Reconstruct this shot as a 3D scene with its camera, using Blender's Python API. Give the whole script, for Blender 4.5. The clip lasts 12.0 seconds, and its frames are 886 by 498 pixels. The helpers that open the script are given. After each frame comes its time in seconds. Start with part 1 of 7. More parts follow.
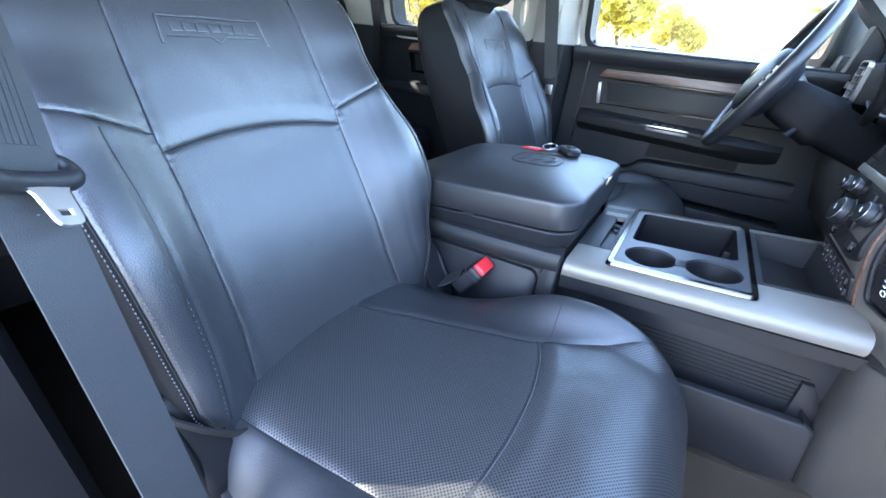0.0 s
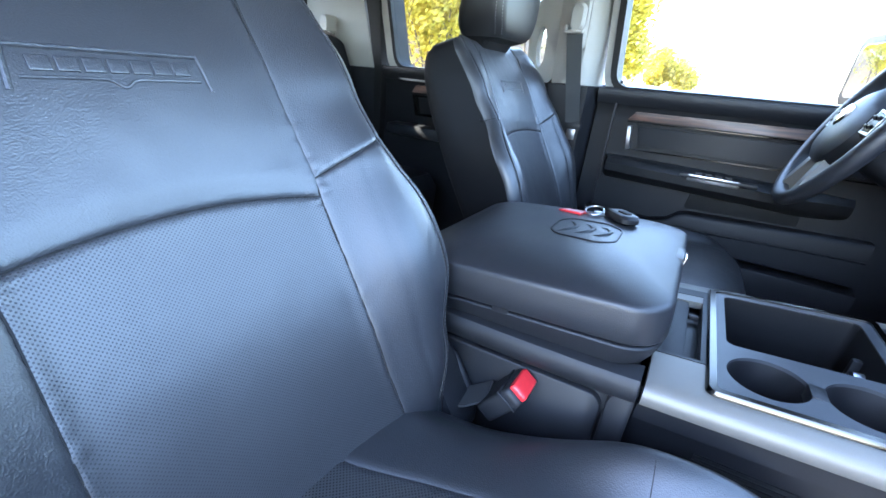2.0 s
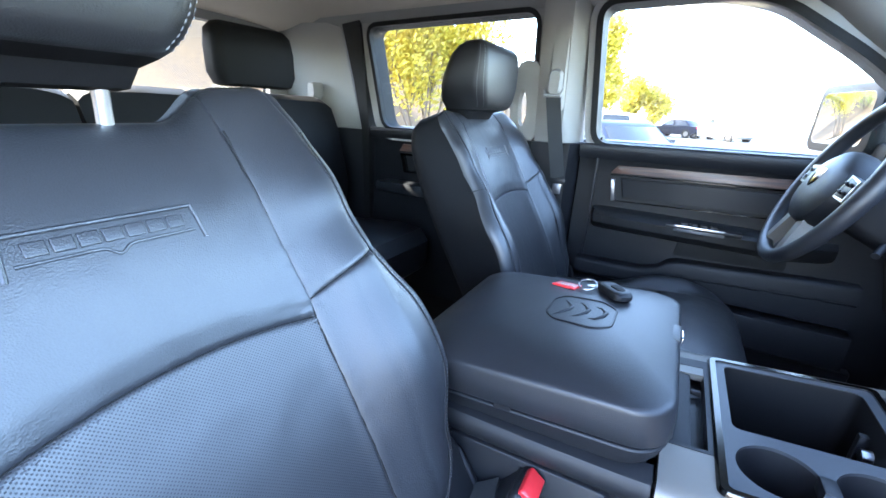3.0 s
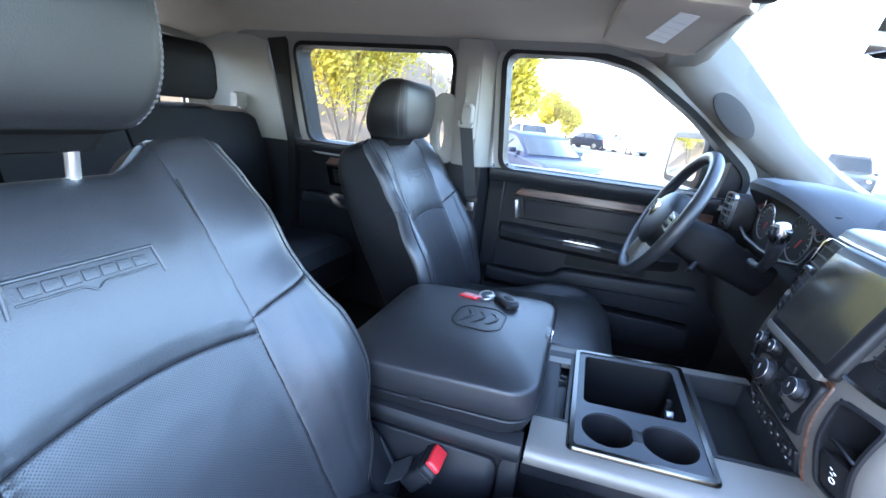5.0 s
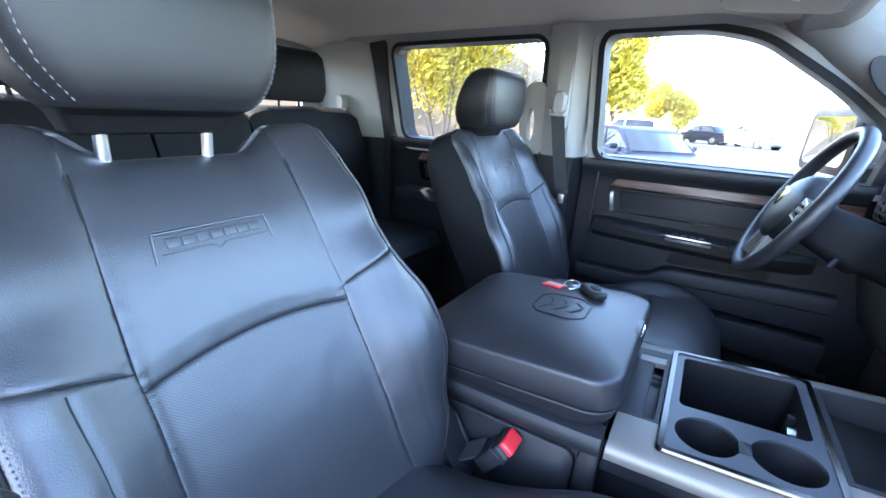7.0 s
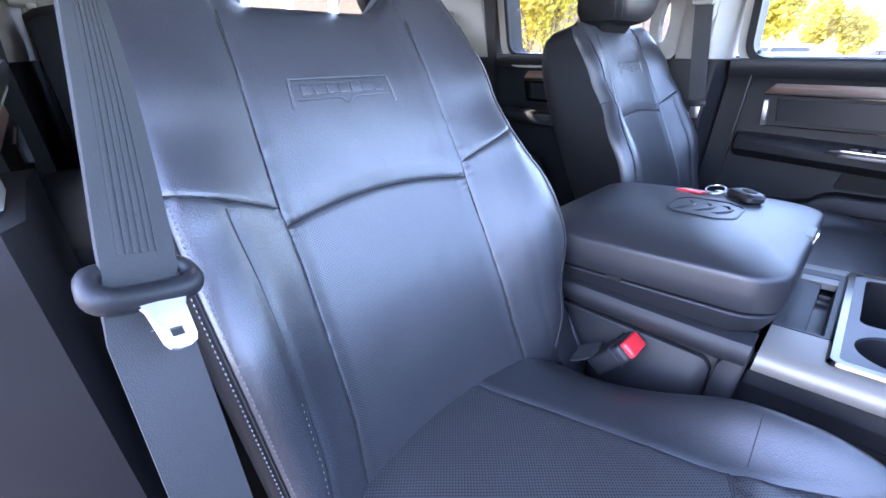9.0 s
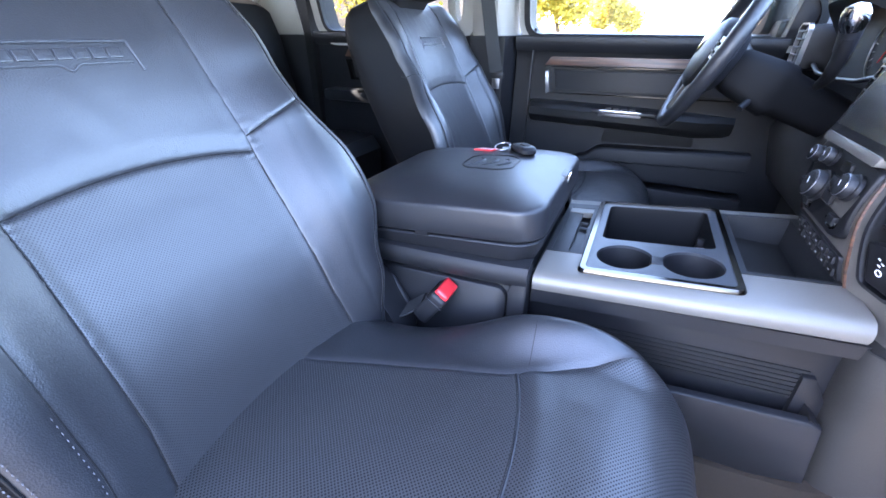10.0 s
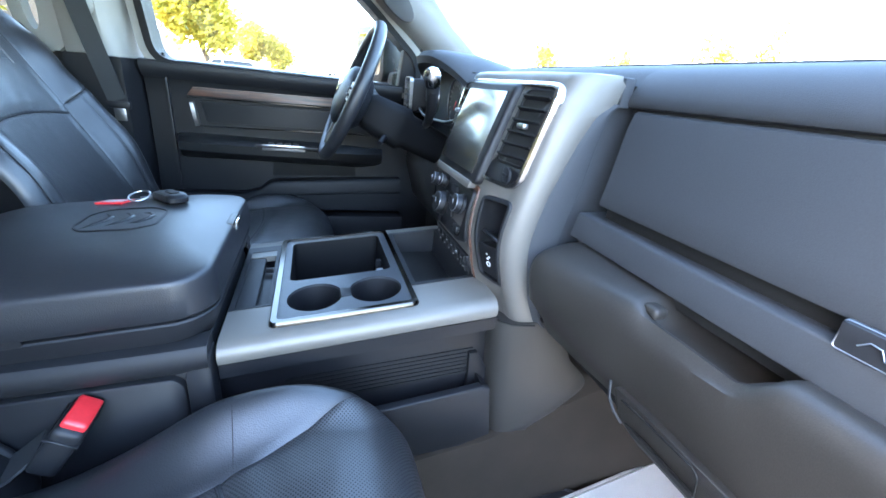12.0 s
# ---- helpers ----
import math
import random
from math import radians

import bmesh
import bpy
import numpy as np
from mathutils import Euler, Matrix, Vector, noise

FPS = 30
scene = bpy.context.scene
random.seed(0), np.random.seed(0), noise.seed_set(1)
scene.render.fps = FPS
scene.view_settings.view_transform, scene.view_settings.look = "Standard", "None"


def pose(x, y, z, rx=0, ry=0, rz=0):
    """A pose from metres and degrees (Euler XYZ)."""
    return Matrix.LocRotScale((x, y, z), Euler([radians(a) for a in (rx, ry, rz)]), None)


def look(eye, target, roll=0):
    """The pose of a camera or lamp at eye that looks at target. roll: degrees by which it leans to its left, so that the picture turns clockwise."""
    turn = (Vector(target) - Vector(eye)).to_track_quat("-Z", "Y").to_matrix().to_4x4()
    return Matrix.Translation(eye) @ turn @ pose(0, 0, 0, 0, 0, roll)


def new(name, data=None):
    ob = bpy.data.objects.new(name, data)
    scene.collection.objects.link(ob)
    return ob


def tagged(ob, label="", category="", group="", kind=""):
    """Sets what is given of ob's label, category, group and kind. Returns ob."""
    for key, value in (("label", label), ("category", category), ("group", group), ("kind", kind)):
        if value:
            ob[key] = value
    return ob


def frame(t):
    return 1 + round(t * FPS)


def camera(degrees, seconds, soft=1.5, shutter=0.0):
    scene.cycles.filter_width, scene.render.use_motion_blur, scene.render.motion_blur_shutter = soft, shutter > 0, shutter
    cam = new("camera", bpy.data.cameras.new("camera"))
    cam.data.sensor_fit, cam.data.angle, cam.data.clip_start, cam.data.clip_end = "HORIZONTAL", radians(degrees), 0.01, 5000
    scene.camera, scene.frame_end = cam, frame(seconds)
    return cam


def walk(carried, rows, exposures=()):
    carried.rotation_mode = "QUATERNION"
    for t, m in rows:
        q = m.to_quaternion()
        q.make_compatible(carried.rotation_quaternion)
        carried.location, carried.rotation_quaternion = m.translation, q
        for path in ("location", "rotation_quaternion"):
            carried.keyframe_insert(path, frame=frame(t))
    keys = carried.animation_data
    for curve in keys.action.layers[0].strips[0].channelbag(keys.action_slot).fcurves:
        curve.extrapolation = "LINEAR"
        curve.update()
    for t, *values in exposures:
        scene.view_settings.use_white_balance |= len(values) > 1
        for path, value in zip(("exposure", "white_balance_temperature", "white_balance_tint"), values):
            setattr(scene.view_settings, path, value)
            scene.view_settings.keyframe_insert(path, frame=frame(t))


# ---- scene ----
cam = camera(96.9, 12.0, 1.6)
PATH = [
    (0, (0.038, -0.853, 1.458), (-0.834, 0.66, 0.482), 6.0),
    (0.5, (-0.027, -0.837, 1.472), (-0.989, 0.656, 0.551), 7.3),
    (1, (-0.062, -0.81, 1.473), (-0.995, 0.725, 0.593), 7.8),
    (1.5, (-0.115, -0.727, 1.465), (-1.033, 0.825, 0.599), 7.0),
    (2, (-0.117, -0.67, 1.449), (-1.046, 0.9, 0.629), 5.3),
    (2.5, (-0.133, -0.642, 1.49), (-1.064, 0.973, 0.765), 3.9),
    (3, (-0.142, -0.645, 1.542), (-1.081, 0.988, 0.871), 2.3),
    (5, (-0.078, -0.746, 1.626), (-0.687, 1.048, 0.985), 6.0),
    (5.5, (-0.069, -0.749, 1.625), (-0.664, 1.049, 0.981), 6.2),
    (6, (-0.054, -0.742, 1.614), (-0.728, 1.024, 0.962), 5.6),
    (6.5, (-0.052, -0.743, 1.6), (-0.887, 0.948, 0.937), 4.4),
    (8.5, (-0.056, -0.788, 1.537), (-1.397, 0.478, 0.763), 0.5),
    (9, (-0.082, -0.786, 1.473), (-1.368, 0.447, 0.565), 0.2),
    (9.5, (-0.045, -0.771, 1.45), (-1.164, 0.553, 0.453), -0.1),
    (10, (0.018, -0.753, 1.454), (-0.735, 0.828, 0.489), 0.7),
    (10.5, (0.069, -0.744, 1.467), (-0.245, 1.038, 0.613), 1.6),
    (11, (0.084, -0.768, 1.48), (0.038, 1.063, 0.676), 2.7),
    (11.5, (0.029, -0.782, 1.482), (0.299, 1.039, 0.699), 5.6),
    (12, (0.048, -0.694, 1.464), (0.668, 1.05, 0.709), 6.6),
]
walk(cam, [(t, look(eye, target, roll)) for t, eye, target, roll in PATH], [(0.0, 5.35, 6450, 17), (1.0, 5.34, 6350, 17), (2.0, 5.27, 6330, 17), (3.2, 5.25, 6260, 17), (5.0, 5.09, 6150, 18), (7.0, 5.09, 6150, 19), (8.5, 5.36, 6560, 27), (9.2, 5.40, 6400, 33), (10.0, 5.45, 6430, 27), (10.5, 5.36, 6460, 20), (11.5, 5.26, 6440, 14), (12.0, 5.17, 6400, 12)])

# ---- world, sun, exposure ----
SUN = Vector((-0.75, -0.20, 0.60)).normalized()
sky_world = bpy.data.worlds.new("sky")
scene.world = sky_world
sky_world.use_nodes = True
wn = sky_world.node_tree.nodes
sky = wn.new("ShaderNodeTexSky")
sky.sky_type, sky.sun_disc = "NISHITA", False
sky.sun_elevation = math.asin(SUN.z)
sky.sun_rotation = math.atan2(SUN.x, SUN.y)
wn["Background"].inputs["Strength"].default_value = 0.15
sky_world.node_tree.links.new(sky.outputs[0], wn["Background"].inputs["Color"])
sun_lamp = new("sun", bpy.data.lights.new("sun", "SUN"))
sun_lamp.data.energy, sun_lamp.data.angle, sun_lamp.data.color = 2.1, radians(0.6), (1.0, 0.93, 0.82)
sun_lamp.matrix_world = look(SUN * 40, (0, 0, 0))


# ---- materials ----
def principled(name, colour, rough=0.5, metal=0.0, vary=0.12, coarse=6.0, fine=220.0, bump=0.15, bump_scale=0.0, spec=0.5, coat=0.0, sheen=0.0, coat_rough=0.05, coat_ior=1.5, crease=0.0):
    """A surface with colour, gloss and relief varied at two scales, sized in metres."""
    m = bpy.data.materials.new(name)
    m.use_nodes = True
    nt = m.node_tree
    n, l = nt.nodes, nt.links
    b = n["Principled BSDF"]
    b.inputs["Roughness"].default_value, b.inputs["Metallic"].default_value = rough, metal
    b.inputs["Specular IOR Level"].default_value = spec
    b.inputs["Coat Weight"].default_value = coat
    b.inputs["Coat Roughness"].default_value = coat_rough
    b.inputs["Coat IOR"].default_value = coat_ior
    b.inputs["Sheen Weight"].default_value = sheen
    co = n.new("ShaderNodeTexCoord")
    big, small = n.new("ShaderNodeTexNoise"), n.new("ShaderNodeTexNoise")
    big.inputs["Scale"].default_value, big.inputs["Detail"].default_value = coarse, 4.0
    small.inputs["Scale"].default_value, small.inputs["Detail"].default_value = fine, 3.0
    for t in (big, small):
        l.new(co.outputs["Object"], t.inputs["Vector"])
    mix = n.new("ShaderNodeMath")
    mix.operation = "MULTIPLY_ADD"
    l.new(small.outputs["Fac"], mix.inputs[0])
    mix.inputs[1].default_value = 0.5
    half = n.new("ShaderNodeMath")
    half.operation = "MULTIPLY"
    half.inputs[1].default_value = 0.5
    l.new(big.outputs["Fac"], half.inputs[0])
    l.new(half.outputs[0], mix.inputs[2])
    ramp = n.new("ShaderNodeValToRGB")
    lo, hi = ramp.color_ramp.elements
    lo.position, hi.position = 0.3, 0.7
    lo.color = (*[c * (1 - vary) for c in colour], 1)
    hi.color = (*[min(1, c * (1 + vary)) for c in colour], 1)
    l.new(mix.outputs[0], ramp.inputs[0])
    l.new(ramp.outputs[0], b.inputs["Base Color"])
    rr = n.new("ShaderNodeMapRange")
    rr.inputs["To Min"].default_value, rr.inputs["To Max"].default_value = max(0.02, rough - 0.3 * vary), min(1, rough + 0.3 * vary)
    l.new(big.outputs["Fac"], rr.inputs["Value"])
    l.new(rr.outputs[0], b.inputs["Roughness"])
    if bump:
        grain = n.new("ShaderNodeTexVoronoi") if bump_scale else small
        if bump_scale:
            grain.inputs["Scale"].default_value = bump_scale
            l.new(co.outputs["Object"], grain.inputs["Vector"])
        bp = n.new("ShaderNodeBump")
        bp.inputs["Strength"].default_value, bp.inputs["Distance"].default_value = bump, 0.002
        l.new(grain.outputs[0], bp.inputs["Height"])
        l.new(bp.outputs[0], b.inputs["Normal"])
        if crease:
            rough_co = n.new("ShaderNodeMapping")
            rough_co.inputs["Scale"].default_value = (55.0, 38.0, 120.0)
            l.new(co.outputs["Object"], rough_co.inputs["Vector"])
            fold = n.new("ShaderNodeTexNoise")
            fold.inputs["Scale"].default_value, fold.inputs["Detail"].default_value, fold.inputs["Distortion"].default_value = 1.0, 3.0, 0.8
            l.new(rough_co.outputs[0], fold.inputs["Vector"])
            where = n.new("ShaderNodeMapRange")
            where.inputs["From Min"].default_value, where.inputs["From Max"].default_value = 0.46, 0.66
            l.new(big.outputs["Fac"], where.inputs["Value"])
            amount = n.new("ShaderNodeMath")
            amount.operation = "MULTIPLY"
            l.new(fold.outputs["Fac"], amount.inputs[0])
            l.new(where.outputs[0], amount.inputs[1])
            wide_bump = n.new("ShaderNodeBump")
            wide_bump.inputs["Strength"].default_value, wide_bump.inputs["Distance"].default_value = crease, 0.004
            l.new(amount.outputs[0], wide_bump.inputs["Height"])
            l.new(wide_bump.outputs[0], bp.inputs["Normal"])
    return m


def perforated(name, colour, rough, pitch, depth):
    """Leather punched with rows of small holes, laid out on the sheet's own uv in metres."""
    m = principled(name, colour, rough, vary=0.15, bump=0, coat=0.35, coat_rough=0.38, coat_ior=1.55)
    n, l = m.node_tree.nodes, m.node_tree.links
    b = n["Principled BSDF"]
    b.inputs["Specular IOR Level"].default_value = 0.8
    uv = n.new("ShaderNodeUVMap")
    sep = n.new("ShaderNodeSeparateXYZ")
    l.new(uv.outputs[0], sep.inputs[0])
    waves = []
    for k in range(2):
        mu = n.new("ShaderNodeMath")
        mu.operation = "MULTIPLY"
        mu.inputs[1].default_value = math.tau / pitch
        l.new(sep.outputs[k], mu.inputs[0])
        sn = n.new("ShaderNodeMath")
        sn.operation = "SINE"
        l.new(mu.outputs[0], sn.inputs[0])
        waves.append(sn)
    pr = n.new("ShaderNodeMath")
    pr.operation = "MULTIPLY"
    l.new(waves[0].outputs[0], pr.inputs[0])
    l.new(waves[1].outputs[0], pr.inputs[1])
    hole = n.new("ShaderNodeMapRange")
    hole.inputs["From Min"].default_value, hole.inputs["From Max"].default_value = 0.15, 0.8 if depth < 0.6 else 0.5
    hole.inputs["To Max"].default_value = min(1.0, depth + 0.1)
    l.new(pr.outputs[0], hole.inputs["Value"])
    inv = n.new("ShaderNodeMath")
    inv.operation = "SUBTRACT"
    inv.inputs[0].default_value = 1.0
    l.new(hole.outputs[0], inv.inputs[1])
    bp = n.new("ShaderNodeBump")
    bp.inputs["Strength"].default_value, bp.inputs["Distance"].default_value = depth, 0.0012
    l.new(inv.outputs[0], bp.inputs["Height"])
    l.new(bp.outputs[0], b.inputs["Normal"])
    ramp = [x for x in n if x.type == "VALTORGB"][0]
    dark = n.new("ShaderNodeMix")
    dark.data_type = "RGBA"
    l.new(hole.outputs[0], dark.inputs["Factor"])
    l.new(ramp.outputs[0], dark.inputs["A"])
    dark.inputs["B"].default_value = (0.004, 0.004, 0.005, 1)
    l.new(dark.outputs["Result"], b.inputs["Base Color"])
    for socket, full in (("Coat Weight", 0.35), ("Specular IOR Level", 0.7)):
        k = n.new("ShaderNodeMath")
        k.operation = "MULTIPLY"
        k.operation = "MULTIPLY_ADD"
        k.inputs[1].default_value, k.inputs[2].default_value = 0.75 * full, 0.25 * full
        l.new(inv.outputs[0], k.inputs[0])
        l.new(k.outputs[0], b.inputs[socket])
    return m


def wood(name):
    m = principled(name, (0.11, 0.045, 0.022), 0.45, vary=0.3, coarse=3, fine=90, bump=0.05, coat=0.05)
    n, l = m.node_tree.nodes, m.node_tree.links
    co = n.new("ShaderNodeTexCoord")
    mp = n.new("ShaderNodeMapping")
    mp.inputs["Scale"].default_value = (6, 60, 120)
    wv = n.new("ShaderNodeTexNoise")
    wv.inputs["Scale"].default_value, wv.inputs["Detail"].default_value = 1.5, 5
    l.new(co.outputs["Object"], mp.inputs[0])
    l.new(mp.outputs[0], wv.inputs["Vector"])
    rp = n.new("ShaderNodeValToRGB")
    rp.color_ramp.elements[0].color, rp.color_ramp.elements[1].color = (0.028, 0.011, 0.007, 1), (0.115, 0.047, 0.024, 1)
    rp.color_ramp.elements[0].position, rp.color_ramp.elements[1].position = 0.35, 0.7
    l.new(wv.outputs["Fac"], rp.inputs[0])
    l.new(rp.outputs[0], n["Principled BSDF"].inputs["Base Color"])
    return m


def clear_glass(name, tint=(1, 1, 1)):
    m = bpy.data.materials.new(name)
    m.use_nodes = True
    n, l = m.node_tree.nodes, m.node_tree.links
    n.remove(n["Principled BSDF"])
    tr, gl, mx = n.new("ShaderNodeBsdfTransparent"), n.new("ShaderNodeBsdfGlossy"), n.new("ShaderNodeMixShader")
    tr.inputs[0].default_value = (*tint, 1)
    gl.inputs["Roughness"].default_value = 0.02
    lw, pw, fr = n.new("ShaderNodeLayerWeight"), n.new("ShaderNodeMath"), n.new("ShaderNodeMath")
    pw.operation, fr.operation = "POWER", "MULTIPLY_ADD"
    pw.inputs[1].default_value = 5.0
    fr.inputs[1].default_value, fr.inputs[2].default_value = 0.7, 0.03
    l.new(lw.outputs["Facing"], pw.inputs[0])
    l.new(pw.outputs[0], fr.inputs[0])
    l.new(fr.outputs[0], mx.inputs[0])
    l.new(tr.outputs[0], mx.inputs[1])
    l.new(gl.outputs[0], mx.inputs[2])
    l.new(mx.outputs[0], n["Material Output"].inputs[0])
    return m


def foliage(name, a, b):
    m = principled(name, a, 0.6, vary=0.0, bump=0)
    n, l = m.node_tree.nodes, m.node_tree.links
    geo, rp = n.new("ShaderNodeNewGeometry"), n.new("ShaderNodeValToRGB")
    rp.color_ramp.elements[0].color, rp.color_ramp.elements[1].color = (*a, 1), (*b, 1)
    l.new(geo.outputs["Random Per Island"], rp.inputs[0])
    p = n["Principled BSDF"]
    l.new(rp.outputs[0], p.inputs["Base Color"])
    tl, mx = n.new("ShaderNodeBsdfTranslucent"), n.new("ShaderNodeMixShader")
    l.new(rp.outputs[0], tl.inputs[0])
    mx.inputs[0].default_value = 0.45
    l.new(p.outputs[0], mx.inputs[1])
    l.new(tl.outputs[0], mx.inputs[2])
    l.new(mx.outputs[0], n["Material Output"].inputs[0])
    return m


LEATHER = principled("black_leather", (0.0135, 0.0148, 0.0172), 0.40, vary=0.25, coarse=5, fine=420, bump=0.20, bump_scale=620, spec=0.60, coat=0.35, coat_rough=0.33, coat_ior=1.55, crease=0.06)
HEADREST = principled("headrest_leather", (0.0075, 0.0077, 0.0084), 0.46, vary=0.22, coarse=5, fine=420, bump=0.12, bump_scale=620, spec=0.36, coat=0.1, coat_rough=0.42)
# Darker copy of the black vinyl: shade is put into its colour.
FLANK = principled("shaded_black_vinyl", (0.005, 0.005, 0.0055), 0.6, vary=0.2, coarse=7, fine=420, bump=0.06, bump_scale=800, spec=0.12)
# Same leather as PERF_BACK; light on the cushions is put into its paler base.
PERF = perforated("lit_perforated_leather", (0.0225, 0.0240, 0.0262), 0.40, 0.0050, 0.85)
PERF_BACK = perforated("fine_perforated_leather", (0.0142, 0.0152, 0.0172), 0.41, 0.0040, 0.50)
LEATHER_SIDE = principled("black_vinyl", (0.0125, 0.0132, 0.0154), 0.43, vary=0.22, coarse=7, fine=420, bump=0.12, bump_scale=700, spec=0.52)
THREAD = principled("grey_thread", (0.13, 0.13, 0.14), 0.7, vary=0.15, bump=0)
PIPING = principled("dark_thread", (0.06, 0.06, 0.065), 0.6, vary=0.15, bump=0)
PLASTIC = principled("soft_black_plastic", (0.0098, 0.0103, 0.0120), 0.50, vary=0.25, coarse=8, fine=600, bump=0.1, bump_scale=1300, spec=0.32)
PLASTIC_DK = principled("deep_black_plastic", (0.0085, 0.0087, 0.0100), 0.45, vary=0.25, coarse=9, fine=600, bump=0.06, bump_scale=1100, spec=0.3)
DOOR_SKIN = principled("black_door_skin", (0.0062, 0.0064, 0.0075), 0.5, vary=0.2, coarse=8, fine=600, bump=0.08, bump_scale=1200, spec=0.22)
DASH = principled("charcoal_dash_vinyl", (0.031, 0.034, 0.038), 0.62, vary=0.14, coarse=5, fine=700, bump=0.09, bump_scale=900, spec=0.25)
DASH_LO = principled("dusty_brown_plastic", (0.0215, 0.0198, 0.0176), 0.45, vary=0.35, coarse=7, fine=700, bump=0.08, bump_scale=1000, spec=0.40)
INSERT = principled("slate_grey_plastic", (0.025, 0.0275, 0.032), 0.42, vary=0.12, coarse=8, fine=600, bump=0.05, bump_scale=1300)
SILVER = principled("satin_silver_paint", (0.136, 0.127, 0.112), 0.44, metal=0.3, vary=0.07, coarse=4, fine=900, bump=0.03, spec=0.35)
CHROME = principled("chrome", (0.46, 0.455, 0.45), 0.12, metal=1.0, vary=0.05, coarse=20, fine=300, bump=0)
POST = principled("polished_post", (0.80, 0.80, 0.80), 0.32, metal=1.0, vary=0.03, bump=0)
# Plain chrome, darkened: the dim surroundings it reflects are put into its colour.
DARK_CHROME = principled("shaded_chrome", (0.072, 0.068, 0.062), 0.16, metal=1.0, vary=0.06, coarse=20, fine=300, bump=0)
STEEL = principled("brushed_steel", (0.36, 0.36, 0.37), 0.30, metal=1.0, vary=0.08, coarse=15, fine=500, bump=0.03)
WOOD = wood("dark_walnut_veneer")
CLOTH = principled("grey_headliner_cloth", (0.48, 0.425, 0.36), 0.9, vary=0.10, coarse=3, fine=900, bump=0.35, spec=0.2)
TRIM = principled("light_grey_trim_plastic", (0.222, 0.214, 0.199), 0.6, vary=0.06, coarse=4, fine=500, bump=0.25, bump_scale=900)
CARPET = principled("dark_carpet", (0.028, 0.0225, 0.018), 0.95, vary=0.4, coarse=9, fine=900, bump=0.8, spec=0.1)
RUBBER = principled("black_rubber", (0.008, 0.008, 0.008), 0.7, vary=0.2, bump=0.1, spec=0.25)
WEB = principled("grey_belt_webbing", (0.031, 0.0325, 0.033), 0.70, vary=0.15, coarse=10, fine=900, bump=0.3, spec=0.2)
RED = principled("red_plastic", (0.62, 0.025, 0.03), 0.35, vary=0.08, bump=0.05)
SCREEN = principled("glossy_screen", (0.020, 0.019, 0.017), 0.22, vary=0.1, bump=0, coat=0.8, coat_rough=0.12, spec=0.8)
MARK = principled("white_print", (0.45, 0.45, 0.45), 0.5, vary=0.03, bump=0)
PRINT = principled("bright_print", (0.8, 0.8, 0.8), 0.5, vary=0.03, bump=0)
GLASS = clear_glass("window_glass", (0.93, 0.97, 0.95))
TINTED = clear_glass("privacy_glass", (0.78, 0.81, 0.79))
MIRROR = principled("mirror", (0.85, 0.87, 0.88), 0.03, metal=1.0, vary=0.02, bump=0)
PAINT_W = principled("white_car_paint", (0.72, 0.73, 0.74), 0.25, vary=0.03, bump=0, coat=0.8)
PAINT_B = principled("blue_car_paint", (0.010, 0.013, 0.024), 0.4, vary=0.05, bump=0, spec=0.10)
PAINT_K = principled("dark_car_paint", (0.022, 0.023, 0.025), 0.3, vary=0.05, bump=0, spec=0.15, coat=0.1)
CARGLASS = principled("tinted_car_glass", (0.012, 0.014, 0.016), 0.10, vary=0.05, bump=0, spec=0.25, coat=0.1)
ASPHALT = principled("sunlit_asphalt", (0.050, 0.047, 0.043), 0.9, vary=0.25, coarse=0.6, fine=60, bump=0.6)
BARK = principled("bark", (0.12, 0.085, 0.06), 0.9, vary=0.3, coarse=6, fine=60, bump=0.8)
DRYGRASS = principled("dry_grass_hill", (0.082, 0.043, 0.0125), 0.95, vary=0.45, coarse=0.35, fine=9, bump=0.8)
LEAF_Y = foliage("yellow_green_leaves", (0.33, 0.29, 0.030), (0.58, 0.45, 0.06))
LEAF_G = foliage("green_leaves", (0.06, 0.09, 0.02), (0.20, 0.20, 0.04))


# ---- mesh helpers ----
def part(name, data, material, parent, label=""):
    """One mesh object under a thing or a part; data is a bmesh or (verts, faces)."""
    me = bpy.data.meshes.new(name)
    if isinstance(data, tuple):
        me.from_pydata([tuple(v) for v in data[0]], [], [tuple(f) for f in data[1]])
        bm = bmesh.new()
        bm.from_mesh(me)
        bmesh.ops.recalc_face_normals(bm, faces=bm.faces)
        bm.to_mesh(me)
        bm.free()
    else:
        bmesh.ops.recalc_face_normals(data, faces=data.faces)
        data.to_mesh(me)
        data.free()
    me.shade_smooth()
    me.set_sharp_from_angle(angle=radians(38))
    me.materials.append(material)
    ob = new(name, me)
    if parent is not None:
        ob.parent = parent
        ob.matrix_parent_inverse = parent.matrix_world.inverted()
    if label:
        tagged(ob, label)
    return ob


def thing(name, label, category, at=(0, 0, 0), group="", kind=""):
    ob = new(name)
    ob.location = at
    ob.empty_display_size = 0.05
    ob.matrix_world = pose(*at)
    return tagged(ob, label, category, group, kind)


def solo(name, data, material, label, category, kind="", group=""):
    return tagged(part(name, data, material, None), label, category, group, kind)


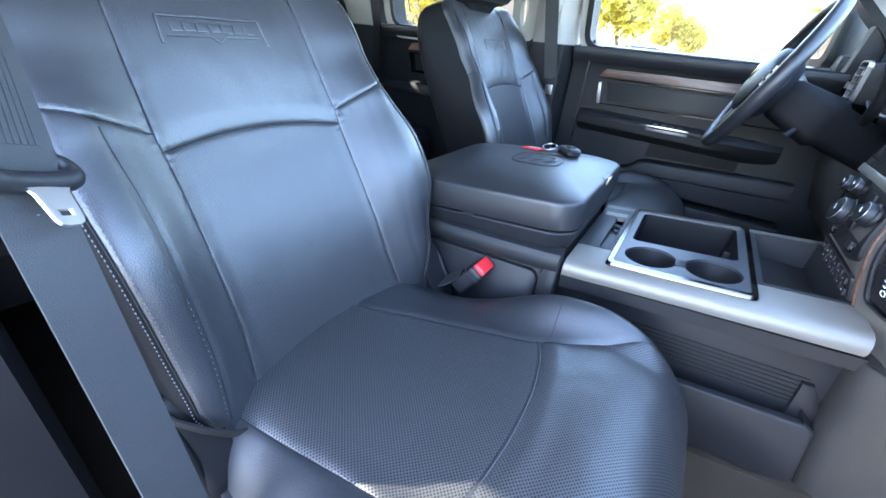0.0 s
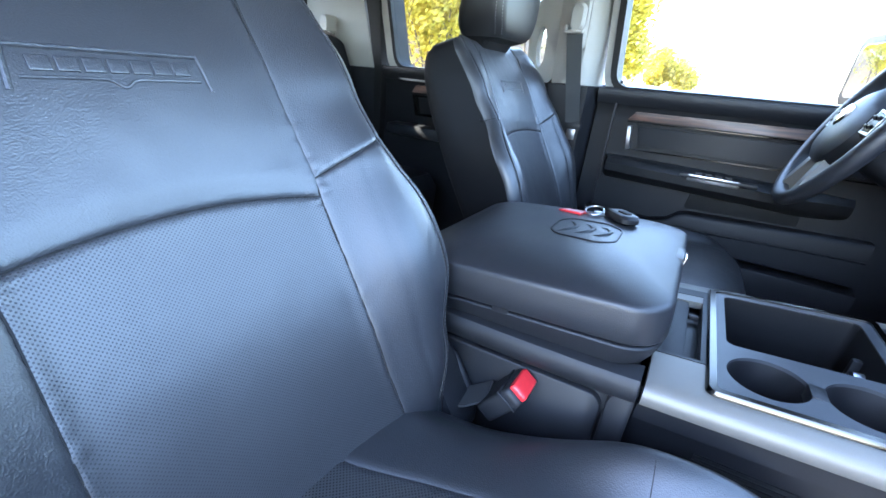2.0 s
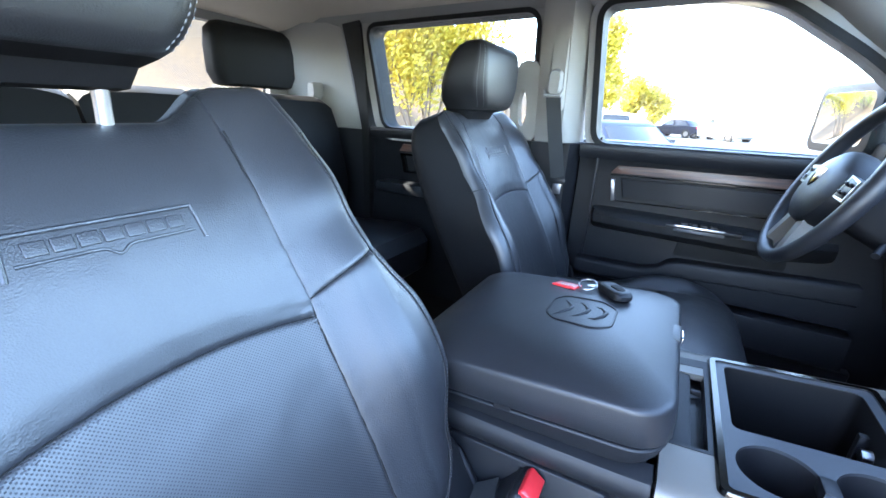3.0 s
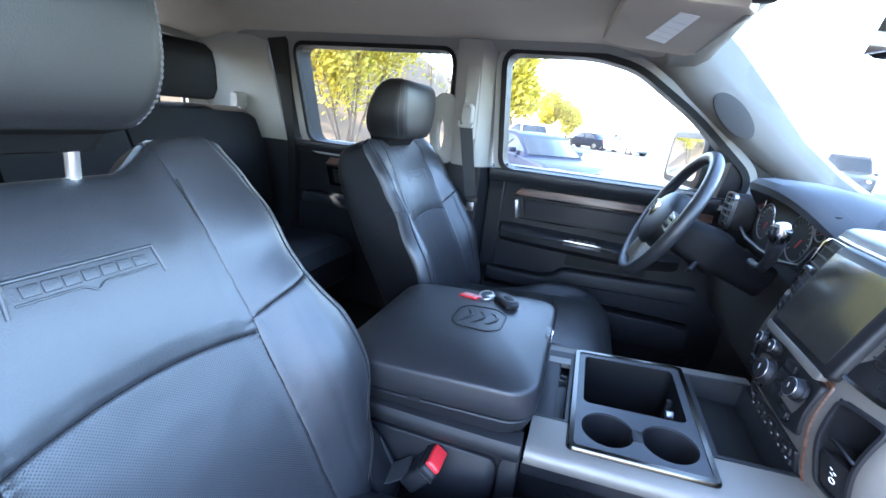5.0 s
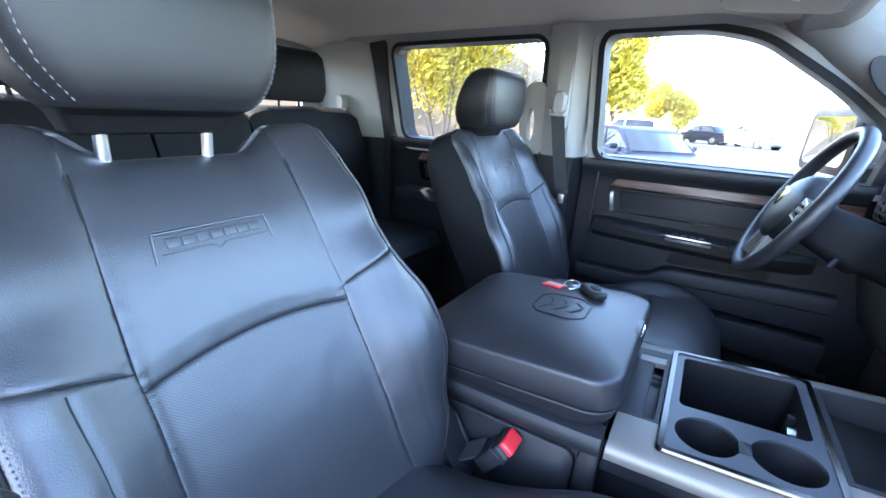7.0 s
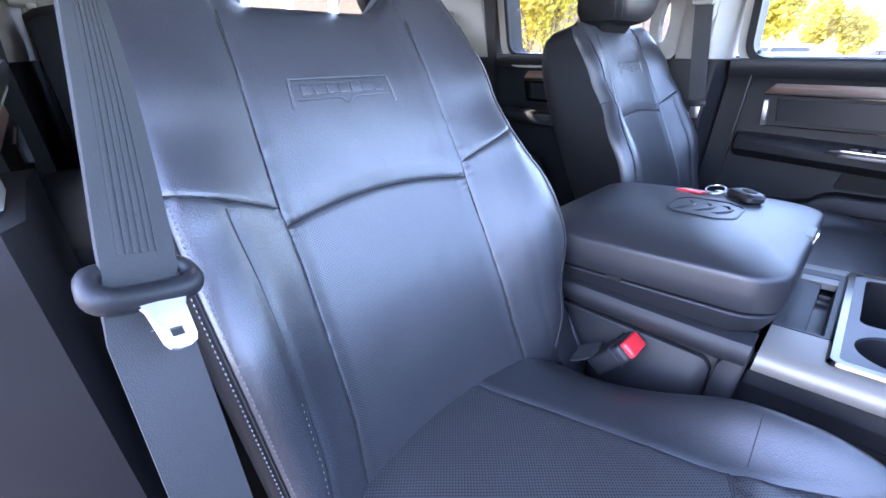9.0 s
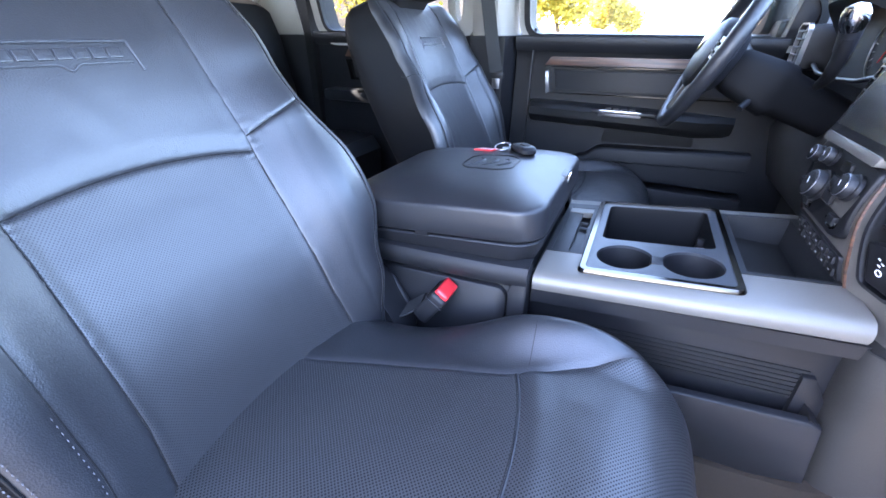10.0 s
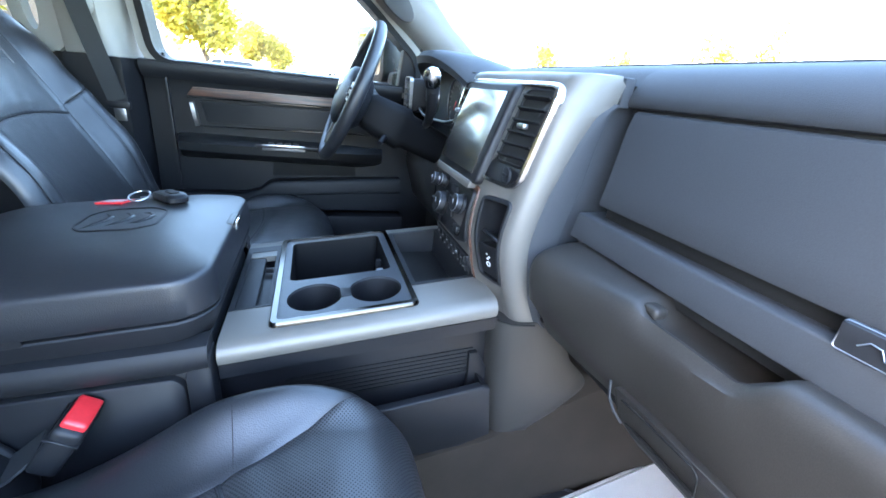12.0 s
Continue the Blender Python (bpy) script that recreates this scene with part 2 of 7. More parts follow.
def box(bm, c, size, bevel=0.004, seg=2, turn=None):
    """A bevelled box about c, added to bm."""
    made = bmesh.ops.create_cube(bm, size=1.0)["verts"]
    m = Matrix.Translation(c) @ (turn or Matrix.Identity(4)) @ Matrix.Diagonal((*size, 1))
    bmesh.ops.transform(bm, matrix=m, verts=made)
    if bevel:
        edges = list({e for v in made for e in v.link_edges})
        bmesh.ops.bevel(bm, geom=edges, offset=min(bevel, 0.45 * min(size)), segments=seg, profile=0.6, affect="EDGES", clamp_overlap=True)
    return bm


def boxed(c, size, bevel=0.004, seg=2, turn=None):
    return box(bmesh.new(), c, size, bevel, seg, turn)


def tube(points, radius, n=12, closed=False, squash=1.0):
    """A round bar along points; radius may be a list."""
    pts = [Vector(p) for p in points]
    k = len(pts)
    rad = radius if isinstance(radius, (list, tuple)) else [radius] * k
    verts, faces = [], []
    side = None
    for i, p in enumerate(pts):
        a, b = pts[(i - 1) % k if closed else max(i - 1, 0)], pts[(i + 1) % k if closed else min(i + 1, k - 1)]
        d = (b - a).normalized()
        if side is None:
            side = d.orthogonal().normalized()
        side = (side - d * side.dot(d)).normalized()
        up = d.cross(side)
        for j in range(n):
            t = math.tau * j / n
            verts.append(p + rad[i] * (math.cos(t) * side + squash * math.sin(t) * up))
    for i in range(k if closed else k - 1):
        for j in range(n):
            a, b = i * n + j, i * n + (j + 1) % n
            c, d = ((i + 1) % k) * n + (j + 1) % n, ((i + 1) % k) * n + j
            faces.append((a, b, c, d))
    if not closed:
        faces += [tuple(range(n))[::-1], tuple((k - 1) * n + j for j in range(n))]
    return verts, faces


def strap(points, width_way, width, thick=0.0016):
    """Flat webbing along points, its width along width_way."""
    verts, faces = [], []
    pts = [Vector(p) for p in points]
    for i, p in enumerate(pts):
        d = (pts[min(i + 1, len(pts) - 1)] - pts[max(i - 1, 0)]).normalized()
        w = Vector(width_way[i] if isinstance(width_way, list) else width_way)
        w = (w - d * w.dot(d)).normalized()
        nn = d.cross(w) * thick
        for a, b in ((-0.5, -1), (0.5, -1), (0.5, 1), (-0.5, 1)):
            verts.append(p + w * width * a + nn * b)
    for i in range(len(pts) - 1):
        for j in range(4):
            faces.append((4 * i + j, 4 * i + (j + 1) % 4, 4 * i + 4 + (j + 1) % 4, 4 * i + 4 + j))
    faces += [(0, 1, 2, 3), tuple(4 * len(pts) - 4 + j for j in (3, 2, 1, 0))]
    return verts, faces


def loft(rings, cap=True, closed=True):
    """Skin over rings of equal count."""
    n = len(rings[0])
    verts = [tuple(p) for r in rings for p in r]
    faces = []
    for i in range(len(rings) - 1):
        for j in range(n if closed else n - 1):
            faces.append((i * n + j, i * n + (j + 1) % n, (i + 1) * n + (j + 1) % n, (i + 1) * n + j))
    if cap and closed:
        faces += [tuple(range(n))[::-1], tuple((len(rings) - 1) * n + j for j in range(n))]
    return verts, faces


def rounded(w, h, r, n=5, cx=0.0, cy=0.0):
    """A rectangle with round corners, as points anticlockwise."""
    out = []
    for qx, qy, a0 in ((1, 1, 0), (-1, 1, 90), (-1, -1, 180), (1, -1, 270)):
        for i in range(n + 1):
            a = radians(a0 + 90 * i / n)
            out.append((cx + qx * (w / 2 - r) + r * math.cos(a), cy + qy * (h / 2 - r) + r * math.sin(a)))
    return out


def plate(outer, inner, lo, hi, put, lip=0.0):
    """A flat ring between two outlines of equal count, from depth lo to hi; put(a, b, depth) lays it in space."""
    rings = [[put(*p, lo) for p in outer], [put(*p, hi - lip) for p in outer]]
    if lip:
        rings.append([put(*(Vector(p).lerp(Vector(q), 0.25)), hi) for p, q in zip(outer, inner)])
    rings += [[put(*p, hi) for p in inner], [put(*p, lo) for p in inner]]
    v, f = loft(rings, cap=False)
    n, k = len(outer), len(rings)
    f += [((k - 1) * n + j, (k - 1) * n + (j + 1) % n, (j + 1) % n, j) for j in range(n)]
    return v, f


def solid(outline, lo, hi, put, inset=0.0):
    """A slab of an outline between two depths, its hi edge drawn in by inset."""
    c = Vector((sum(p[0] for p in outline) / len(outline), sum(p[1] for p in outline) / len(outline)))
    def pull(p):
        d = c - Vector(p)
        return Vector(p) + d.normalized() * inset if d.length else Vector(p)
    rings = [[put(*p, lo) for p in outline], [put(*p, hi - inset) for p in outline]]
    if inset:
        rings.append([put(*(Vector(p).lerp(pull(p), 0.35)), hi - 0.3 * inset) for p in outline])
        rings.append([put(*pull(p), hi) for p in outline])
    return loft(rings)


def smooth(a, b, x):
    t = max(0.0, min(1.0, (x - a) / (b - a)))
    return t * t * (3 - 2 * t)


def lerp_table(rows, x):
    if x <= rows[0][0]:
        return rows[0][1]
    for (x0, y0), (x1, y1) in zip(rows, rows[1:]):
        if x <= x1:
            t = (x - x0) / (x1 - x0)
            return y0 + (y1 - y0) * t
    return rows[-1][1]


def soft_table(rows, x):
    if x <= rows[0][0]:
        return rows[0][1]
    for (x0, y0), (x1, y1) in zip(rows, rows[1:]):
        if x <= x1:
            return y0 + (y1 - y0) * smooth(x0, x1, x)
    return rows[-1][1]


def flow(rows, x):
    """A smooth curve through table rows."""
    if x <= rows[0][0]:
        return rows[0][1]
    i = next((i for i, r in enumerate(rows) if r[0] >= x), len(rows) - 1)
    p = [rows[max(0, min(len(rows) - 1, i + j))][1] for j in (-2, -1, 0, 1)]
    x0, x1 = rows[i - 1][0], rows[i][0]
    t = min(1.0, (x - x0) / (x1 - x0))
    return 0.5 * (2 * p[1] + (p[2] - p[0]) * t + (2 * p[0] - 5 * p[1] + 4 * p[2] - p[3]) * t * t + (3 * p[1] - p[0] - 3 * p[2] + p[3]) * t ** 3)


def round_corners(outline, r, n=5):
    """The outline with each corner turned into an arc-like curve."""
    out = []
    k = len(outline)
    for i in range(k):
        a, b, c = (Vector(outline[(i + j) % k]) for j in (-1, 0, 1))
        p = b + (a - b).normalized() * min(r, (a - b).length * 0.45)
        q = b + (c - b).normalized() * min(r, (c - b).length * 0.45)
        for j in range(n + 1):
            t = j / n
            out.append(tuple(p.lerp(b, t).lerp(b.lerp(q, t), t)))
    return out


def dense(outline, step=0.012):
    out = []
    for a, b in zip(outline, outline[1:] + outline[:1]):
        a, b = Vector(a), Vector(b)
        k = max(1, int((b - a).length / step))
        out += [tuple(a.lerp(b, i / k)) for i in range(k)]
    return out


def shrink(outline, d):
    """The outline drawn inwards by d, point by point."""
    k = len(outline)
    area = sum(outline[i][0] * outline[(i + 1) % k][1] - outline[(i + 1) % k][0] * outline[i][1] for i in range(k))
    s = 1 if area > 0 else -1
    out = []
    for i in range(k):
        w = (Vector(outline[(i + 1) % k]) - Vector(outline[i - 1])).normalized()
        out.append((outline[i][0] - s * w.y * d, outline[i][1] + s * w.x * d))
    return out


def sheet_parts(fn, us, vs, region, looks, parent):
    """A curved sheet fn(u, v) cut into parts by region(u, v); uv in metres. looks: region -> (name, material, label)."""
    nu, nv = len(us), len(vs)
    pts = [[fn(u, v) for u in us] for v in vs]
    made = {}
    for j in range(nv - 1):
        for i in range(nu - 1):
            made.setdefault(region((us[i] + us[i + 1]) / 2, (vs[j] + vs[j + 1]) / 2), []).append((i, j))
    out = {}
    for key, cells in made.items():
        name, material, label = looks[key]
        index, verts, uvs, faces = {}, [], [], []
        for i, j in cells:
            f = []
            for a, b in ((i, j), (i + 1, j), (i + 1, j + 1), (i, j + 1)):
                if (a, b) not in index:
                    index[a, b] = len(verts)
                    p, st = pts[b][a]
                    verts.append(p)
                    uvs.append(st)
                f.append(index[a, b])
            faces.append(f)
        me = bpy.data.meshes.new(name)
        me.from_pydata(verts, [], faces)
        layer = me.uv_layers.new(name="UVMap")
        for loop in me.loops:
            layer.data[loop.index].uv = uvs[loop.vertex_index]
        me.shade_smooth()
        me.materials.append(material)
        ob = new(name, me)
        ob.parent = parent
        ob.matrix_parent_inverse = parent.matrix_world.inverted()
        if label:
            tagged(ob, label)
        out[key] = ob
    return out


def stitches(points, size=0.0011, long=0.0042, gap=0.0026):
    """A row of thread stitches along points."""
    verts, faces = [], []
    pts = [Vector(p) for p in points]
    run, carry = [], 0.0
    for a, b in zip(pts, pts[1:]):
        d = (b - a).length
        if d < 1e-6:
            continue
        w = (b - a) / d
        s = carry
        while s + long < d + 1e-9 or s < d:
            run.append((a + w * s, a + w * min(s + long, d + long)))
            s += long + gap
        carry = s - d
    for p, q in run:
        d = (q - p).normalized()
        x = d.orthogonal().normalized() * size
        y = d.cross(x)
        k = len(verts)
        m = (p + q) / 2
        verts += [p] + [m + c for c in (x, y, -x, -y)] + [q]
        faces += [(k, k + 1 + j, k + 1 + (j + 1) % 4) for j in range(4)] + [(k + 5, k + 1 + (j + 1) % 4, k + 1 + j) for j in range(4)]
    return verts, faces


# ---- cab structure ----
HALF = 0.90          # inner half width of the cab shell
BELT, TOP = 1.445, 1.875
solo("floor", boxed((-0.45, 0, 0.64), (2.75, 1.84, 0.04), 0.006), CARPET, "dark brown cab carpet with dust", "floor", "structure")


def headliner():
    verts, faces = [], []
    nx, ny = 40, 32
    for layer in (0, 0.035):
        for i in range(nx + 1):
            x = -1.86 + (0.14 + 1.86) * i / nx
            for j in range(ny + 1):
                y = -0.86 + 1.72 * j / ny
                z = 1.925 - 0.055 * (abs(y) / 0.86) ** 5 - 0.03 * smooth(-0.15, 0.14, x) - 0.05 * smooth(-1.6, -1.86, x)
                z += 0.012 * smooth(-0.95, -0.90, x) * smooth(0.62, 0.55, abs(y)) * (1 - smooth(-0.2, -0.1, x))
                verts.append((x, y, z + layer))
    n = (nx + 1) * (ny + 1)
    for i in range(nx):
        for j in range(ny):
            a = i * (ny + 1) + j
            faces.append((a, a + 1, a + ny + 2, a + ny + 1))
            faces.append((n + a, n + a + ny + 1, n + a + ny + 2, n + a + 1))
    return verts, faces


solo("ceiling", headliner(), CLOTH, "warm grey cloth headliner of the cab", "ceiling", "structure")
solo("roof", boxed((-0.87, 0, 2.0), (2.1, 1.74, 0.05), 0.02), PAINT_K, "painted steel cab roof", "roof", "structure")

# outlines of the side windows in x, z
WIN_F = dense(round_corners([(-0.405, 1.447), (0.405, 1.447), (0.415, 1.53), (0.215, 1.70), (0.01, 1.834), (-0.13, 1.866), (-0.437, 1.866)], 0.055, 6), 0.05)
WIN_R = dense(round_corners([(-1.325, 1.45), (-0.635, 1.45), (-0.632, 1.864), (-1.375, 1.858)], 0.055, 6), 0.05)


def grow(outline, d):
    return shrink(outline, -d)


def lean(x, z):
    """Half width of the glass house at a height: the sides lean in above the belt."""
    return HALF - 0.035 - 0.10 * max(0.0, z - BELT)


def side_put(sign):
    return lambda x, z, d: Vector((x, sign * (lean(x, z) + d), z))


for sign, side in ((1, "left"), (-1, "right")):
    put = side_put(sign)
    if sign > 0:
        v = tuple(plate(grow(WIN_F, 0.035), WIN_F, -0.035, 0.05, put, 0.012))
        solo("wall_window_surround_" + side, v, TRIM, "pale grey trim round the front window", "wall trim", "structure")
        v = tuple(plate(grow(WIN_F, 0.014), grow(WIN_F, -0.006), -0.041, 0.056, put, 0.006))
        solo("trim_seal_" + side, v, RUBBER, "black rubber seal round the front window", "seal", "structure")
        glass = solo("window_front_" + side, solid(grow(WIN_F, 0.004), -0.022, -0.018, put), GLASS, "clear front side window", "window", "structure")
        glass.visible_shadow = False
    v = tuple(plate(grow(WIN_R, 0.05), WIN_R, -0.035, 0.05, put, 0.012))
    solo("wall_rear_surround_" + side, v, TRIM, "pale grey trim round the rear door window", "wall trim", "structure")
    v = tuple(plate(grow(WIN_R, 0.010), grow(WIN_R, -0.006), -0.041, 0.056, put, 0.006))
    solo("trim_rear_seal_" + side, v, RUBBER, "black rubber seal round the rear door window", "seal", "structure")
    glass = solo("window_rear_" + side, solid(grow(WIN_R, 0.004), -0.022, -0.018, put), TINTED, "tinted rear side window", "window", "structure")
    # roof side rail and outer skin
    rail = [[put(x, z, d) for z, d in ((1.862, -0.03), (1.905, -0.075), (1.97, -0.04), (1.93, 0.06), (1.87, 0.055))] for x in (-1.86, -1.2, -0.6, -0.1, 0.10)]
    solo("wall_roof_rail_" + side, loft(rail), TRIM, "pale grey roof side rail", "wall trim", "structure")
    # pillar behind the rear door: black seal and pale trim
    seal = [[put(x + dx, z, d) for dx, d in ((0, -0.040), (wd, -0.048), (wd, 0.05), (0, 0.05))] for x, z, wd in ((-1.455, 0.75, 0.035), (-1.455, 1.44, 0.05), (-1.475, 1.65, 0.075), (-1.515, 1.89, 0.11))]
    solo("trim_door_seal_" + side, loft(seal), RUBBER, "black door seal on the rear pillar", "seal", "structure")
    back = [[put(x, z, d) for x, d in ((-1.86, -0.10), (-1.70, -0.085), (-1.55, -0.035), (-1.465 - 0.15 * (z - 1.44), -0.03), (-1.465 - 0.15 * (z - 1.44), 0.05), (-1.86, 0.05))]
            for z in (1.44, 1.60, 1.75, 1.88)]
    solo("wall_rear_pillar_" + side, loft(back), TRIM, "pale grey rear pillar trim", "pillar", "structure")
    low = [[Vector((x, sign * (HALF - 0.035 + d), z)) for x, d in ((-1.86, -0.11), (-1.70, -0.09), (-1.55, -0.04), (-1.465, -0.03), (-1.465, 0.05), (-1.86, 0.05))] for z in (0.66, 1.1, 1.438)]
    solo("wall_rear_quarter_" + side, loft(low), PLASTIC_DK, "black lower quarter trim", "wall", "structure")
    # middle pillar
    out, low = (0.0, 1.447) if sign > 0 else (0.045, 1.365)
    back_set = out if sign > 0 else 0.060
    up = [[put(x, z, d) for x, d in ((-0.463 - 0.006 * t, -0.03 + back_set), (-0.48 - 0.015 * t, -0.075 + back_set), (-0.505, -0.092 + back_set), (-0.57, -0.092 + back_set), (-0.605, -0.075 + back_set), (-0.612, -0.045 + back_set), (-0.615, 0.05), (-0.458, 0.05))]
          for z, t in ((low, 0), (low + 0.03, 0.2), (1.55, 0.5), (1.70, 1), (1.80, 1), (1.89, 1))]
    solo("wall_middle_pillar_" + side, loft(up), TRIM, "pale grey middle pillar trim", "pillar", "structure")
    if sign > 0:
        n = 28
        hole = [(-0.662 + 0.016 * math.cos(math.tau * i / n), 1.555 + 0.062 * math.sin(math.tau * i / n)) for i in range(n)]
        rim = [(-0.646 + 0.062 * math.copysign(abs(math.cos(math.tau * i / n)) ** 0.8, math.cos(math.tau * i / n)), 1.575 + 0.135 * math.copysign(abs(math.sin(math.tau * i / n)) ** 0.85, math.sin(math.tau * i / n))) for i in range(n)]
        solo("wall_pillar_wing_" + side, plate(rim, hole, -0.030, -0.068, put), TRIM, "pale grey pillar wing with an oval opening", "pillar", "structure")
    dn = [[Vector((x, sign * (HALF - 0.035 + d), z)) for x, d in ((-0.455, -0.03), (-0.475, -0.088 + out), (-0.61, -0.088 + out), (-0.655, -0.05), (-0.655, 0.05), (-0.455, 0.05))]
          for z in (0.66, 1.0, 1.25, low - 0.002)]
    solo("wall_middle_pillar_foot_" + side, loft(dn), PLASTIC_DK, "black lower middle pillar trim", "pillar", "structure")
    solo("wall_sill_" + side, boxed((-0.5, sign * 0.94, 0.66), (2.6, 0.12, 0.10), 0.02), PLASTIC_DK, "black plastic door sill", "sill", "structure")
    # front pillar with the windscreen edge
    if sign > 0:
        path = [(0.02, 1.93), (0.10, 1.885), (0.20, 1.80), (0.32, 1.70), (0.45, 1.60), (0.58, 1.52), (0.72, 1.44)]
        rings = []
        for i, (x, z) in enumerate(path):
            t = i / (len(path) - 1)
            w = 0.06 + 0.05 * math.sin(math.pi * min(1, 0.25 + t))
            dx, dz = 0.62, 0.78
            a = put(x - dx * w * 0.45, z - dz * w * 0.45, -0.035)
            b = put(x, z, -0.085)
            c = put(x + dx * w, z + dz * w, -0.10)
            d = put(x + dx * (w + 0.03), z + dz * (w + 0.03), -0.02)
            e = put(x - dx * w * 0.45, z - dz * w * 0.45, 0.05)
            rings.append([a, a.lerp(b, 0.5) + Vector((0, -0.006 * sign, 0)), b, b.lerp(c, 0.5) + Vector((0, -0.004 * sign, 0)), c, d, e])
        pillar = solo("wall_front_pillar_" + side, loft(rings), TRIM, "pale grey front pillar trim with speaker grille", "pillar", "structure")

for sign, side in ((1, "left"), (-1, "right")):
    solo("wall_kick_" + side, boxed((0.765, sign * 0.90, 1.04), (0.53, 0.06, 0.80), 0.01), DASH_LO, "black kick panel", "wall", "structure")
solo("wall_firewall", boxed((1.03, 0, 1.04), (0.04, 1.86, 0.80), 0.01), CARPET, "dark carpeted firewall", "wall", "structure")
solo("floor_tunnel", loft([[Vector((x, y, z if abs(y) > 0.21 else 0.66 + (z - 0.66) * h)) for y, z in ((-0.224, 0.655), (-0.216, 0.70), (-0.207, 0.80), (-0.197, 0.87), (-0.15, 0.90), (0.15, 0.90), (0.197, 0.87), (0.207, 0.80), (0.216, 0.70), (0.224, 0.655))] for x, h in ((-0.3, 0.6), (0.2, 0.75), (0.36, 0.86), (0.50, 1.10), (0.62, 1.3), (1.03, 1.6))]), CARPET, "dusty brown carpet over the tunnel", "floor", "structure")
solo("floor_toe_board", loft([[Vector((x, y, z)) for x, z in ((0.90, 0.655), (1.02, 0.92), (1.02, 0.64))] for y in (-0.86, 0.86)]), CARPET, "dark carpeted toe board", "floor", "structure")

# windscreen header, windscreen and rear bulkhead
head = [[Vector((x, y, z - 0.05 * (abs(y) / 0.8) ** 4)) for x, z in ((0.08, 1.885), (0.16, 1.882), (0.19, 1.90), (0.13, 1.96), (0.06, 1.95))] for y in (-0.78, -0.4, 0, 0.4, 0.78)]
solo("wall_header", loft(head), TRIM, "pale grey windscreen header", "wall trim", "structure")


def screen_put(y, t, d):
    return Vector((0.17 + 0.62 * t - 0.05 * (y / 0.8) ** 2 * 1.0 + 0.7 * d, y, 1.905 - 0.47 * t + 0.6 * d))


glass = solo("window_windscreen", solid([(-0.76, 0), (-0.4, -0.02), (0, -0.03), (0.4, -0.02), (0.76, 0), (0.80, 0.5), (0.84, 1.0), (0.3, 1.0), (-0.3, 1.0), (-0.84, 1.0), (-0.80, 0.5)], 0, 0.005, screen_put), GLASS, "clear windscreen", "window", "structure")
glass.visible_shadow = False
BACK_WIN = rounded(1.30, 0.36, 0.06, 4, 0, 1.66)
bulk_out = [(max(-0.88, min(0.88, y * 1.36)), (1.92 if z > 1.66 else 0.66)) for y, z in BACK_WIN]
solo("wall_bulkhead", plate(bulk_out, BACK_WIN, 0.0, 0.05, lambda y, z, d: Vector((-1.86 - d, y, z))), TRIM, "pale grey rear cab wall round the back window", "wall", "structure")
solo("wall_bulkhead_lower", boxed((-1.835, 0, 1.05), (0.05, 1.60, 0.78), 0.01), PLASTIC_DK, "dark lower rear cab wall", "wall", "structure")
glass = solo("window_back", solid(BACK_WIN, 0.02, 0.025, lambda y, z, d: Vector((-1.86 - d, y, z))), TINTED, "tinted back window", "window", "structure")


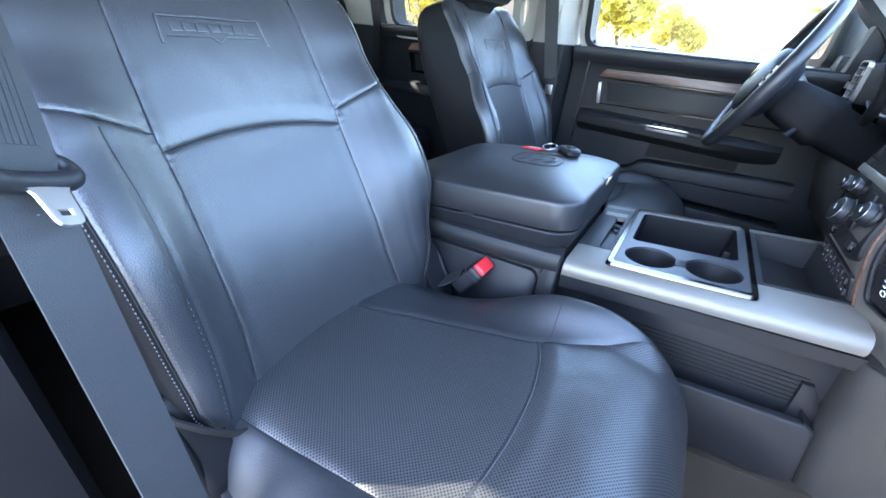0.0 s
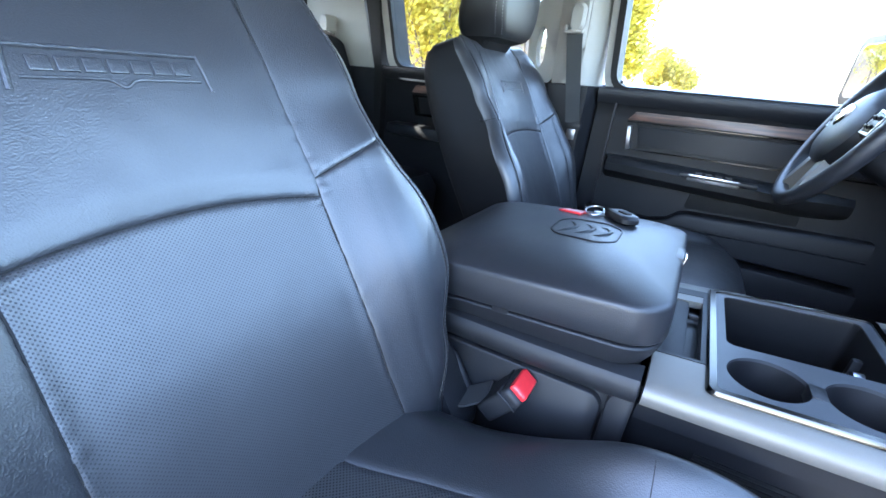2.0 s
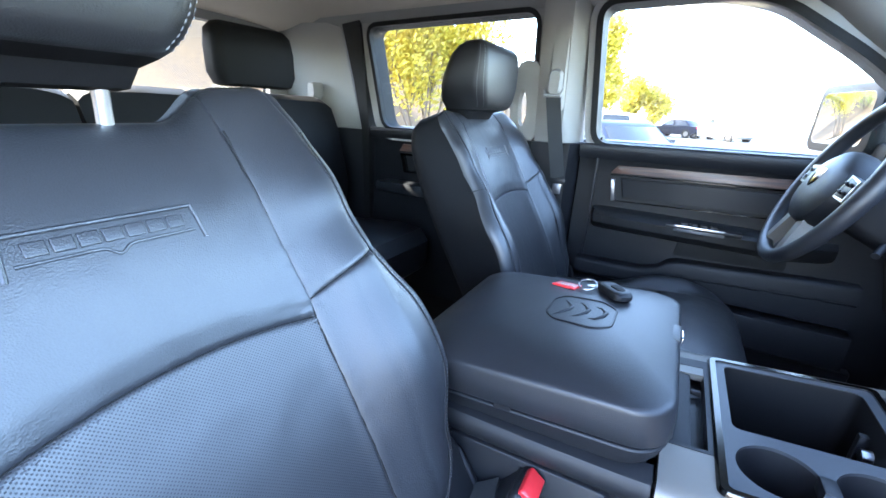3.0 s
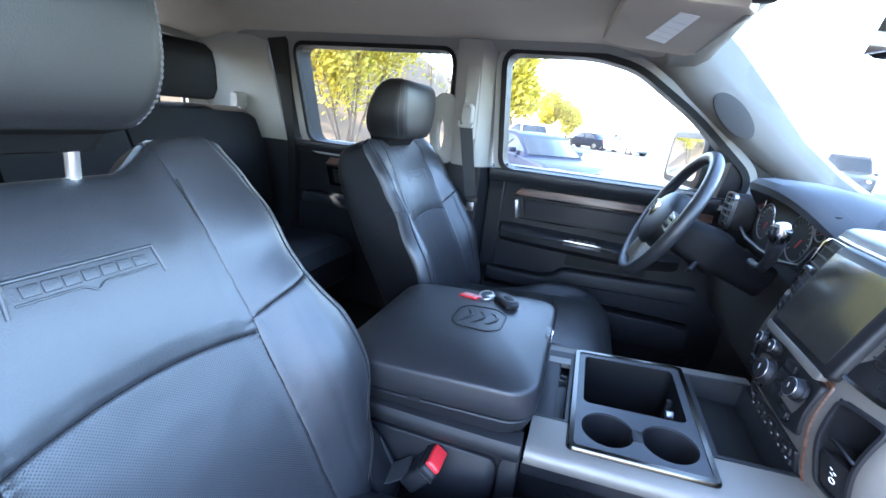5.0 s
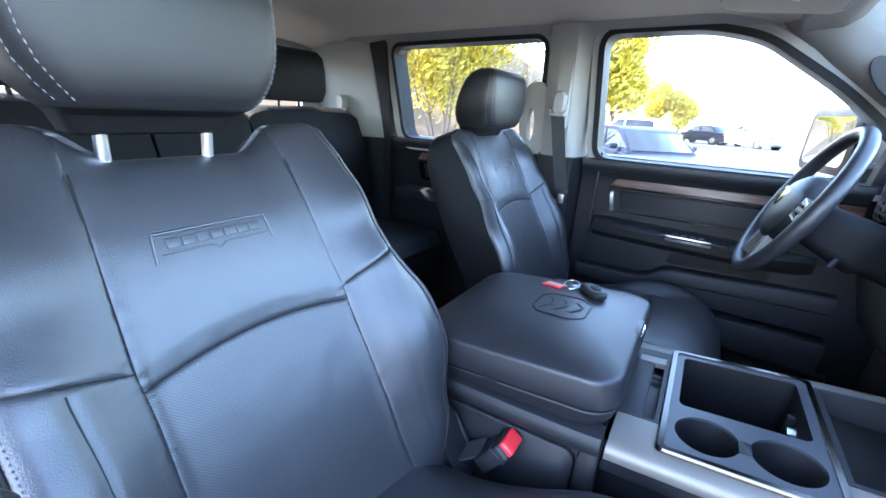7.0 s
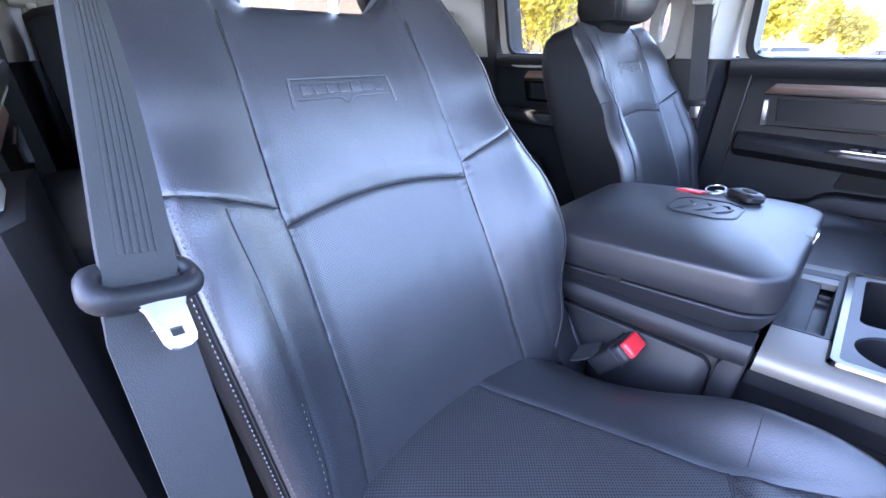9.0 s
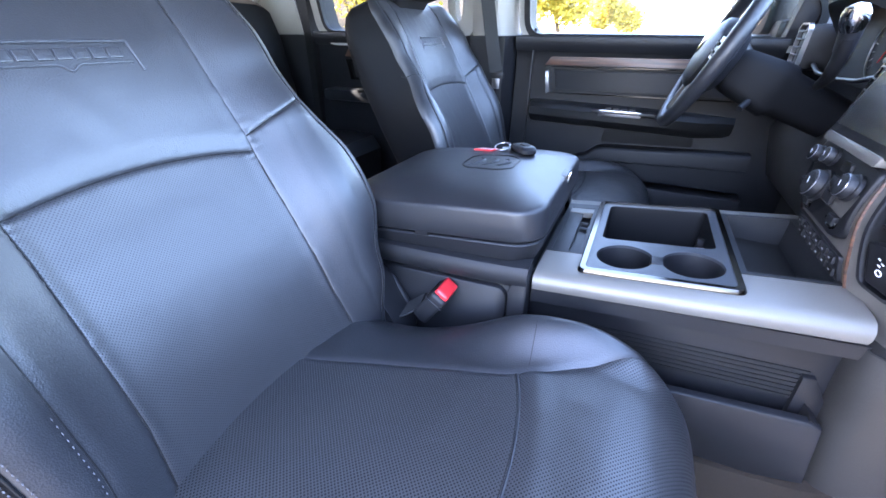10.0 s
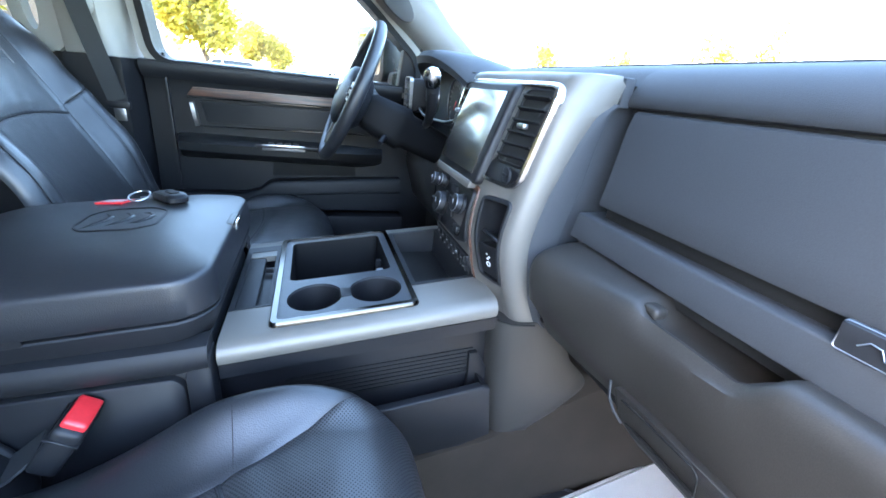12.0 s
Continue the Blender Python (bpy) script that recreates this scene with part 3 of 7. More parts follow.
# ---- doors ----
def front_door():
    d = thing("door_1", "closed black front door panel with walnut strip", "door", (0, 0.86, 0.72), kind="structure")
    prof = [(0.92, 0.70), (0.845, 0.70), (0.838, 0.86), (0.842, 1.05), (0.85, 1.17), (0.852, 1.35), (0.846, 1.40), (0.832, 1.425), (0.828, 1.437), (0.842, 1.447), (0.92, 1.447)]
    rings = [[Vector((x, y, z)) for y, z in prof] for x in (-0.447, -0.2, 0.1, 0.3, 0.5)]
    part("panel", loft(rings), DOOR_SKIN, d, "soft black upper door panel")
    part("edge_strip", boxed((-0.385, 0.845, 1.10), (0.006, 0.02, 0.66), 0.002), PLASTIC_DK, d)
    sw = [(-0.335, 1.356), (-0.315, 1.382), (0.36, 1.390), (0.36, 1.362)]
    w = lambda x, z, t: Vector((x, 0.848 - t, z))
    part("wood_strip", solid(sw, -0.01, 0.008, w, 0.003), WOOD, d, "dark walnut veneer strip")
    part("chrome_line", solid([(-0.335, 1.349), (-0.335, 1.352), (0.36, 1.359), (0.36, 1.356)], -0.01, 0.010, w, 0.001), DARK_CHROME, d, "thin chrome line, darkened for its dim reflections")
    part("inset_pad", solid([(-0.285, 1.275), (-0.30, 1.34), (0.36, 1.345), (0.36, 1.28)], -0.01, 0.006, w, 0.006), PLASTIC_DK, d, "padded black inset")
    part("inner_line", solid([(-0.315, 1.260), (-0.315, 1.264), (0.36, 1.274), (0.36, 1.270)], -0.01, 0.012, w, 0.001), DARK_CHROME, d, "thin chrome line, darkened for its dim reflections")
    part("pull_cap", solid([(-0.32, 1.26), (-0.330, 1.335), (-0.318, 1.338), (-0.306, 1.262)], -0.01, 0.015, w, 0.004), STEEL, d, "satin end cap of the pull")
    arm = []
    for x, z, y0 in ((-0.375, 1.222, 0.82), (-0.36, 1.224, 0.775), (-0.30, 1.225, 0.757), (-0.12, 1.222, 0.755), (0.06, 1.218, 0.76), (0.20, 1.214, 0.775), (0.30, 1.21, 0.83)):
        arm.append([Vector((x, 0.855, z + 0.012)), Vector((x, y0 + 0.02, z + 0.01)), Vector((x, y0, z - 0.006)), Vector((x, y0 + 0.004, z - 0.032)), Vector((x, y0 + 0.03, z - 0.055)), Vector((x, 0.855, z - 0.07))])
    part("armrest", loft(arm), HEADREST, d, "padded black armrest")
    part("switch_panel", boxed((-0.035, 0.772, 1.222), (0.20, 0.05, 0.012), 0.004), PLASTIC_DK, d)
    part("switch_trim", boxed((-0.045, 0.7525, 1.219), (0.135, 0.010, 0.020), 0.003), STEEL, d, "chrome trimmed window switches")
    for k in range(4):
        part("switch", boxed((-0.085 + 0.026 * k, 0.772, 1.231), (0.018, 0.022, 0.01), 0.003), PLASTIC, d)
    pocket = []
    for x, z in ((-0.40, 1.045), (-0.18, 1.048), (-0.135, 1.062), (-0.105, 1.088), (-0.08, 1.096), (0.05, 1.103), (0.205, 1.111), (0.37, 1.118)):
        pocket.append([Vector((x, yy, z + dz)) for yy, dz in ((0.842, 0.0), (0.815, 0.0), (0.806, -0.002), (0.801, -0.008), (0.799, -0.016))] + [Vector((x, 0.797, z - 0.050)), Vector((x, 0.8005, z - 0.052)), Vector((x, 0.8005, z - 0.055)), Vector((x, 0.797, z - 0.057)), Vector((x, 0.794, 0.992)), Vector((x, 0.806, 0.984)), Vector((x, 0.842, 0.982))])
    part("map_pocket", loft(pocket), DOOR_SKIN, d, "black door pocket with rounded lip")
    # Flat dark slab paints the shade inside the recessed pull cup.
    part("pull_cup_shade", solid(round_corners([(-0.085, 1.165), (0.20, 1.168), (0.205, 1.114), (-0.095, 1.102)], 0.014, 4), -0.004, 0.004, w, 0.002), RUBBER, d, "dark slab for the shade in the pull cup")
    low = [[Vector((x, 0.842, 0.974)), Vector((x, 0.784, 0.974)), Vector((x, 0.776, 0.970)), Vector((x, 0.773, 0.960)), Vector((x, 0.766, 0.872)), Vector((x, 0.775, 0.862)), Vector((x, 0.842, 0.855))] for x in (-0.40, 0.0, 0.28, 0.38)]
    part("lower_bin", loft(low), DOOR_SKIN, d, "lower black storage bin")
    part("door_foot", solid([(-0.42, 0.72), (0.42, 0.72), (0.42, 0.85), (-0.42, 0.85)], 0.0, 0.045, w, 0.008), PLASTIC_DK, d)
    part("sill_cap", loft([[Vector((x, y, z)) for y, z in ((0.86, 1.40), (0.838, 1.40), (0.822, 1.418), (0.817, 1.436), (0.820, 1.447), (0.828, 1.4505), (0.86, 1.4505))] for x in (-0.447, -0.1, 0.2, 0.36)]), PLASTIC, d)
    part("lock_pin", tube([(-0.385, 0.845, 1.445), (-0.385, 0.845, 1.472)], 0.0045, 10), PLASTIC_DK, d)
    return d


front_door()


def rear_door(sign, name):
    d = thing(name, "closed black rear door panel with chrome pull", "door", (-1.05, sign * 0.86, 0.72), kind="structure")
    prof = [(0.92, 0.70), (0.85, 0.70), (0.845, 1.05), (0.855, 1.20), (0.857, 1.40), (0.84, 1.432), (0.845, 1.449), (0.92, 1.449)]
    part("panel", loft([[Vector((x, sign * y, z)) for y, z in prof] for x in (-1.45, -1.0, -0.66)]), PLASTIC_DK, d)
    w = lambda x, z, t: Vector((x, sign * (0.852 - t), z))
    part("wood_strip", solid([(-1.25, 1.355), (-1.23, 1.385), (-0.70, 1.395), (-0.70, 1.36)], -0.01, 0.008, w, 0.003), WOOD, d, "dark walnut veneer strip")
    part("pull", plate([(-1.22, 1.26), (-1.24, 1.345), (-0.95, 1.345), (-0.95, 1.265)], [(-1.205, 1.27), (-1.222, 1.338), (-0.965, 1.338), (-0.965, 1.273)], -0.01, 0.015, w), DARK_CHROME, d, "chrome edged door pull")
    part("sill_cap", loft([[Vector((x, sign * y, z)) for y, z in ((0.86, 1.40), (0.838, 1.40), (0.822, 1.418), (0.817, 1.438), (0.820, 1.449), (0.828, 1.4535), (0.86, 1.4535))] for x in (-1.40, -1.0, -0.62)]), PLASTIC_DK, d)
    part("armrest", boxed((-1.05, sign * 0.80, 1.20), (0.55, 0.09, 0.05), 0.02), LEATHER_SIDE, d)
    part("switch_trim", boxed((-0.98, sign * 0.757, 1.215), (0.09, 0.006, 0.016), 0.002), CHROME, d)
    return d


rear_door(1, "door_2")
rear_door(-1, "door_3")


def open_door():
    """The passenger door, swung wide open on its front hinges."""
    d = thing("door_4", "wide open front passenger door with window up", "door", (0.52, -0.97, 0.66), kind="structure")
    m = pose(0.52, -0.985, 0, 0, 0, 22) @ pose(0, 0, 0, 0, 0, -90)
    w = lambda x, z, t: m @ Vector((x, t, z))
    part("panel", solid(dense([(0.0, 0.60), (0.98, 0.60), (1.0, 1.0), (0.98, 1.44), (0.0, 1.44)], 0.2), -0.05, 0.05, w, 0.01), PLASTIC, d)
    rim = [(0.02, 1.44), (0.97, 1.44), (0.975, 1.65), (0.95, 1.86), (0.60, 1.87), (0.30, 1.72)]
    part("window_frame", plate(rim, shrink(rim, 0.035), -0.03, 0.03, w), RUBBER, d)
    pane = part("pane", solid(shrink(rim, 0.03), -0.004, 0.0, w), GLASS, d)
    pane.visible_shadow = False
    part("armrest", boxed(m @ Vector((0.5, 0.08, 1.2)), (0.5, 0.08, 0.06), 0.02, 2, m.to_3x3().to_4x4()), LEATHER_SIDE, d)
    return d


open_door()


# ---- seats ----
def seat(name, label, yc, dx, inward, drop=0.0, bulge=0.300, crown=0.604, slim=0.010, shift=0.0, lobe=0.626, far=0.0):
    """A front seat: inward is +1 where the console lies towards +y."""
    st = thing(name, label, "car seat", (-0.15 + dx, yc, 0.66), group="front seats")
    o, up, nn = Vector((-0.32 + dx, yc, 1.0)), Vector((-0.482, 0, 0.876)), Vector((0.876, 0, 0.482))

    def lay(s, h, d):
        return o + Vector((0, inward * s, 0)) + up * h + nn * d

    WIDE = [(-0.06, 0.228), (0.0, 0.236), (0.1, 0.268), (0.20, bulge), (0.29, bulge), (0.40, 0.270), (0.50, 0.266), (0.57, 0.258), (0.64, 0.240)]
    SEAM = [(0.0, 0.158), (0.1, 0.146), (0.3, 0.140), (0.36, 0.141), (0.62, 0.126)]
    BOL = [(-0.05, 0.018), (0.08, 0.038), (0.24, 0.058), (0.36, 0.046), (0.46, 0.030), (0.62, 0.012)]

    def wide(s, h):
        w = soft_table(WIDE, h) - slim * smooth(0.26, 0.42, h)
        return w if s > 0 else min(w + far * smooth(0.26, 0.42, h), 0.246 + 0.012 * smooth(0.0, 0.3, h))

    def arc(s):
        return 0.340 + 0.018 * (1 - (s / 0.142) ** 2)

    def wing(a):
        return 0.362 + 0.30 * (a - 0.141)

    def peak(s):
        a = abs(s)
        return crown + (lobe - crown) * smooth(0.075, 0.150, a) - 0.022 * smooth(0.20, 0.28, a)

    def depth(s, h):
        a = abs(s)
        w, seam = wide(s, h), lerp_table(SEAM, h)
        p = soft_table(BOL, h) * smooth(seam - 0.02, 0.232, a) - 0.012 * max(0, 1 - (a / 0.14) ** 2) * smooth(0.5, 0.3, h)
        if a < seam:
            p += 0.003 * smooth(arc(s) - 0.001, arc(s) + 0.03, h) * smooth(0.55, 0.42, h)
        def tuck(d, t):
            """A sewn seam: the padding draws in on both sides and puckers along the thread."""
            return 0.0012 * math.exp(-(d / 0.0042) ** 2) + 0.0009 * math.exp(-(d / 0.0014) ** 2) + 0.0005 * math.exp(-(d / 0.011) ** 2) * math.sin(math.tau * t / 0.0115 + 3 * math.sin(t * 60))
        p -= tuck(a - seam, h)
        if a < seam:
            p -= tuck(h - arc(s), s) * smooth(seam, seam - 0.01, a)
        else:
            p -= tuck(h - wing(a), a) * smooth(seam, seam + 0.01, a)
            if h < wing(a):
                ridge = seam + 0.048 + 0.025 * h
                p -= (0.0030 if s < 0 else 0.0010) * math.exp(-((a - ridge) / 0.005) ** 2) * smooth(0.0, 0.05, h)
        # soft creases in the hide
        p += 0.0008 * noise.noise((s * 9, h * 7, 3.0)) + 0.0005 * noise.noise((s * 38, h * 22, 1.0)) + 0.0002 * noise.noise((s * 90, h * 70, 5.0))
        p += 0.020 * (max(0.0, h - 0.34) / 0.3) ** 2 - 0.012 * smooth(0.48, 0.62, h) - 0.030 * (max(0.0, 0.24 - h) / 0.27) ** 2
        return w, p

    def front(s, h):
        w, p = depth(s, h)
        v = (h + 0.05) / (peak(s) + 0.05)
        e = (max(0.0, 1 - abs(s / w) ** 12)) ** 0.5 * (max(0.0, 1 - min(1.0, v) ** 16)) ** 0.5
        return lay(s, h, p - 0.034 * (1 - e) - 0.0016 * math.exp(-((abs(s) - RIM[1 if s > 0 else -1] * w) / 0.003) ** 2)), (s, h)

    back = part("backrest_shell", boxed(lay(0, 0.25, -0.075), (0.03, 0.30, 0.40), 0.01, 2, Matrix.Rotation(radians(-28.8), 4, "Y")), LEATHER_SIDE, st)
    us = [-1 + 2 * i / 130 for i in range(131)]
    vs = [i / 140 for i in range(141)]

    def inner(lo, hi):
        def fn(a, b):
            s0 = (2 * a - 1) * 0.141
            h = lo(s0) + b * (hi(s0) - lo(s0))
            return front((2 * a - 1) * lerp_table(SEAM, h), h)
        return fn

    RIM = {1: 0.905, -1: 0.957}

    def outer(q, lo, hi, strip):
        def fn(a, b):
            g = 0.5 - 0.5 * math.cos(math.pi * a)
            a0 = 0.141 + (0.78 + 0.22 * g if strip else 0.78 * g) * 0.121
            h = lo(a0) + b * (hi(a0) - lo(a0))
            w = wide(q, h)
            k0, k1 = (RIM[q] * w, w) if strip else (lerp_table(SEAM, h), RIM[q] * w)
            return front(q * (k0 + g * (k1 - k0)), h)
        return fn

    foot = lambda s: -0.05
    one = lambda a, b: 0
    ends = lambda n: [0.5 - 0.5 * math.cos(math.pi * i / n) for i in range(n + 1)]
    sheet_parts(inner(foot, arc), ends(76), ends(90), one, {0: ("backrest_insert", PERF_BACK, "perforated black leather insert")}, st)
    sheet_parts(inner(arc, peak), ends(76), ends(60), one, {0: ("backrest_upper_panel", LEATHER, "smooth black leather panel with embossed mark")}, st)
    for q in (1, -1):
        sheet_parts(outer(q, foot, wing, False), [i / 36 for i in range(37)], ends(90), one, {0: ("side_bolster", LEATHER, "")}, st)
        sheet_parts(outer(q, wing, peak, False), [i / 36 for i in range(37)], ends(60), one, {0: ("shoulder_panel", LEATHER, "")}, st)
        # Outer gusset is the same leather, darkened to hold its shade.
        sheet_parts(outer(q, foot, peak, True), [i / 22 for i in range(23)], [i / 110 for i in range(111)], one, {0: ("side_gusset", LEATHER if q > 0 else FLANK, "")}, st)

    def rear(t, v):
        s0 = math.sin(math.pi / 2 * t)
        h = -0.05 + v * (peak(0.26 * s0) + 0.05)
        w = wide(s0, h)
        e = (max(0.0, 1 - abs(s0) ** 30)) ** 0.5 * (max(0.0, 1 - v ** 8)) ** 0.5
        s = s0 * (w + (min(w + slim * smooth(0.26, 0.42, h), 0.264) - w) * min(1.0, 1.5 * e))
        edge = depth(s0 * w, h)[1] - 0.034
        return lay(s, h + 0.05 * e * smooth(0.30, 0.60, h), edge + e * (-0.06 - lerp_table([(0, 0.085), (0.3, 0.088), (0.62, 0.078)], h) - edge)), (s, h)

    # Shade on the back and sides is put into this darker vinyl.
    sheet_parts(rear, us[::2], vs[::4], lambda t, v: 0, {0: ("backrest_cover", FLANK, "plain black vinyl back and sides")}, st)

    # seams with thread
    def along(fn, n=60):
        out = []
        for i in range(n + 1):
            s, h = fn(i / n)
            w, p = depth(s, h)
            e = (max(0.0, 1 - abs(s / w) ** 12)) ** 0.5
            out.append(lay(s, h, p - 0.034 * (1 - e) + 0.0010))
        return out

    def groove(points, way):
        part("seam", tube([p - way * 0.0013 for p in points], 0.0012, 6), RUBBER, st)
    for q in (-1, 1):
        groove(along(lambda t: (q * lerp_table(SEAM, 0.60 * t - 0.02), 0.60 * t - 0.02)), nn)
        groove(along(lambda t: (q * (0.141 + 0.115 * t), wing(0.141 + 0.115 * t)), 30), nn)
    groove(along(lambda t: (0.141 * (2 * t - 1), arc(0.141 * (2 * t - 1)))), nn)
    part("seam_thread", stitches(along(lambda t: (-0.135 + 0.27 * t, arc(-0.135 + 0.27 * t) - 0.007)), 0.0007, 0.003, 0.0035), PIPING, st)
    for q in (-1, 1):
        edge = along(lambda t: (q * (RIM[q] + 0.016) * wide(q, 0.02 + 0.36 * t), 0.02 + 0.36 * t))
        edge2 = along(lambda t: (q * (RIM[q] - 0.020) * wide(q, 0.02 + 0.36 * t), 0.02 + 0.36 * t))
        edge3 = along(lambda t: (q * (RIM[q] - 0.017) * wide(q, 0.38 + 0.19 * t), 0.38 + 0.19 * t))
        part("edge_stitching", stitches(edge, 0.0010, 0.0036, 0.0018), THREAD if q < 0 else PIPING, st, "row of pale grey stitches" if q < 0 else "")
        part("edge_stitching", stitches(edge2, 0.0008, 0.0036, 0.0022), THREAD if q < 0 else PIPING, st, "row of pale grey stitches" if q < 0 else "")
        part("edge_stitching", stitches(edge3, 0.0006, 0.006, 0.0014), PIPING, st)
    on_ridge = lambda h, off=0.0: (-(lerp_table(SEAM, h) + 0.048 + 0.025 * h + off), h)
    groove(along(lambda t: on_ridge(0.01 + 0.36 * t)), nn)
    for q in (-1, 1):
        groove(along(lambda t: (q * RIM[q] * wide(q, 0.01 + 0.56 * t), 0.01 + 0.56 * t)), nn)
    part("edge_stitching", stitches(along(lambda t: on_ridge(0.02 + 0.15 * t, 0.004), 40), 0.0006, 0.004, 0.004), THREAD, st, "row of pale grey stitches")
    # embossed mark: a raised banner outline filled with plain bars
    turn = Matrix(((0, up.x, nn.x, 0), (inward, 0, 0, 0), (0, up.z, nn.z, 0), (0, 0, 0, 1)))
    for k in range(7):
        s, h = inward * (-0.0625 + 0.0168 * k), 0.4875
        _, p = depth(s, h)
        part("embossed_bar", boxed(lay(s, h, p - 0.0006), (0.0145, 0.0125, 0.0028), 0.0013, 3, turn), LEATHER, st)
    top = along(lambda t: (-0.081 + 0.138 * t, 0.5005), 40)
    bottom = along(lambda t: (-0.077 + 0.130 * t, 0.4765 - 0.007 * math.exp(-((t - 0.5) / 0.05) ** 2)), 60)
    sides = [along(lambda t: (x + e * 0.004 * t, 0.5005 - 0.034 * t), 12) for x, e in ((-0.081, -1), (0.057, 1))]
    for line, rad in ((top, 0.0022), (bottom, 0.0016), (sides[0], 0.0024), (sides[1], 0.0024)):
        part("embossed_line", tube([p - nn * 0.0016 for p in line], rad, 8), LEATHER, st)

    # headrest
    yh = yc + shift
    hx, hz = -0.612 + dx, 1.560 - drop
    rings = []
    HEAD = ((0, 0.150, 0.050, -0.036), (0.003, 0.168, 0.066, -0.034), (0.022, 0.182, 0.082, -0.030), (0.030, 0.196, 0.116, -0.014), (0.036, 0.208, 0.130, -0.0085), (0.050, 0.232, 0.139, -0.007), (0.068, 0.253, 0.139, -0.005), (0.09, 0.266, 0.136, -0.002), (0.115, 0.271, 0.129, 0.002), (0.14, 0.268, 0.120, 0.007),
            (0.17, 0.262, 0.102, 0.014), (0.188, 0.25, 0.080, 0.020), (0.199, 0.23, 0.05, 0.026), (0.203, 0.20, 0.02, 0.03))
    for z, wd, dp, sh in HEAD:
        pts = rounded(dp, wd, min(dp, wd) * 0.24, 6)
        ring = []
        for a, b in pts:
            puff = 0.006 * (1 - (2 * b / wd) ** 2) if a > 0 else 0
            ring.append(Vector((hx + a + sh + puff, yh + b, hz + z)))
        rings.append(ring)
    head = part("headrest", loft(rings[3:]), HEADREST, st, "padded black leather headrest")
    # Underside is headrest leather; its shade is painted as near-black.
    part("headrest_base", loft(rings[:4]), FLANK, head, "recessed leather underside darkened for its shade")
    for q in (-1, 1):
        for turn_a, size in ((32, 0.0009), (62, 0.0008)):
            ln = []
            for z, wd, dp, sh in HEAD[4:12]:
                rr = min(dp, wd) * 0.24 + 0.0004
                ca, sa = math.cos(radians(turn_a)), math.sin(radians(turn_a))
                cy = wd / 2 - min(dp, wd) * 0.24 + rr * sa
                ln.append(Vector((hx + sh + dp / 2 - min(dp, wd) * 0.24 + rr * ca + 0.006 * (1 - min(1.0, (2 * cy / wd) ** 2)), yh + q * cy, hz + z)))
            part("seam_thread", stitches(ln, size, 0.006, 0.0014), THREAD, head, "pale stitched seam")
        part("post", tube([(hx - 0.02, yh + q * 0.058, 1.50), (hx - 0.01, yh + q * 0.058, 1.56), (hx, yh + q * 0.058, 1.60)], 0.0072, 12), POST, head, "chrome headrest post")
        part("post_guide", loft([[Vector((hx - 0.018 + a * k, yh + q * 0.058 + b * k, z)) for a, b in rounded(0.028, 0.034, 0.010, 4)] for z, k in ((1.480, 1.1), (1.494, 1.0), (1.498, 0.8))]), PLASTIC_DK, st)

    # cushion
    RIDGE = [(-0.40, 0.975), (-0.26, 0.992), (-0.17, 1.030), (-0.08, 1.078), (0.01, 1.094), (0.09, 1.082), (0.17, 1.045)]

    def cross(s):
        return -0.024 - 0.95 * (s + 0.03) ** 2

    EDGE = [(-0.37, 0.240), (-0.2, 0.264), (0.0, 0.278), (0.10, 0.268), (0.19, 0.236)]
    SPLAY = [(-0.37, 0.052), (-0.265, 0.087), (-0.16, 0.122), (-0.06, 0.154), (0.036, 0.200), (0.10, 0.238), (0.19, 0.262)]

    def inset(x, q=1):
        return min(flow(SPLAY, x) if q > 0 else 0.178 - 0.06 * min(0.0, x + 0.06), 0.955 * flow(EDGE, x))

    def cushion(s, x):
        w = flow(EDGE, x)
        a = abs(s)
        z = 1.013 + 0.015 * smooth(-0.35, 0.0, x) + 0.008 * (1 - (s / 0.2) ** 2)
        swell = smooth(-0.10, 0.07, x)
        z += 0.018 * swell
        z += (flow(RIDGE, x) + (0.019 * smooth(-0.24, -0.05, x) if s > 0 else 0) - z) * smooth(0.150 + 0.040 * swell, 0.268, a)
        near = a - inset(x, s)
        z -= (0.0022 * math.exp(-(near / 0.006) ** 2) + 0.0009 * math.exp(-(near / 0.0014) ** 2)) * smooth(0.17, 0.13, x)
        if near < 0:
            z -= 0.0014 * math.exp(-((x - cross(s)) / 0.005) ** 2) + 0.0008 * math.exp(-((x - cross(s)) / 0.0015) ** 2)
            z += 0.004 * math.exp(-((x - cross(s) - 0.02) / 0.02) ** 2)
        z += 0.0010 * noise.noise((s * 8, x * 8, 7.0)) + 0.0006 * noise.noise((s * 35, x * 30, 2.0))
        fr = max(0.0, (x + 0.06) / 0.250)
        e = (max(0.0, 1 - abs(s / w) ** 12)) ** 0.42 * (max(0.0, 1 - min(1.0, fr) ** 7)) ** 0.5
        return Vector((x + dx, yc + inward * s, 0.885 + e * (z - 0.885))), (s, x)

    def padded(t, lo, hi, b):
        """A point of the perforated middle: t runs across it, b from lo to hi."""
        c0 = cross(0.165 * t)
        x = (lo + b * (c0 - lo)) if hi is None else c0 + math.sin(math.pi / 2 * b) * (hi - c0)
        return cushion(t * inset(x, t), x)

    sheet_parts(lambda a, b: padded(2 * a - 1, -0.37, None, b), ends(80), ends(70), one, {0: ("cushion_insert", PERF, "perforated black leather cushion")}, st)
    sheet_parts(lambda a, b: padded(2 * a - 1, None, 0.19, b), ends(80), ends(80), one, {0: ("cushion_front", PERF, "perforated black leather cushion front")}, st)
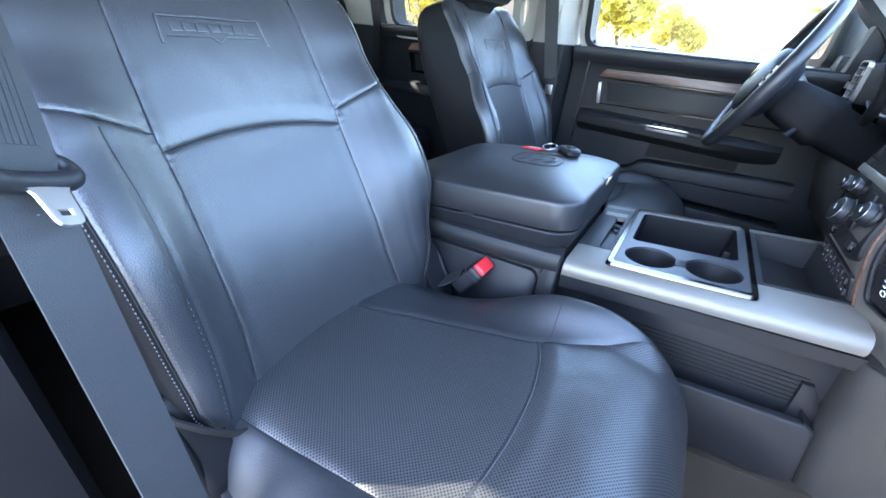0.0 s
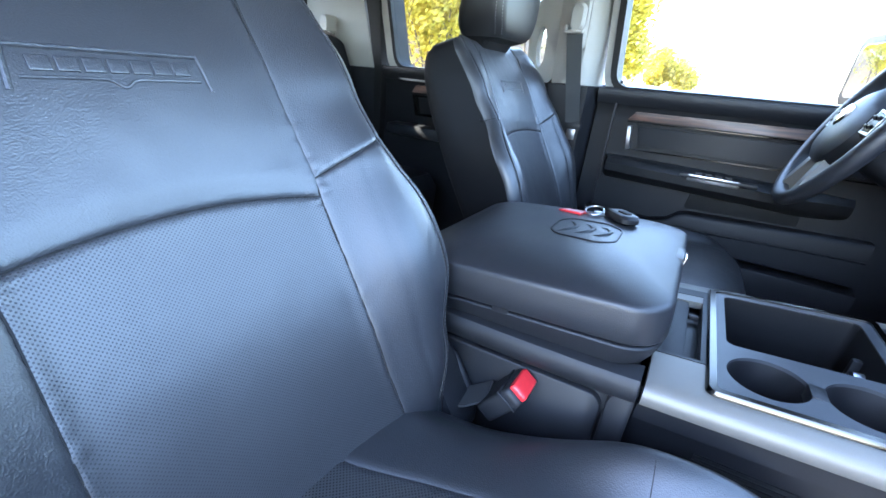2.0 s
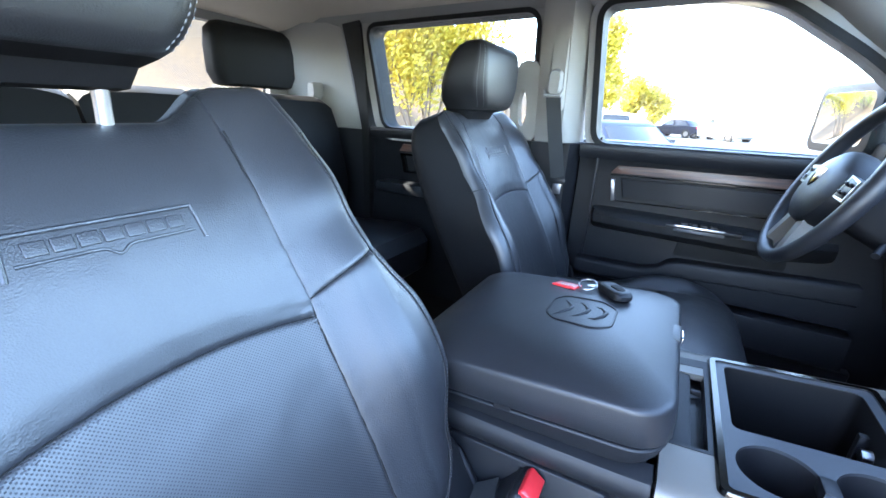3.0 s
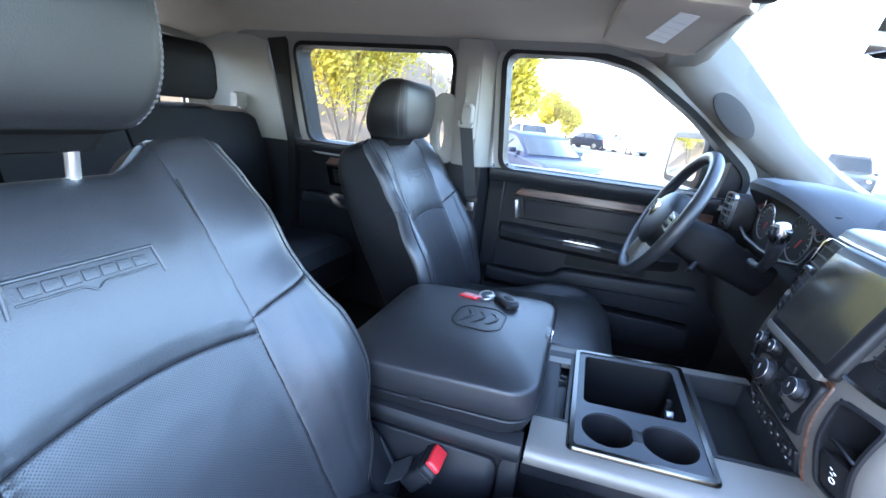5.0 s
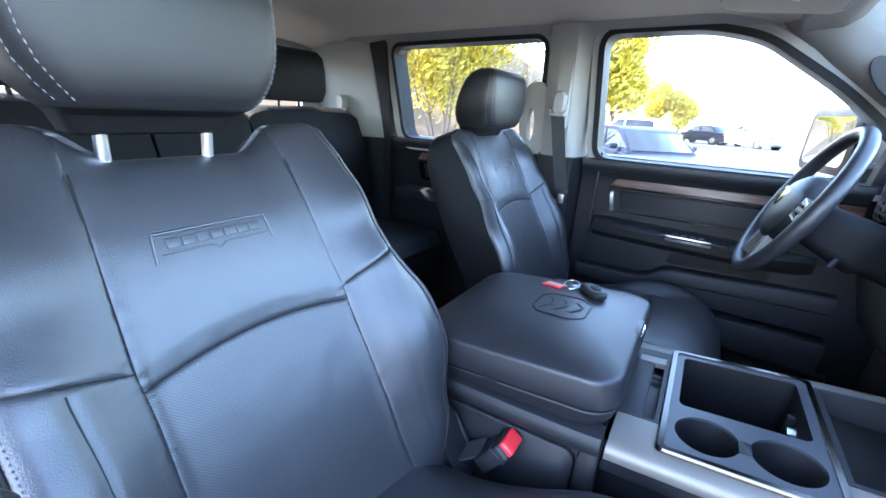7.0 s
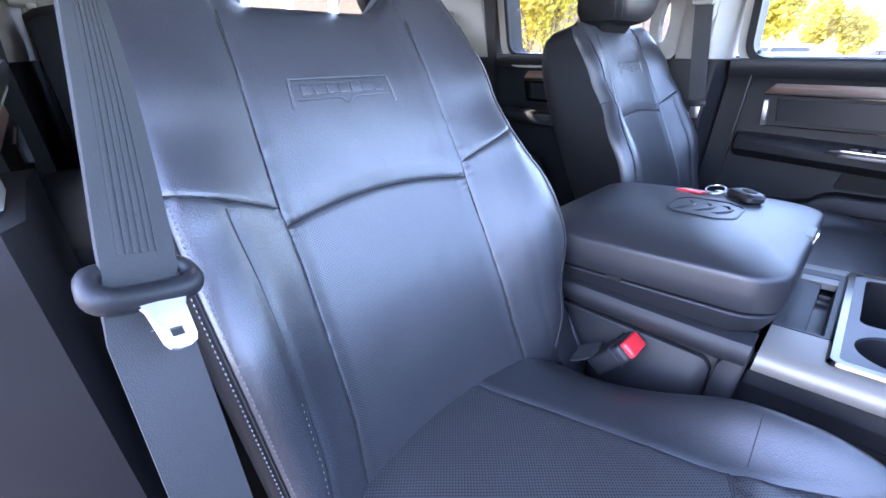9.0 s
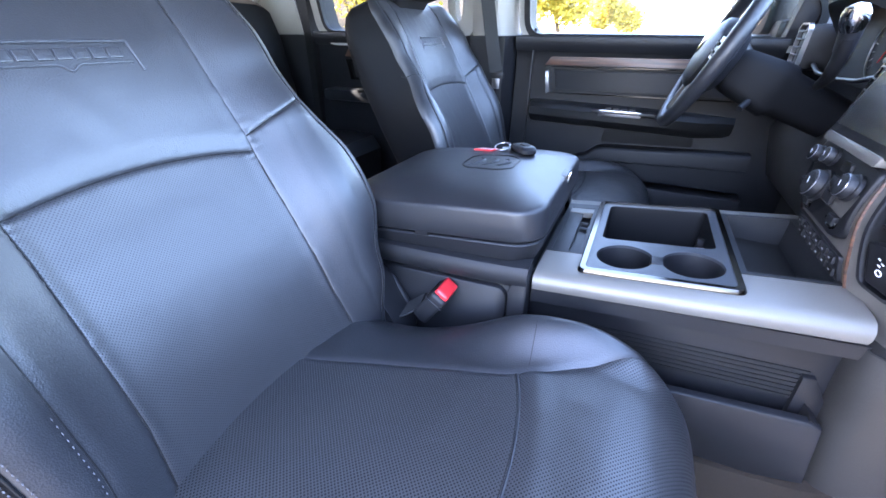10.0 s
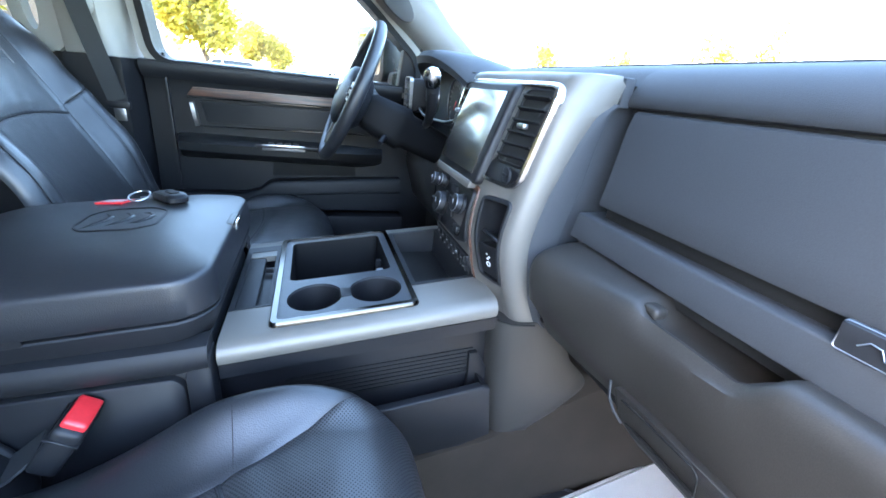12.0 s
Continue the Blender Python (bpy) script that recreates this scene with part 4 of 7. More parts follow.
    for q in (1, -1):
        def flank(a, b, q=q):
            x = -0.37 + 0.56 * math.sin(math.pi / 2 * b)
            return cushion(q * (inset(x, q) + (0.5 - 0.5 * math.cos(math.pi * a)) * (flow(EDGE, x) - inset(x, q))), x)
        sheet_parts(flank, [i / 44 for i in range(45)], [i / 110 for i in range(111)], one, {0: ("cushion_bolster", LEATHER, "")}, st)
    for q in (-1, 1):
        groove([cushion(q * inset(-0.36 + 0.51 * i / 60, q), -0.36 + 0.51 * i / 60)[0] for i in range(61)], Vector((0, 0, 0.7)))

    def over(i, off):
        t = 0.99 * (2 * i / 40 - 1)
        x = cross(0.165 * t) + off
        return cushion(t * inset(x, t), x)[0]
    groove([over(i, -0.0030) for i in range(41)], Vector((0, 0, 0.7)))
    part("cross_piping", tube([over(i, 0.0) - Vector((0, 0, 0.0006)) for i in range(41)], 0.0024, 8), LEATHER_SIDE, st, "raised leather seam across the cushion")
    part("cross_stitching", stitches([over(i, 0.0075) + Vector((0, 0, 0.0006)) for i in range(41)], 0.0005, 0.003, 0.0035), PIPING, st)
    for x0, bend in ((-0.205, 0.010), (-0.045, -0.012)):
        pts = [cushion(inset(x0) + (0.94 * flow(EDGE, x0) - inset(x0)) * i / 16, x0 + bend * i / 16)[0] for i in range(17)]
        groove(pts, Vector((0, 0, 0.9)))
    edge = []
    for i in range(90):
        x = -0.26 + 0.42 * i / 89
        p, _ = cushion(0.962 * flow(EDGE, x), x)
        edge.append(p + Vector((0, inward * 0.0004, 0.0008)))
    part("edge_stitching", stitches(edge, 0.0008, 0.004, 0.0035), THREAD, st, "row of pale grey stitches")
    # base, side shields and recliner cover
    part("seat_base", boxed((-0.10 + dx, yc, 0.78), (0.46, 0.42, 0.22), 0.02), PLASTIC_DK, st, "dark seat base on the floor")
    part("cushion_skirt", boxed((-0.10 + dx, yc, 0.875), (0.52, 0.47, 0.05), 0.02), LEATHER_SIDE, st)
    out = -inward
    shield = solid(round_corners([(-0.40, 0.86), (0.14, 0.86), (0.16, 0.92), (0.10, 0.955), (-0.16, 0.945), (-0.30, 0.945), (-0.40, 0.95), (-0.43, 0.93)], 0.03, 5), 0.225, 0.252, lambda x, z, d: Vector((x + dx, yc + out * d, z)), 0.012)
    part("side_shield", shield, PLASTIC_DK, st, "dark plastic seat side shield")
    blade = [(-0.40, 0.90), (-0.305, 0.90), (-0.290, 0.945), (-0.325, 1.00), (-0.352, 1.050), (-0.372, 1.062), (-0.392, 1.045), (-0.41, 0.98)]
    for way, lo, hi, look_of in ((inward, 0.225, 0.292, PLASTIC), (out, 0.215, 0.262, FLANK)):
        rec = part("recliner_cover", solid(round_corners(blade, 0.016, 4), lo, hi, lambda x, z, d: Vector((x + dx, yc + way * d, z)), 0.014), look_of, st, "dark recliner cover")
        part("cover_ridge", tube([Vector((x + dx, yc + way * (hi - 0.003), z)) for x, z in ((-0.372, 1.046), (-0.350, 1.030), (-0.322, 0.985), (-0.303, 0.945))], [0.003, 0.006, 0.007, 0.004], 10), look_of, rec)
    # elastic strap at the outer foot of the backrest
    q = out
    part("elastic_strap", strap([Vector((x + dx, yc + q * y, z)) for x, y, z in ((-0.400, 0.262, 1.050), (-0.372, 0.262, 1.048), (-0.345, 0.255, 1.040), (-0.325, 0.238, 1.024), (-0.312, 0.216, 1.004), (-0.310, 0.190, 0.985))], (0.35, 0, 1), 0.013, 0.0016), RUBBER, st, "black elastic strap")
    return st


seat("passenger_chair", "black perforated leather front passenger seat, empty", -0.497, 0.0, 1, 0.014, shift=-0.028, lobe=0.645)
seat("driver_chair", "black perforated leather driver seat, empty", 0.484, -0.072, -1, 0.046, 0.276, 0.622, 0.034, far=0.030)


# ---- centre console ----
def K(x, y, z=0.0):
    """A place on the console's sloping top."""
    return Vector((x, y, 1.114 + 0.107 * (x + 0.012) + z))


def L(x, y, z):
    """A place over the armrest lid's own sloping plane."""
    return Vector((x, y, 1.136 + 0.10 * (x + 0.29) + z))


def lid_top(x, y, z=0.0):
    """A place over the domed top of the armrest lid."""
    half = max(abs(x + 0.284), abs(y))
    return L(x, y, flow([(0.0, 0.0842), (0.03, 0.0840), (0.097, 0.0820), (0.148, 0.0755), (0.176, 0.0675)], half) + z)


def console():
    c = thing("center_console", "black centre console with satin silver top and chrome bezel", "console", (0, 0, 0.66))
    # body under the lid, with its step rail and front post
    part("rear_body", boxed((-0.28, 0, 0.88), (0.37, 0.37, 0.44), 0.015), PLASTIC, c)
    for q in (-1, 1):
        rail = [[Vector((x, q * y, z + dz)) for y, dz in ((0.17, 0.020), (0.190, 0.020), (0.201, 0.0165), (0.2065, 0.008), (0.207, -0.004), (0.2045, -0.016), (0.1985, -0.022), (0.17, -0.022))]
                for x, z in ((-0.47, 1.080), (-0.36, 1.083), (-0.24, 1.089), (-0.15, 1.095), (-0.115, 1.098), (-0.098, 1.100), (-0.090, 1.101))]
        part("step_rail", loft(rail), PLASTIC, c)
        part("front_post", solid(round_corners([(-0.120, 0.83), (-0.088, 0.83), (-0.088, 1.106), (-0.104, 1.100), (-0.120, 1.078)], 0.010, 3), 0.17, 0.2035, lambda x, z, d: Vector((x, q * d, z)), 0.006), PLASTIC, c)
        pan = solid(round_corners([(-0.45, 0.83), (-0.124, 0.83), (-0.124, 1.050), (-0.136, 1.064), (-0.45, 1.046)], 0.008, 3), 0.17, 0.197, lambda x, z, d: Vector((x, q * d, z)), 0.003)
        part("side_panel", pan, PLASTIC, c)
    base = [[L(-0.272 + a, b, z) for a, b in rounded(w, h, r, 8)] for w, h, r, z in ((0.340, 0.344, 0.05, -0.060), (0.356, 0.360, 0.05, -0.048), (0.376, 0.384, 0.05, -0.022), (0.385, 0.394, 0.05, -0.0035), (0.383, 0.391, 0.05, -0.0010), (0.372, 0.378, 0.05, 0.0005), (0.370, 0.376, 0.05, 0.008))]
    part("lid_base", loft(base), PLASTIC, c)
    rings = []
    for w, h, r, z, sx in ((0.374, 0.380, 0.05, 0.0040, 0), (0.386, 0.395, 0.05, 0.0044, 0), (0.3895, 0.399, 0.05, 0.0078, 0), (0.3885, 0.398, 0.052, 0.034, -0.0008), (0.3868, 0.3968, 0.053, 0.050, -0.002), (0.3855, 0.3955, 0.053, 0.0548, -0.003), (0.3830, 0.3930, 0.054, 0.0575, -0.0042), (0.3785, 0.388, 0.055, 0.0594, -0.006), (0.371, 0.379, 0.056, 0.0616, -0.0085),
                           (0.350, 0.352, 0.060, 0.0675, -0.014), (0.300, 0.295, 0.068, 0.0755, -0.017), (0.20, 0.19, 0.06, 0.0820, -0.013), (0.08, 0.06, 0.02, 0.0840, -0.008)):
        rings.append([L(-0.272 + sx + a, b, z) for a, b in rounded(w, h, r, 10)])
    lid = part("lid", loft(rings), LEATHER_SIDE, c, "padded black leatherette armrest lid")
    crest = round_corners([(-0.288, -0.030), (-0.270, -0.052), (-0.205, -0.058), (-0.178, -0.040), (-0.178, 0.030), (-0.205, 0.052), (-0.270, 0.052), (-0.288, 0.030)], 0.012, 4)
    part("crest_outline", plate(dense(crest, 0.008), shrink(dense(crest, 0.008), 0.0035), -0.004, 0.0016, lid_top, 0.0008), PLASTIC_DK, lid, "embossed shield outline")
    for k in range(3):
        a = -0.274 + 0.028 * k
        stroke = [(a, -0.038 + 0.006 * k), (a + 0.010, -0.024), (a + 0.021, -0.008), (a + 0.024, 0.006), (a + 0.016, 0.020), (a + 0.004, 0.036 - 0.006 * k)]
        part("crest_stroke", tube([lid_top(x, y, -0.0008) for x, y in stroke], [0.0008, 0.0030, 0.0042, 0.0040, 0.0028, 0.0008], 10), PLASTIC_DK, lid)
    part("latch", boxed(L(-0.0805, 0.03, 0.046), (0.003, 0.036, 0.026), 0.0012, 2, Matrix.Rotation(radians(8), 4, "Y")), CHROME, lid, "chrome lid latch")
    part("latch_seat", boxed(L(-0.0885, 0.03, 0.044), (0.014, 0.056, 0.034), 0.004), LEATHER_SIDE, lid)
    part("pull_notch", loft([[L(-0.29 + a, -0.1955 - d, 0.002 + b) for a, b in rounded(0.026, 0.010, 0.004, 3)] for d in (0.0, 0.003)]), PLASTIC_DK, lid)

    # silver top: rolled edges and cross pieces
    def rolled(q, x0, x1, inner):
        prof = [(inner, 0.0), (0.172, 0.0), (0.184, -0.003), (0.192, -0.011), (0.194, -0.022), (0.190, -0.031), (0.18, -0.034), (inner, -0.012)]
        return loft([[K(x, q * y, z) for y, z in prof] for x in (x0, (x0 + x1) / 2, x1)])
    for q in (-1, 1):
        verts, faces = [], []
        for x0, x1, inner in ((-0.083, -0.019, 0.100), (-0.019, 0.208, 0.160), (0.208, 0.335, 0.100 if q < 0 else 0.150)):
            v, f = rolled(q, x0, x1, inner)
            faces += [tuple(i + len(verts) for i in g) for g in f]
            verts += v
        part("silver_edge", (verts, faces), SILVER, c, "satin silver rolled edge")
    put = lambda x, y, d: K(x, y, d)
    outer, inner = rounded(0.228, 0.334, 0.012, 5, 0.0945, 0), rounded(0.206, 0.312, 0.008, 5, 0.0945, 0)
    # Bezel takes the darkened chrome in place of dark reflections.
    bez = part("bezel", plate(outer, inner, -0.004, 0.007, put, 0.005), DARK_CHROME, c, "bright chrome bezel")
    # dark insert: bin and two cup holders
    def rect_ring(x0, x1, y0, y1, n=32):
        out = []
        for i in range(n):
            t = math.tau * i / n
            cx, cy = math.cos(t), math.sin(t)
            k = 1 / max(abs(cx), abs(cy))
            out.append(((x0 + x1) / 2 + cx * k * (x1 - x0) / 2, (y0 + y1) / 2 + cy * k * (y1 - y0) / 2))
        return out
    def well(cx, cy, r, deep, taper=0.9):
        n = 32
        rr = [[K(cx + k * r * math.cos(math.tau * i / n), cy + k * r * math.sin(math.tau * i / n), z) for i in range(n)] for k, z in ((1.0, 0.004), (0.985, -0.003), (taper, -deep), (taper * 0.8, -deep), (taper * 0.75, -deep - 0.003), (0.02, -deep - 0.003))]
        return loft(rr, cap=False)
    for x0, x1, cx in ((-0.0085, 0.0965, 0.047), (0.0965, 0.1975, 0.146)):
        ring = rect_ring(x0, x1, -0.156, -0.043)
        circ = [(cx + 0.044 * math.cos(math.tau * i / 32), -0.097 + 0.044 * math.sin(math.tau * i / 32)) for i in range(32)]
        part("cup_rim", plate(ring, circ, -0.006, 0.004, put), INSERT, c)
        part("cup_holder", well(cx, -0.097, 0.0445, 0.065), PLASTIC_DK, c, "round black cup holder")
        part("cup_mat", loft([[K(cx + r * math.cos(math.tau * i / 32), -0.097 + r * math.sin(math.tau * i / 32), z) for i in range(32)] for r, z in ((0.031, -0.068), (0.030, -0.064), (0.027, -0.066))]), RUBBER, c)
    part("cup_bridge", boxed(K(0.0965, -0.097, -0.0050), (0.018, 0.030, 0.021), 0.003), PLASTIC_DK, c)
    bo, bi = rounded(0.206, 0.199, 0.004, 5, 0.0945, 0.0565), rounded(0.180, 0.176, 0.012, 5, 0.0945, 0.0565)
    part("bin_rim", plate(bo, bi, -0.006, 0.004, put), INSERT, c)
    bf = rounded(0.168, 0.160, 0.012, 5, 0.0945, 0.0565)
    v, f = loft([[K(*p, 0.002) for p in bi], [K(*p, -0.19) for p in bf]], cap=False)
    f = f + [tuple(len(bi) + j for j in range(len(bf)))]
    part("storage_bin", (v, f), FLANK, c, "open deep storage bin")
    part("bin_socket", tube([K(0.185, 0.05, -0.045), K(0.172, 0.05, -0.045)], 0.011, 14), STEEL, c, "power socket")
    part("bin_hook", boxed(K(0.178, 0.075, -0.05), (0.012, 0.012, 0.05), 0.003), PLASTIC, c)
    # slot behind the bezel
    so, si = rect_ring(-0.083, -0.0195, -0.100, 0.150, 32), rect_ring(-0.074, -0.026, -0.094, 0.125, 32)
    part("slot_rim", plate(so, si, -0.02, 0.001, put), PLASTIC, c)
    part("slot_floor", boxed(K(-0.05, 0.015, -0.022), (0.055, 0.225, 0.006), 0.001), PLASTIC_DK, c)
    part("slot_cover", boxed(K(-0.0605, 0.015, -0.006), (0.031, 0.217, 0.008), 0.003), PLASTIC, c)
    part("slot_divider", boxed(K(-0.036, 0.06, -0.012), (0.016, 0.006, 0.010), 0.002), PLASTIC, c)
    # front tray
    to, ti = rect_ring(0.208, 0.335, -0.100, 0.150, 32), rect_ring(0.217, 0.318, -0.093, 0.142, 32)
    part("tray_rim", plate(to, ti, -0.055, 0.002, put), PLASTIC, c)
    part("tray_mat", boxed(K(0.267, 0.024, -0.050), (0.106, 0.24, 0.006), 0.002), RUBBER, c, "dark rubber tray mat")
    # lower body and side pockets
    part("front_body", boxed((0.13, 0, 0.775), (0.46, 0.31, 0.21), 0.012), PLASTIC, c)
    for q in (-1, 1):
        part("body_side", boxed((0.13, q * 0.1515, 0.975), (0.46, 0.007, 0.21), 0.002), PLASTIC_DK, c)
    for x in (-0.096, 0.352):
        part("body_end", boxed((x, 0, 0.975), (0.007, 0.296, 0.20), 0.002), PLASTIC, c)
    for q in (-1, 1):
        w = lambda x, z, d: Vector((x, q * d, z))
        part("under_edge", solid([(-0.085, 1.045), (0.34, 1.09), (0.345, 1.113), (-0.085, 1.07)], 0.15, 0.182, w), PLASTIC_DK, c)
        part("side_pocket", solid([(-0.08, 0.82), (0.30, 0.842), (0.362, 0.86), (0.345, 0.972), (0.33, 0.98), (0.10, 0.952), (-0.08, 0.935)], 0.186, 0.200, w, 0.004), PLASTIC, c, "open side pocket wall")
        part("pocket_floor", solid([(-0.08, 0.83), (0.35, 0.86), (0.35, 0.865), (-0.08, 0.838)], 0.15, 0.188, w), PLASTIC_DK, c)
        part("pocket_cheek", solid([(0.318, 0.87), (0.352, 0.87), (0.352, 0.985), (0.325, 1.03), (0.31, 1.028)], 0.155, 0.165, w, 0.002), PLASTIC_DK, c)
        part("pocket_end", solid([(0.335, 0.865), (0.35, 0.865), (0.342, 0.972), (0.327, 0.985)], 0.155, 0.196, w, 0.002), PLASTIC_DK, c)
        for k in range(7):
            part("pocket_rib", solid([(0.0, 0.955 + 0.0085 * k), (0.318, 0.980 + 0.0085 * k), (0.318, 0.984 + 0.0085 * k), (0.0, 0.959 + 0.0085 * k)], 0.153, 0.1575, w), RUBBER, c)
    return c


console()


def keys():
    k = thing("car_keys", "car keys with black fob and red tag on armrest lid", "keys", (-0.24, 0.10, 1.225))
    def at(x, y, h):
        return lid_top(x, y, h + 0.0008)
    fob = []
    for sc, h in ((0.9, 0.0), (1.0, 0.003), (1.0, 0.010), (0.9, 0.014), (0.7, 0.0155)):
        fob.append([at(-0.195 + (math.cos(0.9) * a - math.sin(0.9) * b) * sc, 0.095 - (math.sin(0.9) * a + math.cos(0.9) * b) * sc, h) for a, b in rounded(0.075, 0.036, 0.013, 5)])
    part("fob", loft(fob), PLASTIC_DK, k, "black plastic key fob")
    part("fob_button", loft([[at(-0.190 + (math.cos(0.9) * a - math.sin(0.9) * b) * sc, 0.090 - (math.sin(0.9) * a + math.cos(0.9) * b) * sc, h) for a, b in rounded(0.030, 0.016, 0.006, 4)] for sc, h in ((1.0, 0.014), (0.95, 0.0168), (0.8, 0.0172))]), RUBBER, k)
    ring = [at(-0.245 + 0.016 * math.cos(t * math.tau / 28), 0.105 + 0.017 * math.sin(t * math.tau / 28), 0.009 + 0.006 * math.sin(t * math.tau / 28)) for t in range(28)]
    part("split_ring", tube(ring, 0.0016, 8, True), STEEL, k, "steel split ring")
    part("key_blade", boxed(at(-0.225, 0.118, 0.004), (0.045, 0.010, 0.0025), 0.0008, 1, Matrix.Rotation(0.5, 4, "Z")), STEEL, k)
    tag = part("red_tag", solid(dense([(-0.311, 0.100), (-0.266, 0.084), (-0.256, 0.112), (-0.301, 0.128)], 0.01), 0.0002, 0.0032, lid_top, 0.0008), RED, k, "small red tag")
    for t in (0.3, 0.52, 0.74):
        a0, b0 = Vector((-0.306, 0.100)).lerp(Vector((-0.297, 0.124)), t), Vector((-0.268, 0.088)).lerp(Vector((-0.260, 0.110)), t)
        part("tag_line", tube([lid_top(*a0, 0.0033), lid_top(*a0.lerp(b0, 0.5), 0.0033), lid_top(*b0, 0.0033)], 0.0007, 6), MARK, tag)
    return k


keys()


# ---- belts ----
def buckle(y, x, sign):
    b = thing("belt_buckle", "black seat belt buckle with red button beside the seat", "seat belt buckle", (x, y, 0.96), group="belt buckles")
    lean_b = Matrix.Rotation(radians(35), 4, "Y")
    z = 1.018
    part("housing", boxed((x + 0.006, y, z), (0.032, 0.060, 0.074), 0.008, 3, lean_b), PLASTIC, b)
    part("button", boxed((x + 0.0285, y, z + 0.0315), (0.027, 0.047, 0.014), 0.005, 3, lean_b), RED, b, "red release button")
    part("collar", boxed((x + 0.017, y, z + 0.0165), (0.036, 0.064, 0.004), 0.001, 1, lean_b), PLASTIC_DK, b)
    part("stalk_webbing", strap([(x - 0.02, y, 1.01), (x - 0.05, y - 0.005 * sign, 0.985), (x - 0.085, y - 0.01 * sign, 0.965), (x - 0.10, y, 0.90)], (0, 1, 0.2), 0.045), WEB, b, "dark grey webbing")
    return b


buckle(-0.224, -0.255, 1)
buckle(0.222, -0.33, -1)


def shoulder_belt(sign, name, label, dx):
    b = thing(name, label, "seat belt", (-0.55 + dx, sign * 0.8, 1.0), group="front seat belts")
    y = sign * (0.716 if sign > 0 else 0.730)
    o = 0.0 if sign > 0 else 0.045
    top = Vector((-0.575 + dx, y, 1.60))
    low = Vector((-0.500, 0.782, 1.315)) if sign > 0 else Vector((-0.383, -0.777, 1.333))
    part("slide_cover", loft([[Vector((-0.575 + dx + a * k, sign * (0.757 + o - d), 1.69 + bb * k)) for a, bb in rounded(0.054, 0.29, 0.026, 6)] for k, d in ((1.05, -0.02), (1.0, 0.012), (0.86, 0.020))]), TRIM, b, "pale grey height slide")
    part("ring_cap", loft([[Vector((-0.575 + dx + a * k, sign * (0.737 + o - d), 1.635 + bb * k)) for a, bb in rounded(0.042, 0.085, 0.02, 6)] for k, d in ((1.0, -0.02), (1.0, 0.02), (0.8, 0.030))]), TRIM, b, "pale grey belt ring cap")
    part("ring_bar", tube([(-0.605 + dx, y, 1.612), (-0.60 + dx, y - sign * 0.012, 1.596), (-0.55 + dx, y - sign * 0.012, 1.596), (-0.545 + dx, y, 1.612)], 0.006, 10), TRIM, b)
    n = 40
    if sign < 0:
        # the grip's own axes: along its bar, up towards the ring, out of its face
        along = Vector((-0.032, 0.070, -0.026)).normalized()
        rise = Vector((-0.75, 0.0, 0.66))
        rise = (rise - along * rise.dot(along)).normalized()
        face = rise.cross(along)
        face = face if face.x > 0 else -face
        at = lambda a, u, d: low + along * a + rise * u + face * d
        stop = at(0, 0.016, 0.011)
        pts = [top.lerp(stop, i / n) + Vector((0, -sign * 0.004 * math.sin(math.pi * i / n), 0)) for i in range(n + 1)] + [at(0, 0.006, 0.006), at(0, 0.001, 0.0)]
        wide = [Vector((-0.95, 0.12, -0.05)).lerp(along, min(1.0, i / n) ** 0.7) for i in range(n + 3)]
    else:
        pts = [top.lerp(low, i / n) + Vector((0, -sign * 0.004 * math.sin(math.pi * i / n), 0)) for i in range(n + 1)]
        wide = (1, 0.1, 0)
    part("webbing", strap(pts, wide, 0.047), WEB, b, "grey woven webbing")
    if sign < 0:
        for k in range(6):
            off = -0.012 + 0.0048 * k
            part("webbing_rib", strap([p + v.normalized() * off for p, v in zip(pts[:n + 1], wide)], wide[:n + 1], 0.0030, 0.0024), WEB, b)
        lap = [(at(0, 0.001, 0.0), along), (at(0, -0.008, -0.008), along), (Vector((-0.374, -0.783, 1.30)), Vector((-0.2, 0.97, -0.05)))]
        for k in range(1, 11):
            u = k / 10
            lap.append((Vector((-0.374 + 0.150 * u, -0.783 - 0.012 * u, 1.30 - 0.40 * u)), Vector((-0.2 - 0.12 * u, 0.96, 0.0))))
        part("lap_webbing", strap([p for p, _ in lap], [v for _, v in lap], 0.047), WEB, b, "dark grey woven webbing")
        part("end_stitching", stitches([lap[2][0] + lap[2][1] * (0.020 - 0.004 * k) + Vector((0.0022, 0, 0.0014)) for k in range(6)], 0.0006, 0.003, 0.0026), THREAD, b)
        ring = []
        for a, u in dense(rounded(0.064, 0.021, 0.0100, 6), 0.004):
            ring.append((at(a, u, 0.004 * (abs(a) / 0.032) ** 2), 0.0060 + 0.0030 * smooth(0.004, -0.009, u)))
        part("tongue_grip", tube([p for p, _ in ring], [r for _, r in ring], 14, True), PLASTIC, b, "black plastic tongue grip with a slot")
        half = [(0.0185, -0.010), (0.0175, -0.0145), (0.0135, -0.018), (0.0122, -0.030), (0.0108, -0.046), (0.0085, -0.0505), (0.004, -0.0525)]
        out = half + [(-a, u) for a, u in half[::-1]]
        hw = [(0.0052, -0.038), (0.0052, -0.0385), (0.0052, -0.039), (0.0052, -0.0415), (0.0052, -0.0435), (0.0048, -0.0438), (0.002, -0.044)]
        hole = hw + [(-a, u) for a, u in hw[::-1]]
        part("tongue", plate(out, hole, -0.0015, 0.0015, lambda a, u, d: at(a + 0.004, u, d + 0.004 + 0.06 * (u + 0.01))), POST, b, "bright steel tongue")
    else:
        part("tongue_grip", boxed(low, (0.06, 0.016, 0.022), 0.006), PLASTIC_DK, b)
